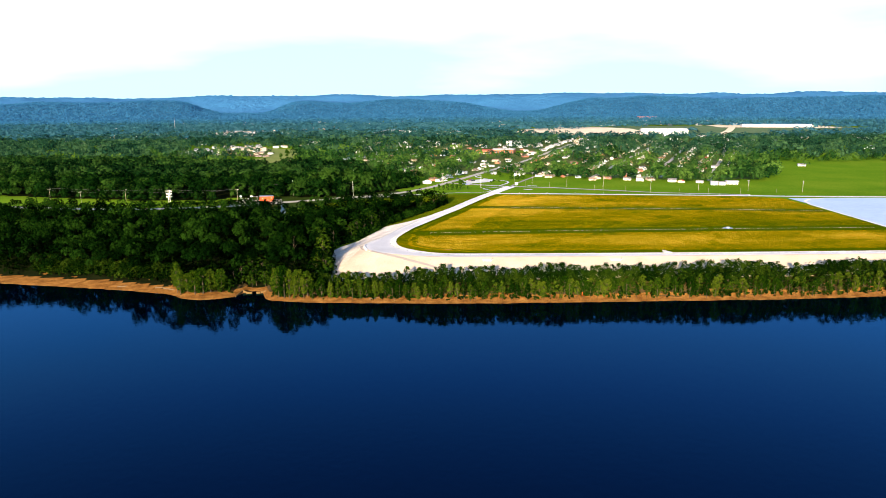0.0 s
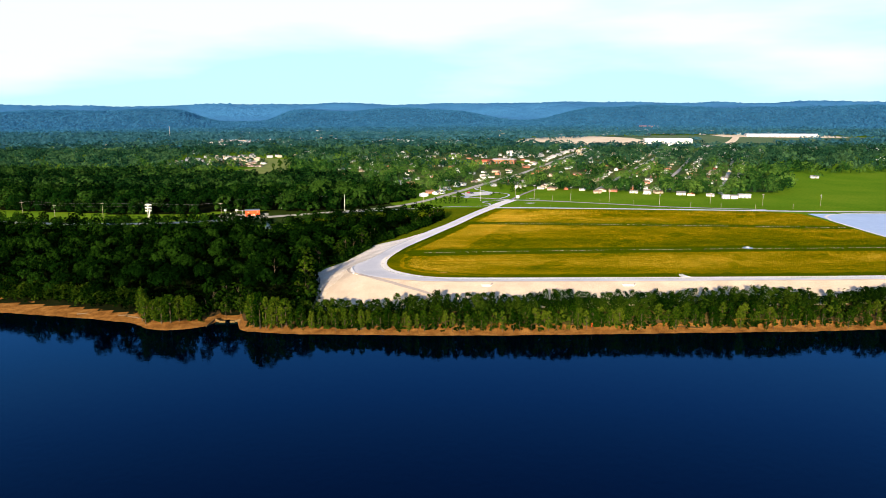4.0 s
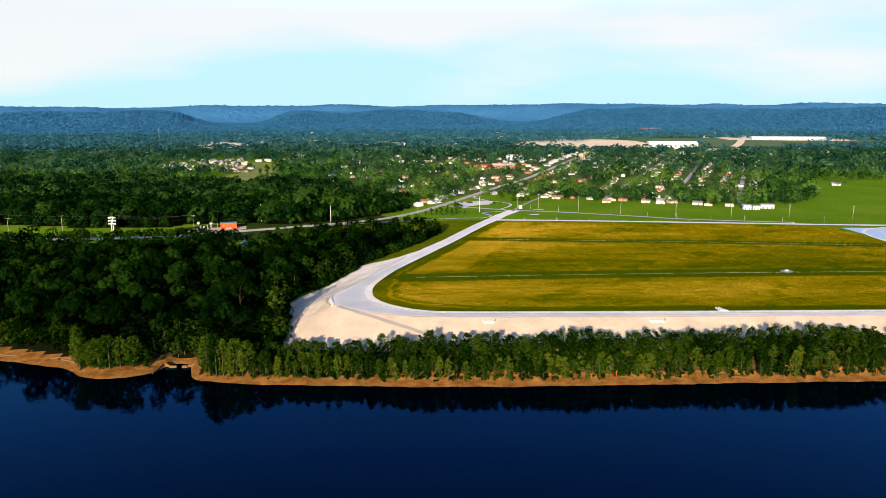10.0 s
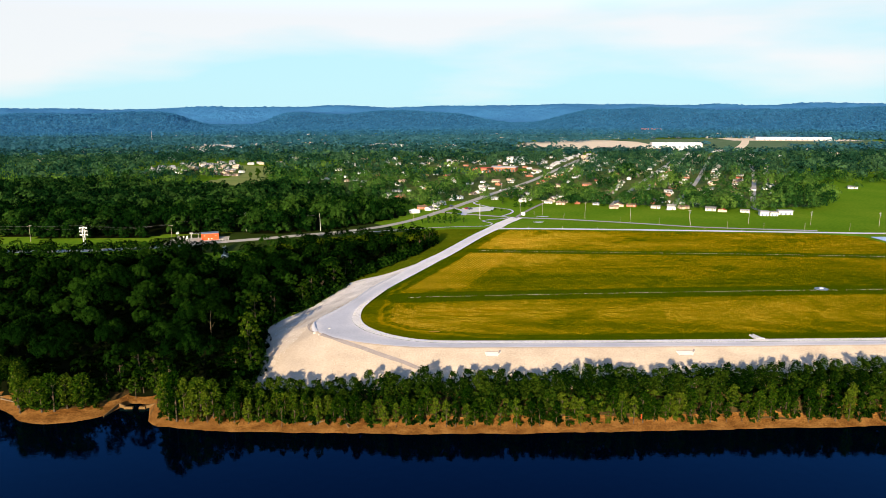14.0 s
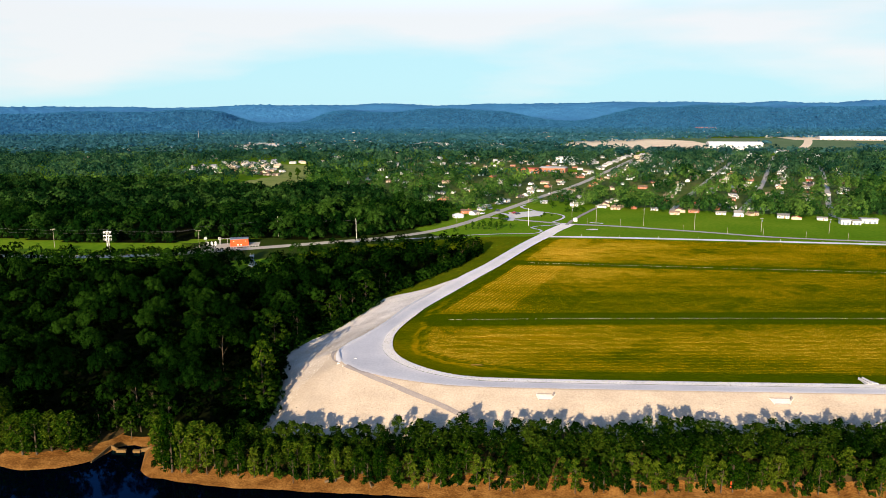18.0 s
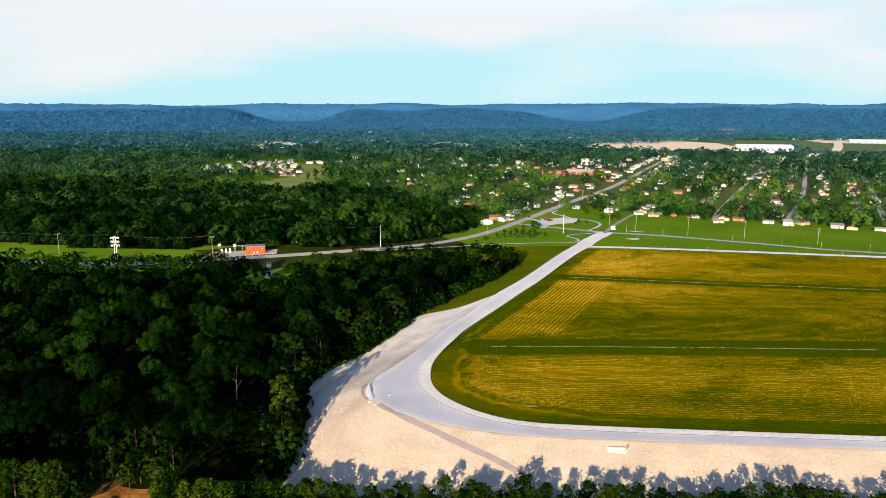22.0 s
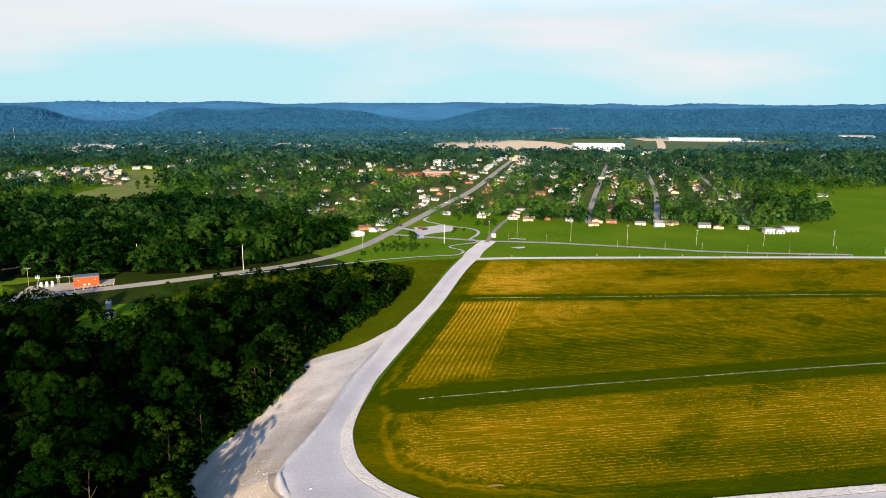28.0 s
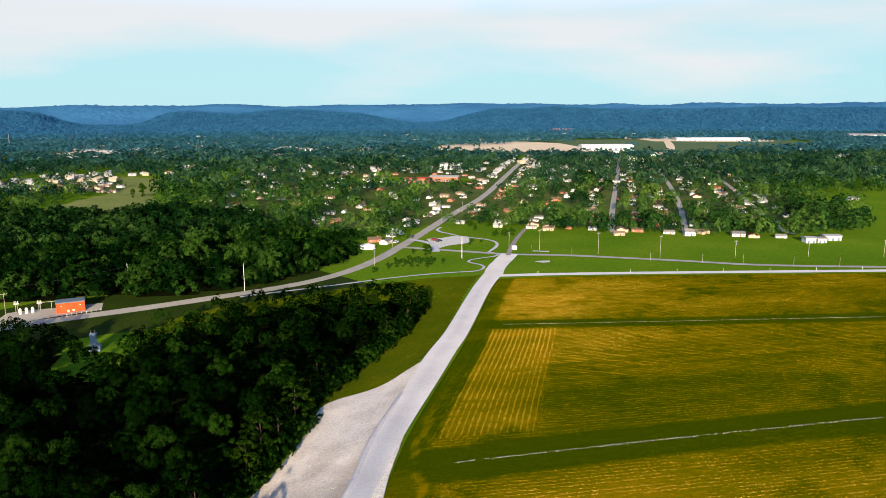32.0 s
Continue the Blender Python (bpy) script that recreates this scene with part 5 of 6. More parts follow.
def trunk_mesh(seed, tall, thick):
    """A tapered, slightly bent trunk with a few limbs."""
    r = np.random.default_rng(seed)
    vs, fs = [], []

    def limb(p0, p1, r0, r1, sides=6, rings=4):
        at = sum(len(q) for q in vs)
        p0, p1 = np.array(p0, float), np.array(p1, float)
        ax = (p1 - p0) / np.linalg.norm(p1 - p0)
        s = np.cross(ax, (0.3, 1, 0.1))
        s /= np.linalg.norm(s)
        t = np.cross(ax, s)
        ring = []
        for i in range(rings):
            u = i / (rings - 1)
            c = p0 * (1 - u) + p1 * u + s * np.sin(u * 3.1) * 0.02 * np.linalg.norm(p1 - p0)
            for j in range(sides):
                a = 6.2832 * j / sides
                ring.append(c + (s * np.cos(a) + t * np.sin(a)) * (r0 * (1 - u) + r1 * u))
        vs.append(np.array(ring))
        for i in range(rings - 1):
            for j in range(sides):
                a, b2 = at + i * sides + j, at + i * sides + (j + 1) % sides
                fs.append((a, b2, b2 + sides, a + sides))
    limb((0, 0, -0.5), (r.uniform(-.3, .3), r.uniform(-.3, .3), tall), thick, thick * 0.35)
    for k in range(5):
        z = tall * r.uniform(0.45, 0.9)
        a = r.uniform(0, 6.28)
        limb((0, 0, z), (math.cos(a) * tall * 0.12, math.sin(a) * tall * 0.12, z + tall * 0.16), thick * 0.4, thick * 0.12, 5, 3)
    return mesh_np("trunk", np.vstack(vs), np.array(fs), BARK, True)


def tree_kind(seed, clumps, per, radius, tall, leaf, bare, thick, label, leaves=None, group="trees along the river bank", fine=1.0, dome=False):
    v_, f_ = dome_points(seed, clumps, per, radius, tall - bare, leaf, 0.32, 1.1) if dome else crown_points(seed, clumps, per, radius, tall - bare, leaf, fine)
    v_[:, 2] += bare
    base = tagged(new("tree"), label, "tree", group)
    part("trunk", trunk_mesh(seed, tall * 0.75, thick), base)
    part("crown", mesh_np("crown", v_, f_, leaves or LEAF_BANK), base)
    return base


KINDS = [tree_kind(101, 56, 26, 1.8, 8.9, 0.16, 1.0, 0.15, "slender green riverside tree with a narrow crown", fine=0.62),
         tree_kind(102, 66, 26, 2.2, 10.2, 0.17, 0.9, 0.20, "tall leafy green riverside tree on the bank", fine=0.6),
         tree_kind(103, 44, 24, 1.5, 7.2, 0.15, 0.3, 0.12, "young green riverside tree on the sandy bank", fine=0.62),
         tree_kind(104, 76, 26, 2.6, 10.4, 0.18, 0.6, 0.22, "broad bushy green riverside tree", fine=0.55),
         tree_kind(105, 42, 24, 1.4, 8.8, 0.15, 2.2, 0.13, "pale green slim tree with a bare lower trunk", fine=0.65)]
EDGE_KINDS = [tree_kind(111, 34, 52, 3.9, 17.0, 0.25, 1.0, 0.28, "dark green broadleaf tree at the wood's edge", LEAF_EDGE, "trees at the edge of the wood", dome=True),
              tree_kind(112, 38, 52, 4.4, 18.5, 0.26, 0.8, 0.32, "full round-crowned green tree at the wood's edge", LEAF_EDGE, "trees at the edge of the wood", dome=True),
              # brighter leaves than its neighbours: sunlight on this tree put into the colour
              tree_kind(113, 44, 56, 3.3, 18.5, 0.24, 0.6, 0.26, "tall column-shaped green tree beside the rubble apron", LEAF_BANK, "trees at the edge of the wood", dome=True)]
LONE = tree_kind(114, 20, 90, 4.4, 18.0, 0.22, 8.0, 0.20, "tall dark green tree with a bare trunk and round crown", LEAF_EDGE, "trees at the edge of the wood", dome=True)
SAPLING = tree_kind(121, 12, 24, 1.5, 5.0, 0.30, 0.6, 0.08, "young green tree on the mown lawn", LEAF_YOUNG, "young trees on the lawn")
BUSH = tree_kind(122, 10, 24, 1.9, 3.2, 0.32, 0.1, 0.08, "rounded green shrub in the grass", LEAF_YOUNG, "shrubs on the green")
first = set()


def plant(kind, x, y, s, stretch=1.0, turn=0.0):
    """Stand a tree of a kind at x, y; the first one is the kind itself, the others its copies."""
    m_ = Matrix.LocRotScale((x, y, float(height(x, y)) - 0.1), Euler((0, 0, turn)), None)
    t_ = kind if kind.name not in first else copy_thing(kind, m_)
    first.add(kind.name)
    t_.matrix_basis = m_ @ Matrix.Diagonal((s, s, s * stretch, 1))
    return t_


r = np.random.default_rng(77)
back = []
for row, off in enumerate((2.9, 6.0, 9.4, 12.6)):
    x = -206.0
    while x < 236:
        x += r.uniform(2.4, 4.6)
        px, py = x, float(shore_y(x)) + off + r.uniform(-1.2, 1.2) + (2.5 if x < -124 else 0.0)
        if -99 < px < -77 or (-124 < px < -60 and row >= 2) or (px > 150 and row == 3) or (px < -124 and row < 2) or (-116 < px < -99 and row == 0):
            continue
        k = int(r.choice([0, 1, 2, 3, 4], p=[[.3, .1, .35, .05, .2], [.3, .25, .15, .15, .15], [.2, .35, .05, .35, .05], [.15, .2, .1, .5, .05]][row]))
        if row > 1:
            back.append((px, py, float(height(px, py)) + 1.6, r.uniform(0.85, 1.3), r.uniform(0.72, 1.0) * (0.9 + 0.14 * float(wave(px, 0.0, 9, 33)))))
            continue
        plant(KINDS[k], px, py, r.uniform(0.82, 1.15) * (r.uniform(1.3, 1.85) if px < -60 else 1.0) * (0.9 if row == 0 else 1.0), r.uniform(0.70, 0.92) * (1.18 if row == 0 else 0.84 + 0.10 * float(wave(px, 0.0, 9, 33))), r.uniform(0, 6.28))
grove("bank_grove", back, [crown_points(160 + k, 32, 16, 2.3, 7.8, 0.26, 0.75) for k in range(6)], LEAF_BUSH, "riverside trees in the back rows of the bank")
for x, y in zip(lone_x, lone_y):
    k = EDGE_KINDS[int(r.integers(0, 2))]
    w_ = (0.45 + 0.5 * float(wood_tall(x, y)) / 18.5) * r.uniform(0.85, 1.1)
    plant(k, float(x), float(y), w_, float(wood_tall(x, y)) / 18.5 / w_ * r.uniform(0.85, 1.1), r.uniform(0, 6.28))
plant(EDGE_KINDS[2], -58.8, 345, 1.06, 1.06, 0.4)
plant(EDGE_KINDS[2], -61.5, 340, 0.8, 0.75, 2.4)
plant(EDGE_KINDS[1], -56.5, 338, 0.85, 0.62, 1.4)
plant(EDGE_KINDS[0], -61.0, 334.5, 0.9, 0.6, 3.4)
plant(LONE, -76.5, 361, 1.0, 1.0, 0.7)
for x, y, s in ((-3, 599, 1.0), (1, 600.5, 0.85), (4, 598, 1.2), (8, 599, 1.05), (12, 596, 1.1), (15, 602, 0.9), (15, 625, 1.25), (17, 627, 1.1), (21, 604, 0.6), (9, 631, 0.6), (-7, 596, 0.7), (56, 697, 1.0), (-198, 919, 2.4), (-205, 915, 1.6)):
    plant(SAPLING, x, y, s, 1.0, x)
for x, y, s in ((65, 677, 1.1), (70, 676, 1.2), (75, 678, 1.3), (72, 681, 1.0), (56, 716, 1.2), (68, 714, 1.3), (47, 660, 0.6), (52, 658, 0.5), (44, 652, 0.5), (-14, 592, 0.7)):
    plant(BUSH, x, y, s, 1.0, x)

# low willow scrub between the trunks
n_ = 760
sx_ = r.uniform(-206, 236, n_)
sy_ = shore_y(sx_) + 2.7 + np.abs(r.normal(0, 3.2, n_))
k_ = ((sx_ < -97) | (sx_ > -78)) & ~((sx_ < -98) & (sx_ > -117) & (sy_ < shore_y(sx_) + 7)) & ~((sx_ < -122) & (sy_ < shore_y(sx_) + 10)) & (r.uniform(0, 1, n_) < 0.75 + 0.5 * wave(sx_, 0 * sx_, 8, 95))
sx_, sy_ = sx_[k_], sy_[k_]
grove("bank_scrub", np.column_stack([sx_, sy_, height(sx_, sy_) - 0.1, r.uniform(0.6, 1.3, len(sx_)), r.uniform(0.6, 1.5, len(sx_))]), [crown_points(130 + k, 5, 14, 1.3, 1.9, 0.30) for k in range(4)], LEAF_BUSH, "low green willow scrub on the river bank")
# thicket that closes the row from behind
n_ = 820
sx_ = r.uniform(-206, 240, n_)
sy_ = shore_y(sx_) + r.uniform(6.0, 15.5, n_)
k_ = ((sx_ < -96) | (sx_ > -79) | (sy_ > 328)) & ((sx_ > -52) | (sx_ < -60)) & ~((sx_ < -122) & (sy_ < shore_y(sx_) + 11)) 
sx_, sy_ = sx_[k_], sy_[k_]
grove("bank_thicket", np.column_stack([sx_, sy_, height(sx_, sy_) - 0.1, r.uniform(0.7, 1.3, len(sx_)), r.uniform(0.6, 1.15, len(sx_))]), [dome_points(140 + k, 10, 9, 2.1, 5.2, 0.40) for k in range(5)], LEAF_BUSH, "dense green thicket between the riverside trees")
# bushes that close the foot of the wood
q_ = np.vstack([along(W1[:14], 1.0)] * 2)
q_ = q_ + r.normal(0, 1.2, q_.shape) + (-1.2, 0.3)
q_ = q_[r.uniform(0, 1, len(q_)) < 0.75]
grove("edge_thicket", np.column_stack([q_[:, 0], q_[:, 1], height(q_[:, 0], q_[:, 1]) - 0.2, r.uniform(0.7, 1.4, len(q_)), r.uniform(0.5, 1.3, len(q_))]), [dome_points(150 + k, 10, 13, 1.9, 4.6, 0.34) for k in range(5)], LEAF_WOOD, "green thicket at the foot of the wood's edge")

for x, y, s_ in ((-88.5, 329.5, 0.6), (-85.5, 332, 0.75), (-91, 333, 0.8), (-84, 328, 0.55), (-95, 329, 0.7), (-80, 329, 0.65), (-98, 326, 0.5), (-90, 326.8, 0.4)):
    plant(EDGE_KINDS[int(r.integers(0, 2))], x, y, s_, 1.0, x)


# ---- small building blocks ----
class Solid:
    """Collects boxes, prisms and tubes into one mesh."""
    def __init__(self):
        self.v, self.f = [], []

    def add(self, v, f):
        at = len(self.v)
        self.v += [tuple(map(float, p)) for p in v]
        self.f += [tuple(i + at for i in q) for q in f]
        return self

    def box(self, x0, x1, y0, y1, z0, z1, taper=0.0):
        t = taper
        return self.add([(x0, y0, z0), (x1, y0, z0), (x1, y1, z0), (x0, y1, z0), (x0 + t, y0 + t, z1), (x1 - t, y0 + t, z1), (x1 - t, y1 - t, z1), (x0 + t, y1 - t, z1)],
                        [(3, 2, 1, 0), (0, 1, 5, 4), (1, 2, 6, 5), (2, 3, 7, 6), (3, 0, 4, 7), (4, 5, 6, 7)])

    def gable(self, w, d, z0, rise, over=0.4, thick=0.15):
        """A pitched roof slab, ridge along x."""
        for sg in (-1, 1):
            y0, zz = sg * (d / 2 + over), z0 - over * rise / (d / 2)
            a = [(-w / 2 - over, y0, zz), (w / 2 + over, y0, zz), (w / 2 + over, 0, z0 + rise), (-w / 2 - over, 0, z0 + rise)]
            bq = [(x, y, z + thick) for x, y, z in a]
            q = [(0, 1, 2, 3), (7, 6, 5, 4), (0, 4, 5, 1), (1, 5, 6, 2), (2, 6, 7, 3), (3, 7, 4, 0)]
            self.add(a + bq, q if sg > 0 else [tuple(reversed(t)) for t in q])
        return self

    def tube(self, p0, p1, r0, r1=None, sides=7):
        r1 = r0 if r1 is None else r1
        p0, p1 = Vector(p0), Vector(p1)
        ax = (p1 - p0).normalized()
        s = ax.cross(Vector((0.31, 0.9, 0.2))).normalized()
        t = ax.cross(s)
        v = [p + (s * math.cos(6.2832 * j / sides) + t * math.sin(6.2832 * j / sides)) * rr for p, rr in ((p0, r0), (p1, r1)) for j in range(sides)]
        f = [(j, (j + 1) % sides, sides + (j + 1) % sides, sides + j) for j in range(sides)]
        return self.add(v, f + [tuple(range(sides))[::-1], tuple(range(sides, 2 * sides))])

    def mesh(self, name, material):
        me = bpy.data.meshes.new(name)
        me.from_pydata(self.v, [], self.f)
        me.materials.append(material)
        bm = bmesh.new()
        bm.from_mesh(me)
        bmesh.ops.recalc_face_normals(bm, faces=bm.faces)
        bm.to_mesh(me)
        bm.free()
        return me


def at_ground(x, y, turn=0.0, lift=0.0):
    return Matrix.LocRotScale((x, y, float(height(x, y)) + lift), Euler((0, 0, radians(turn))), None)


# ---- houses ----
def house(w, d, h, rise, wall, roof, label, porch=False, chimney=False, wing=False):
    base = tagged(new("house"), label, "house", "houses of the town")
    s = Solid().box(-w / 2, w / 2, -d / 2, d / 2, -0.4, h)
    for sx in (-w / 2, w / 2):   # gable ends
        e = 0.12 if sx < 0 else -0.12
        s.add([(sx, -d / 2, h), (sx, d / 2, h), (sx, 0, h + rise), (sx + e, -d / 2, h), (sx + e, d / 2, h), (sx + e, 0, h + rise)], [(0, 1, 2), (5, 4, 3), (0, 2, 5, 3), (1, 4, 5, 2)])
    if wing:
        s.box(-w / 2 + 0.6, -w / 2 + 4.2, -d / 2 - 3.0, -d / 2, -0.4, h - 0.2)
    part("wall", s.mesh("wall", wall), base)
    rf = Solid().gable(w, d, h, rise)
    if wing:
        rf.box(-w / 2 + 0.2, -w / 2 + 4.6, -d / 2 - 3.4, -d / 2 - 0.3, h - 0.2, h + 0.15, 0.15)
    ro = part("roof", rf.mesh("roof", roof), base)
    if chimney:
        part("chimney", Solid().box(w * 0.2, w * 0.2 + 0.8, -0.4, 0.4, h + rise * 0.5, h + rise + 0.9).box(w * 0.2 - 0.1, w * 0.2 + 0.9, -0.5, 0.5, h + rise + 0.9, h + rise + 1.05).mesh("chimney", WALL[1]), ro)
    dx = w * 0.08
    part("door", Solid().box(dx, dx + 1.0, -d / 2 - 0.06, -d / 2 + 0.05, 0.1, 2.15).box(dx - 0.1, dx + 1.1, -d / 2 - 0.03, -d / 2, 0.0, 2.25).mesh("door", DOOR), base)
    for wx in (-w * 0.3, w * 0.33):
        if wing and wx < 0:
            continue
        wi = part("window", Solid().box(wx - 0.8, wx + 0.8, -d / 2 - 0.07, -d / 2 + 0.05, 0.95, 2.2).mesh("window", PAINT_WHITE), base)
        part("pane", Solid().box(wx - 0.68, wx + 0.68, -d / 2 - 0.09, -d / 2, 1.05, 2.1).mesh("pane", GLASS), wi)
    if porch:
        part("porch", Solid().box(dx - 1.2, dx + 2.2, -d / 2 - 2.0, -d / 2 - 0.1, h - 0.25, h - 0.05).box(dx - 1.1, dx - 0.95, -d / 2 - 1.9, -d / 2 - 1.75, -0.3, h - 0.25)
             .box(dx + 1.95, dx + 2.1, -d / 2 - 1.9, -d / 2 - 1.75, -0.3, h - 0.25).mesh("porch", PAINT_WHITE), base)
    return base


HOMES = [house(11, 7.5, 2.8, 1.7, WALL[0], ROOF[0], "small white clapboard house with a grey shingle roof", porch=True),
         house(12, 8, 2.8, 1.8, WALL[1], ROOF[1], "red brick house with a brown shingle roof", chimney=True),
         house(10, 7, 2.7, 1.6, WALL[0], ROOF[4], "small white house with a pale metal roof"),
         house(12, 8, 2.8, 1.7, WALL[2], ROOF[3], "cream house with a tan shingle roof", wing=True),
         house(10, 8, 4.0, 2.2, WALL[0], ROOF[2], "two-storey white house with a pale grey roof", chimney=True),
         house(11, 7.5, 2.8, 1.7, WALL[4], ROOF[5], "tan house with a rust red roof", wing=True),
         house(12, 7, 2.7, 1.5, WALL[0], ROOF[2], "long white house with a light grey roof", porch=True)]
hr = np.random.default_rng(31)
HOUSES.sort(key=lambda p_: math.hypot(p_[0], p_[1] - 200))
for i, (x, y) in enumerate(HOUSES[:285]):
    k = i if i < len(HOMES) else int(hr.choice(7, p=[.24, .14, .18, .15, .03, .07, .19]))
    m_ = at_ground(x, y, hr.choice([-22, -22, 68, -20, 5]) + hr.uniform(-6, 6))
    h_ = HOMES[k] if i < len(HOMES) else copy_thing(HOMES[k], m_)
    s_ = hr.uniform(0.50, 0.70)
    h_.matrix_basis = m_ @ Matrix.Diagonal((s_, s_, s_, 1))

# far roofs, too many and too small to tell apart
rest_ = np.array(HOUSES[285:])
fx = np.r_[rest_[:, 0], hr.uniform(-900, 900, 330), hr.uniform(-520, -330, 60), hr.uniform(-160, 60, 50)]
fy = np.r_[rest_[:, 1], hr.uniform(1180, 2300, 330), hr.uniform(1540, 1680, 60), hr.uniform(1560, 1660, 50)]
ok = ~inside(fx, fy, INDUSTRY) & (np.hypot(fx, fy) > 500) & (np.abs(fx) < 0.75 * fy)
for nm, mt, pick in (("far_pale_houses", ROOF[4], 0), ("far_tan_houses", WALL[2], 1)):
    s = Solid()
    for i in np.where(ok)[0]:
        if (i % 3 == 0) == (pick == 1):
            w_, d_ = (hr.uniform(6, 9.5), hr.uniform(5, 6.5)) if i < len(rest_) else (hr.uniform(8, 17), hr.uniform(6, 9))
            h_, p_ = (2.3, 3.6) if i < len(rest_) else (3.6, 5.4)
            s.box(fx[i] - w_ / 2, fx[i] + w_ / 2, fy[i] - d_ / 2, fy[i] + d_ / 2, -0.2, h_)
            s.add([(fx[i] - w_ / 2, fy[i] - d_ / 2, h_), (fx[i] + w_ / 2, fy[i] - d_ / 2, h_), (fx[i] + w_ / 2, fy[i], p_), (fx[i] - w_ / 2, fy[i], p_), (fx[i] + w_ / 2, fy[i] + d_ / 2, h_), (fx[i] - w_ / 2, fy[i] + d_ / 2, h_)],
                  [(0, 1, 2, 3), (3, 2, 4, 5), (0, 3, 5), (1, 4, 2)])
    tagged(new(nm, s.mesh(nm, mt)), "distant small houses among trees", "houses", kind="stuff")


def hall(name, x, y, w, d, h, turn, wall, roof, label, bays=6, cat="warehouse"):
    """A long low building: walls, a shallow roof, a row of doors."""
    base = tagged(new(name), label, cat)
    part("wall", Solid().box(-w / 2, w / 2, -d / 2, d / 2, -0.3, h).mesh("wall", wall), base)
    part("roof", Solid().box(-w / 2 - 0.5, w / 2 + 0.5, -d / 2 - 0.5, d / 2 + 0.5, h, h + 0.35).gable(w, d, h + 0.3, d * 0.06, 0.5, 0.2).mesh("roof", roof), base)
    me = Solid().box(-w / bays * 0.22, w / bays * 0.22, -d / 2 - 0.12, -d / 2, 0.0, h * 0.62).mesh("door", GREYPAINT)
    for i in range(bays):
        dr = part("door", me, base)
        dr.location = (-w / 2 + w / bays * (i + 0.5), 0, 0)
    base.matrix_basis = at_ground(x, y, turn)
    return base


hall("warehouse", 461, 1512, 92, 40, 8, -9, PAINT_WHITE, PAINT_WHITE, "long white warehouse with a pale flat roof", 10)
hall("warehouse", 836, 1820, 165, 34, 4.5, -11, PAINT_WHITE, PAINT_WHITE, "very long white warehouse with a pale roof", 14)
hall("warehouse", 1240, 1830, 80, 40, 9, -20, PAINT_WHITE, ROOF[4], "white warehouse far down the valley", 6)
hall("industrial_hall", 717, 2560, 70, 40, 5, -12, RUST, RUST, "distant rust red industrial hall", 6, "factory")
hall("school", 86, 1010, 30, 16, 5, -18, WALL[1], ROOF[4], "red brick school with a white flat roof", 7, "school")
hall("school_wing", 56, 998, 26, 12, 5, -18, WALL[1], ROOF[5], "low brick wing with a red roof", 5, "school")
hall("church_hall", 118, 1156, 30, 15, 7, -15, WALL[0], ROOF[4], "white hall with a pale roof in the town", 4, "hall")
hall("farm_shed", 255, 631, 9.5, 6, 2.5, -10, PAINT_WHITE, ROOF[4], "long white shed at the edge of the meadow", 3, "shed")
hall("farm_shed", 237.5, 626, 5.5, 6, 2.7, -10, PAINT_WHITE, ROOF[4], "small white shed beside the meadow", 2, "shed")
hall("farm_shed", 244, 625, 5, 5.5, 2.5, -10, PAINT_WHITE, ROOF[2], "small white garage beside the meadow", 2, "shed")
tank_ = tagged(new("storage_tank"), "round white storage tank with a shallow domed roof by the road", "tank")
part("shell", Solid().tube((0, 0, -0.3), (0, 0, 1.6), 4.2, 4.2, 24).mesh("shell", PAINT_WHITE), tank_)
part("roof", Solid().tube((0, 0, 1.6), (0, 0, 1.9), 4.35, 4.2, 24).tube((0, 0, 1.9), (0, 0, 2.5), 4.2, 2.4, 24).tube((0, 0, 2.5), (0, 0, 2.8), 2.4, 0.3, 24).mesh("roof", PAINT_WHITE), tank_)
part("vent", Solid().tube((0, 0, 2.8), (0, 0, 3.2), 0.2, 0.2, 8).mesh("vent", STEEL), tank_)
tank_.matrix_basis = at_ground(-14, 651)
for x, y, w_ in STORES:
    hall("store", x, y, w_ * 0.7, 14, 4.0, -10, PAINT_WHITE, ROOF[4], "pale flat-roofed store among trees", 4, "building")

# ---- poles and wires ----
def utility_pole(tall, arms, label, wood=POLEWOOD, thick=0.10, transformer=False):
    base = tagged(new("utility_pole"), label, "pole", "poles along the roads")
    part("shaft", Solid().tube((0, 0, -0.4), (0, 0, tall), thick, thick * 0.62, 8).mesh("shaft", wood), base)
    for z in arms:
        cr = part("crossarm", Solid().box(-1.25, 1.25, -0.07, 0.07, z - 0.07, z + 0.07).mesh("crossarm", wood), base)
        for x in (-1.1, 0.45, 1.1):
            part("insulator", Solid().tube((x, 0, z + 0.07), (x, 0, z + 0.3), 0.07, 0.05, 6).mesh("insulator", CERAMIC), cr)
    if transformer:
        part("transformer", Solid().tube((0.35, 0, tall - 2.6), (0.35, 0, tall - 1.6), 0.26, 0.26, 10).mesh("transformer", GREYPAINT), base)
    return base


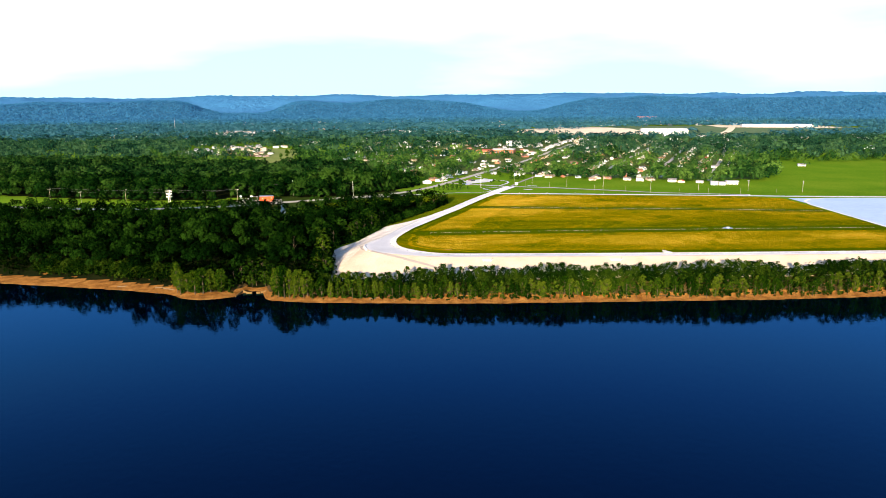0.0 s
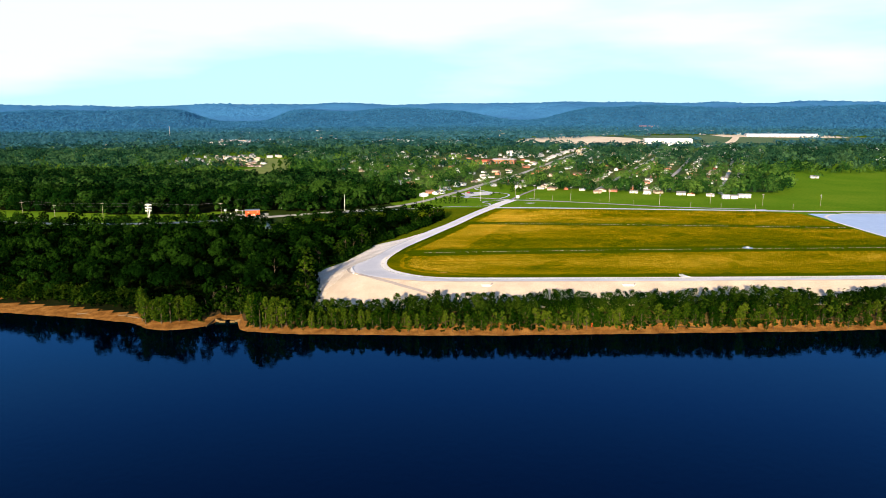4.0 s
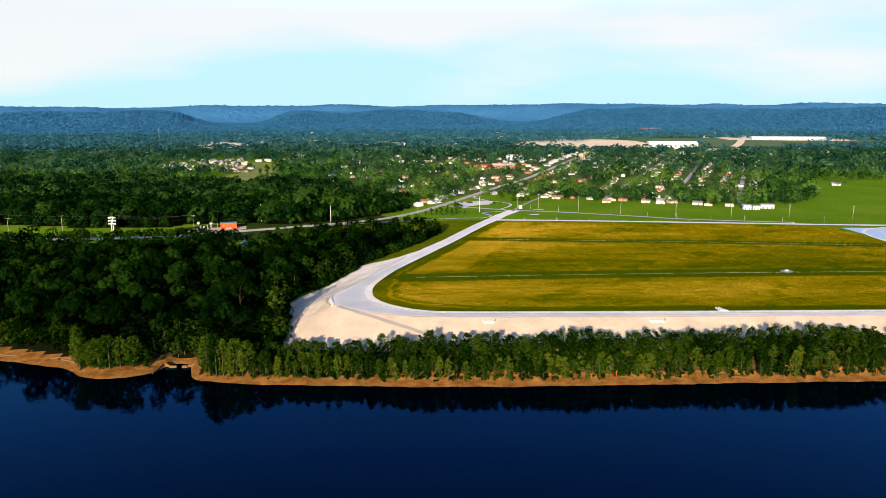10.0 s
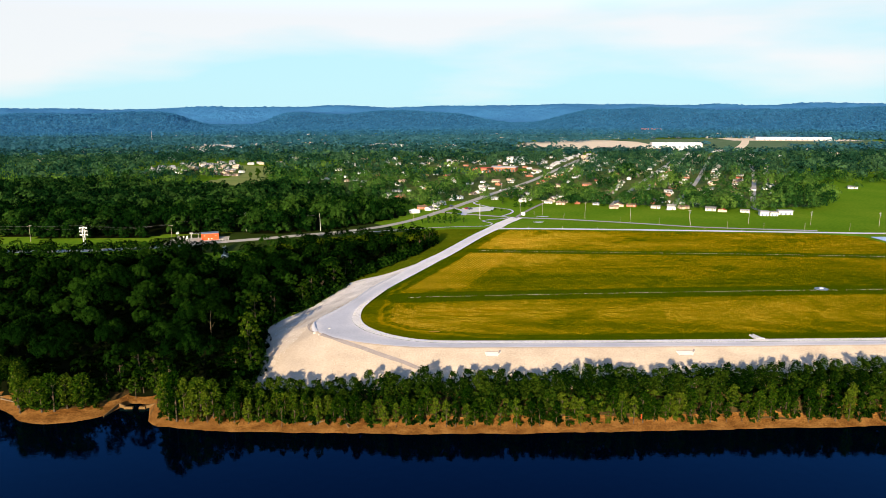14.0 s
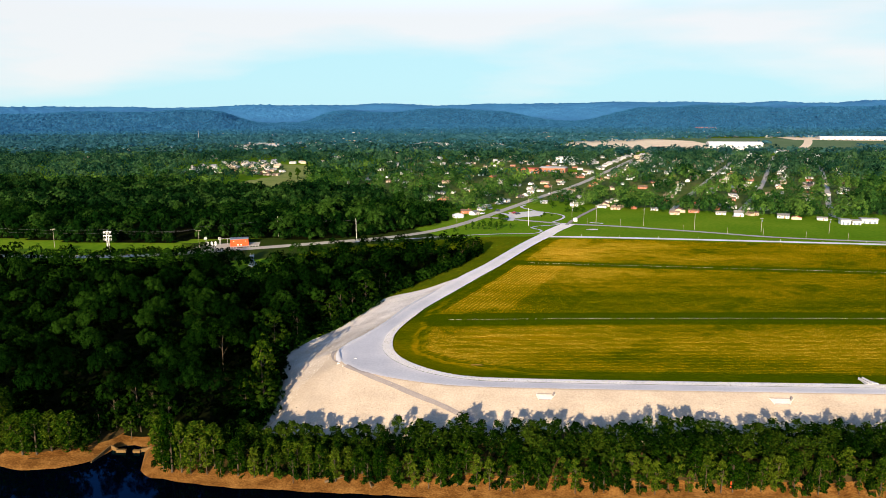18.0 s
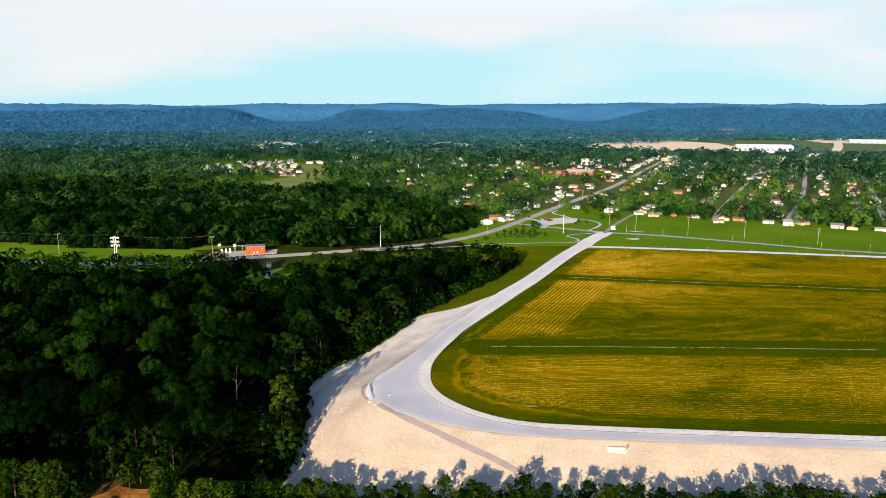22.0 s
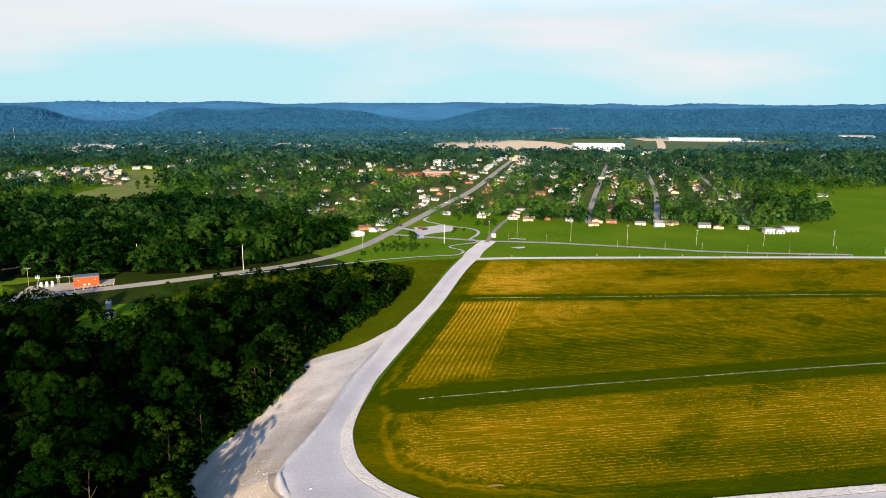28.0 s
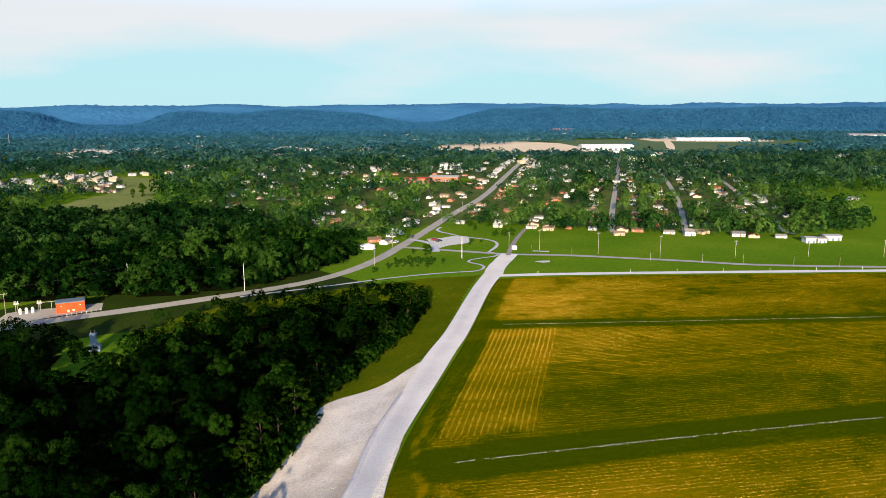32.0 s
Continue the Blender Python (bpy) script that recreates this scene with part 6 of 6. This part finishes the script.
P_TALL = utility_pole(11.5, (10.9,), "tall wooden utility pole with one crossarm")
P_MID = utility_pole(9.0, (8.4,), "wooden utility pole with a crossarm and transformer", transformer=True)
P_POST = utility_pole(4.4, (), "short wooden post beside the lane", thick=0.075)
P_SLIM = utility_pole(12.5, (), "tall slim pale pole beside the road", POLEWHITE, 0.13)
P_WHITE = utility_pole(11.6, (), "tall pale smooth pole on the lawn", POLEWHITE, 0.19)
for proto, spots in ((P_SLIM, [(-71, 566), (-120, 573)]), (P_TALL, [(-155, 538.5), (79, 631), (107, 616), (135, 601), (-240, 540), (-270, 532), (-300, 545)]), (P_MID, [(173, 594), (211, 589), (249, 582), (290, 575), (0, 652), (-13, 605), (64, 640), (40, 733), (62, 775)]),
                     (P_POST, [(92, 615), (126, 593), (150, 585), (169, 580), (189, 569), (210, 564), (234, 560), (260, 556), (72, 623)]), (P_WHITE, [(33, 616)])):
    for i, (x, y) in enumerate(spots):
        m_ = at_ground(x, y, 20 + 5 * i)
        (proto if i == 0 else copy_thing(proto, m_)).matrix_basis = m_

tower = tagged(new("power_pole"), "pale steel double pole with three tiers of crossarms", "pole")
for x in (-0.55, 0.55):
    part("shaft", Solid().tube((x, 0, -0.5), (x * 0.8, 0, 12.2), 0.24, 0.16, 8).mesh("shaft", POLEWHITE), tower)
for z in (11.6, 9.6, 7.6):
    cr = part("crossarm", Solid().box(-2.2, 2.2, -0.12, 0.12, z - 0.14, z + 0.14).mesh("crossarm", POLEWHITE), tower)
    for x in (-2.0, -1.2, 1.2, 2.0):
        part("insulator", Solid().tube((x, 0, z - 0.9), (x, 0, z - 0.14), 0.16, 0.16, 7).mesh("insulator", CERAMIC), cr)
tower.matrix_basis = at_ground(-204, 532, 8)


def cable(name, points, sag, radius=0.013):
    s = Solid()
    for a, b2 in zip(points, points[1:]):
        a, b2 = Vector(a), Vector(b2)
        last = a
        for k in range(1, 9):
            u_ = k / 8
            p_ = a.lerp(b2, u_) - Vector((0, 0, 4 * sag * u_ * (1 - u_)))
            s.tube(last, p_, radius, radius, 4)
            last = p_
    return tagged(new(name, s.mesh(name, WIRE)), "thin sagging overhead power line", "cable")


for dx, z in ((-1.8, 10.6), (1.8, 10.6), (1.8, 8.6)):
    cable("power_line", [(-300 + dx, 545, z), (-204 + dx, 532, z), (-157, 540 + dx * 0.4, 9.5)], 1.4)
cable("power_line", [(-157, 540, 11.0), (-120, 573, 10.9), (-71, 566, 10.9)], 1.0)

# ---- substation ----
red = tagged(new("switch_house"), "orange-red clad switch house with a flat grey roof", "shed")
part("wall", Solid().box(-5, 5, -2.8, 2.8, -0.3, 3.9).mesh("wall", RED_SHED), red)
part("roof", Solid().box(-5.25, 5.25, -3.05, 3.05, 3.9, 4.15).box(-5.1, 5.1, -2.9, 2.9, 4.15, 4.25).mesh("roof", GREYPAINT), red)
for x in (-0.9, 0.9):
    part("vent", Solid().box(x - 0.35, x + 0.35, -2.9, -2.8, 0.4, 1.1).mesh("vent", PAINT_WHITE), red, "pale vent plate")
for x in (-3.2, 3.4):
    part("lamp", Solid().box(x - 0.2, x + 0.2, -3.0, -2.8, 2.6, 2.9).mesh("lamp", PAINT_WHITE), red)
red.matrix_basis = at_ground(-135.8, 549.5, 18)
for x, y in ((-153.4, 547), (-151.4, 547.7), (-149.4, 548.3)):
    tk = tagged(new("gas_bottle"), "upright white tank in the substation yard", "tank", "white tanks in the yard")
    part("body", Solid().tube((0, 0, 0.3), (0, 0, 2.1), 0.55, 0.55, 12).tube((0, 0, 2.1), (0, 0, 2.5), 0.55, 0.2, 12).mesh("body", PAINT_WHITE), tk)
    part("foot", Solid().box(-0.5, 0.5, -0.5, 0.5, -0.1, 0.3).mesh("foot", CONCRETE), tk)
    tk.matrix_basis = at_ground(x, y, 10)


def frame_post(x, y, tall):
    g = tagged(new("switchgear_post"), "grey steel switchgear post with insulators", "switchgear", "switchgear in the yard")
    part("leg", Solid().tube((-0.4, 0, -0.2), (-0.25, 0, tall), 0.1, 0.08).mesh("leg", STEEL), g)
    part("leg", Solid().tube((0.4, 0, -0.2), (0.25, 0, tall), 0.1, 0.08).mesh("leg", STEEL), g)
    part("beam", Solid().box(-0.9, 0.9, -0.3, 0.3, tall, tall + 0.5).mesh("beam", STEEL), g)
    for k in (-0.6, 0, 0.6):
        part("insulator", Solid().tube((k, 0, tall + 0.5), (k, 0, tall + 1.4), 0.16, 0.1).mesh("insulator", CERAMIC), g)
    g.matrix_basis = at_ground(x, y, 18)
    return g


frame_post(-155.2, 548.5, 3.6)
frame_post(-147.6, 550.5, 3.0)
bus = tagged(new("bus_bar"), "grey steel bus bar on slim posts", "switchgear")
part("bar", Solid().tube((-4.5, 0, 3.4), (4.5, 0, 3.4), 0.08).mesh("bar", STEEL), bus)
for x in (-4, 0, 4):
    part("post", Solid().tube((x, 0, -0.2), (x, 0, 3.4), 0.1).mesh("post", STEEL), bus)
bus.matrix_basis = at_ground(-143.5, 551.3, 18)
for i in range(10):
    u_ = i / 9
    fp = tagged(new("bollard"), "short white marker post by the road", "post", "marker posts by the road")
    part("stake", Solid().tube((0, 0, -0.2), (0, 0, 0.9), 0.07).mesh("stake", PAINT_WHITE), fp)
    part("cap", Solid().tube((0, 0, 0.9), (0, 0, 1.0), 0.09).mesh("cap", PAINT_WHITE), fp)
    fp.matrix_basis = at_ground(-138 + 14 * u_, 540.5 + 6.5 * u_)
for i in range(9):
    fp = tagged(new("marker_post"), "slim white marker post by the gravel road", "post", "marker posts along the north road")
    part("stake", Solid().tube((0, 0, -0.2), (0, 0, 1.1), 0.08).mesh("stake", PAINT_WHITE), fp)
    part("cap", Solid().tube((0, 0, 1.1), (0, 0, 1.2), 0.1).mesh("cap", PAINT_WHITE), fp)
    x = 62 + 22 * i
    fp.matrix_basis = at_ground(x, float(np.interp(x, [40, 79, 234, 262], [573, 571, 550, 545])) + 3.6)

# ---- pump tower in the clearing ----
TOWERPAINT = speckled("tower_paint", [(0.3, (0.20, 0.26, 0.33)), (0.7, (0.30, 0.37, 0.44))], 0.6, 0.6, 5)
pt = tagged(new("pump_tower"), "pale blue-grey concrete pump tower with aerials", "tower")
part("base", Solid().box(-2.6, 2.6, -2.2, 2.2, -0.5, 2.4, 0.15).mesh("base", TOWERPAINT), pt)
part("step", Solid().box(-1.1, 1.9, -1.5, 1.5, 2.4, 3.2).mesh("step", TOWERPAINT), pt)
part("shaft", Solid().box(-1.4, 0.9, -1.3, 1.3, 2.4, 6.4, 0.08).mesh("shaft", TOWERPAINT), pt)
part("cabin", Solid().box(-1.5, 1.0, -1.4, 1.4, 6.4, 7.9).mesh("cabin", TOWERPAINT), pt)
part("roof", Solid().box(-1.7, 1.2, -1.6, 1.6, 7.9, 8.1).mesh("roof", TOWERPAINT), pt)
for x in (-1.2, 0.7):
    part("aerial", Solid().tube((x, 0, 8.1), (x, 0, 9.9), 0.06).mesh("aerial", STEEL), pt)
pt.matrix_basis = at_ground(-113.5, 504, 6) @ Matrix.Diagonal((0.72, 0.72, 0.72, 1))

# ---- concrete works on the bank and the slope ----
OLD_CONCRETE = speckled("old_concrete", [(0.3, (0.08, 0.045, 0.016)), (0.7, (0.19, 0.115, 0.045))], 0.4, 0.95, 3, 0.3)
inlet = tagged(new("culvert_inlet"), "weathered brown concrete culvert with wing walls at the river", "culvert")


def wall_run(p, q, z0, z1, thick=0.3):
    """A wall from p to q whose top slopes from z0 to z1."""
    dx, dy = q[0] - p[0], q[1] - p[1]
    d = math.hypot(dx, dy)
    nx, ny = -dy / d * thick / 2, dx / d * thick / 2
    c = [(p[0] + nx, p[1] + ny), (p[0] - nx, p[1] - ny), (q[0] - nx, q[1] - ny), (q[0] + nx, q[1] + ny)]
    top = (z0, z0, z1, z1)
    return Solid().add([(x, y, -13.2) for x, y in c] + [(x, y, z) for (x, y), z in zip(c, top)], [(3, 2, 1, 0), (0, 1, 5, 4), (1, 2, 6, 5), (2, 3, 7, 6), (3, 0, 4, 7), (4, 5, 6, 7)])


part("wing_wall", wall_run((-94.4, 314.4), (-93.0, 321.8), -11.6, -10.7).mesh("wing_wall", OLD_CONCRETE), inlet)
part("wing_wall", wall_run((-81.0, 315.2), (-81.7, 321.6), -11.5, -10.7).mesh("wing_wall", OLD_CONCRETE), inlet)
part("headwall", wall_run((-92.9, 321.7), (-90.7, 320.7), -10.7, -11.2, 0.35).mesh("headwall", OLD_CONCRETE), inlet)
part("headwall", wall_run((-81.8, 321.5), (-84.6, 320.7), -10.7, -11.2, 0.35).mesh("headwall", OLD_CONCRETE), inlet)
part("sill", Solid().box(-90.9, -88.2, 320.0, 320.9, -12.6, -11.3, 0.04).mesh("sill", OLD_CONCRETE), inlet)
part("sill", Solid().box(-86.4, -84.4, 320.0, 320.9, -12.6, -11.25, 0.04).mesh("sill", OLD_CONCRETE), inlet)

for i, (x, y, w_) in enumerate(((21.3, 332.6, 2.5), (82.5, 332.4, 3.0))):
    o = tagged(new("drain_outlet"), "white concrete drain outlet trough on the rubble slope", "outlet", "drain outlets on the slope")
    tilt = 0.37
    floor_ = [(-w_ * 0.8, -1.1), (w_ * 0.45, -1.1), (w_, 0.9), (-w_, 0.9)]
    part("trough", Solid().add([(a, c, c * tilt - 0.25) for a, c in floor_] + [(a, c, c * tilt + 0.06) for a, c in floor_], [(3, 2, 1, 0), (0, 1, 5, 4), (1, 2, 6, 5), (2, 3, 7, 6), (3, 0, 4, 7), (4, 5, 6, 7)]).mesh("trough", CONCRETE), o)
    for (a0, c0), (a1, c1), nm in ((floor_[3], floor_[2], "kerb"), (floor_[1], floor_[2], "cheek"), (floor_[0], floor_[1], "kerb"), (floor_[3], floor_[0], "cheek")):
        part(nm, Solid().tube((a0, c0, c0 * tilt + 0.1), (a1, c1, c1 * tilt + 0.1), 0.13, 0.13, 6).mesh(nm, TRACK if nm == "kerb" else CONCRETE), o)
    part("pipe", Solid().tube((w_ - 0.2, 1.4, 0.7), (w_ * 0.72, 0.1, 0.3), 0.26, 0.26, 10).mesh("pipe", TRACK), o)
    o.matrix_basis = at_ground(x, y, 0, 0.12)
fl = tagged(new("flume"), "tapering pale concrete flume at the field edge", "flume")
part("floor", Solid().add([(-0.5, 3, -0.1), (0.5, 3, -0.1), (2.2, -1.2, -0.1), (-1.6, -1.2, -0.1), (-0.5, 3, 0.25), (0.5, 3, 0.25), (2.2, -1.2, 0.3), (-1.6, -1.2, 0.3)], [(3, 2, 1, 0), (0, 1, 5, 4), (1, 2, 6, 5), (2, 3, 7, 6), (3, 0, 4, 7), (4, 5, 6, 7)]).mesh("floor", WORN), fl)
part("cheek", Solid().box(-0.75, -0.5, -1.0, 3, -0.1, 0.6).mesh("cheek", WORN), fl)
part("cheek", Solid().box(0.5, 0.75, -1.0, 3, -0.1, 0.6).mesh("cheek", WORN), fl)
fl.matrix_basis = at_ground(109.5, 343.5, 12, 0.1)
ib_ = tagged(new("drain_basin"), "round grey concrete drain basin in the field", "basin")
part("apron", Solid().tube((0, 0, -0.2), (0, 0, 0.25), 3.0, 2.6, 16).mesh("apron", GREYPAINT), ib_)
part("grate", Solid().tube((0, 0, 0.25), (0, 0, 0.7), 1.0, 0.9, 12).mesh("grate", STEEL), ib_)
ib_.matrix_basis = at_ground(165, 408.6)
wbx = tagged(new("white_cabinet"), "white equipment cabinet beside the lane", "cabinet")
part("body", Solid().box(-1.2, 1.2, -0.8, 0.8, 0.1, 2.2, 0.05).mesh("body", PAINT_WHITE), wbx)
part("plinth", Solid().box(-1.4, 1.4, -1.0, 1.0, -0.2, 0.1).mesh("plinth", CONCRETE), wbx)
wbx.matrix_basis = at_ground(65.5, 634, 10)
sg = tagged(new("channel_marker"), "small red river marker board on a post", "sign")
part("board", Solid().box(-0.7, 0.7, -0.05, 0.05, 1.0, 2.6).mesh("board", RED_SHED), sg)
part("post", Solid().tube((0, 0.08, -0.3), (0, 0.08, 2.7), 0.07).mesh("post", POLEWOOD), sg)
sg.matrix_basis = at_ground(62, 306.5)
for i, (x, y, l_, tn) in enumerate(((-128, 324.5, 7, -25), (-133, 327, 5, 10), (-22, 306.5, 5, -70), (-30, 307.5, 6, 30), (-152, 331, 6, 15))):
    lg = tagged(new("driftwood_log"), "bleached bare driftwood log on the sandy bank", "log", "driftwood on the bank")
    part("stem", Solid().tube((-l_ / 2, 0, 0.25), (l_ / 2, 0, 0.3), 0.28, 0.14, 7).mesh("stem", BLEACHED), lg)
    part("branch", Solid().tube((0, 0, 0.3), (l_ * 0.2, 0.9, 0.9), 0.1, 0.04, 5).mesh("branch", BLEACHED), lg)
    lg.matrix_basis = at_ground(x, y, tn)
for i, (x, y, s_, tn) in enumerate(((-46, 326.5, 0.8, 10), (-44, 325.8, 0.6, 50), (-38.6, 353.5, 0.4, 20), (-36.8, 351.6, 0.34, 70), (-34, 357, 0.35, 30), (-51, 376, 0.35, 5))):
    bl = tagged(new("stone_block"), "loose pale concrete block lying on the rubble", "block", "concrete blocks on the rubble")
    bl.matrix_basis = at_ground(x, y, tn, 0.1)
    part("block", Solid().box(-s_, s_, -s_ * 0.6, s_ * 0.6, -0.2, s_ * 0.6, 0.08).mesh("block", CONCRETE), bl)

mast = tagged(new("radio_mast"), "tall thin pale radio mast above the trees", "mast")
part("pole", Solid().tube((0, 0, -1), (0, 0, 27), 0.4, 0.25, 6).mesh("pole", STEEL), mast)
part("antenna", Solid().tube((0, 0, 27), (0, 0, 31), 0.2, 0.1, 6).mesh("antenna", STEEL), mast)
mast.matrix_basis = at_ground(-675, 1837)

# ---- cars ----
def car(paint, label):
    c = tagged(new("car"), label, "car", "parked cars")
    s = Solid().box(-2.1, 2.1, -0.88, 0.88, 0.35, 0.9, 0.06)
    part("body", s.mesh("body", paint), c)
    part("cabin", Solid().box(-1.3, 0.9, -0.8, 0.8, 0.9, 1.45, 0.22).mesh("cabin", GLASS), c)
    part("roof", Solid().box(-1.05, 0.65, -0.6, 0.6, 1.44, 1.5, 0.04).mesh("roof", paint), c)
    for x in (-1.35, 1.35):
        for y in (-0.86, 0.86):
            part("wheel", Solid().tube((x, y - 0.1, 0.33), (x, y + 0.1, 0.33), 0.33, 0.33, 10).mesh("wheel", RUBBER), c)
    return c


CARS = [car(CARPAINT[0], "red car parked on the pale lot"), car(CARPAINT[1], "white car parked near the houses"), car(CARPAINT[2], "dark car parked near the houses"), car(CARPAINT[3], "silver car parked beside the road")]
for i, (x, y, tn) in enumerate(((26, 668, 40), (3, 664, 60), (28, 664, 40), (9, 690, 65), (160, 733, 64), (186, 745, 66), (14, 680, 66), (62, 788, 66), (205, 829, 66), (261, 846, 66), (176, 700, -20), (228, 843, 66), (280, 762, 66), (262, 694, 66))):
    m_ = at_ground(x, y, tn, 0.22)
    (CARS[i] if i < 4 else copy_thing(CARS[i % 4], m_)).matrix_basis = m_
for i, ln in enumerate(STREETS[1:]):
    tagged(new("street", ribbon("street", ln, 4.2, ASPHALT, 0.14, 8)), "grey town street between houses and trees", "road", kind="structure")
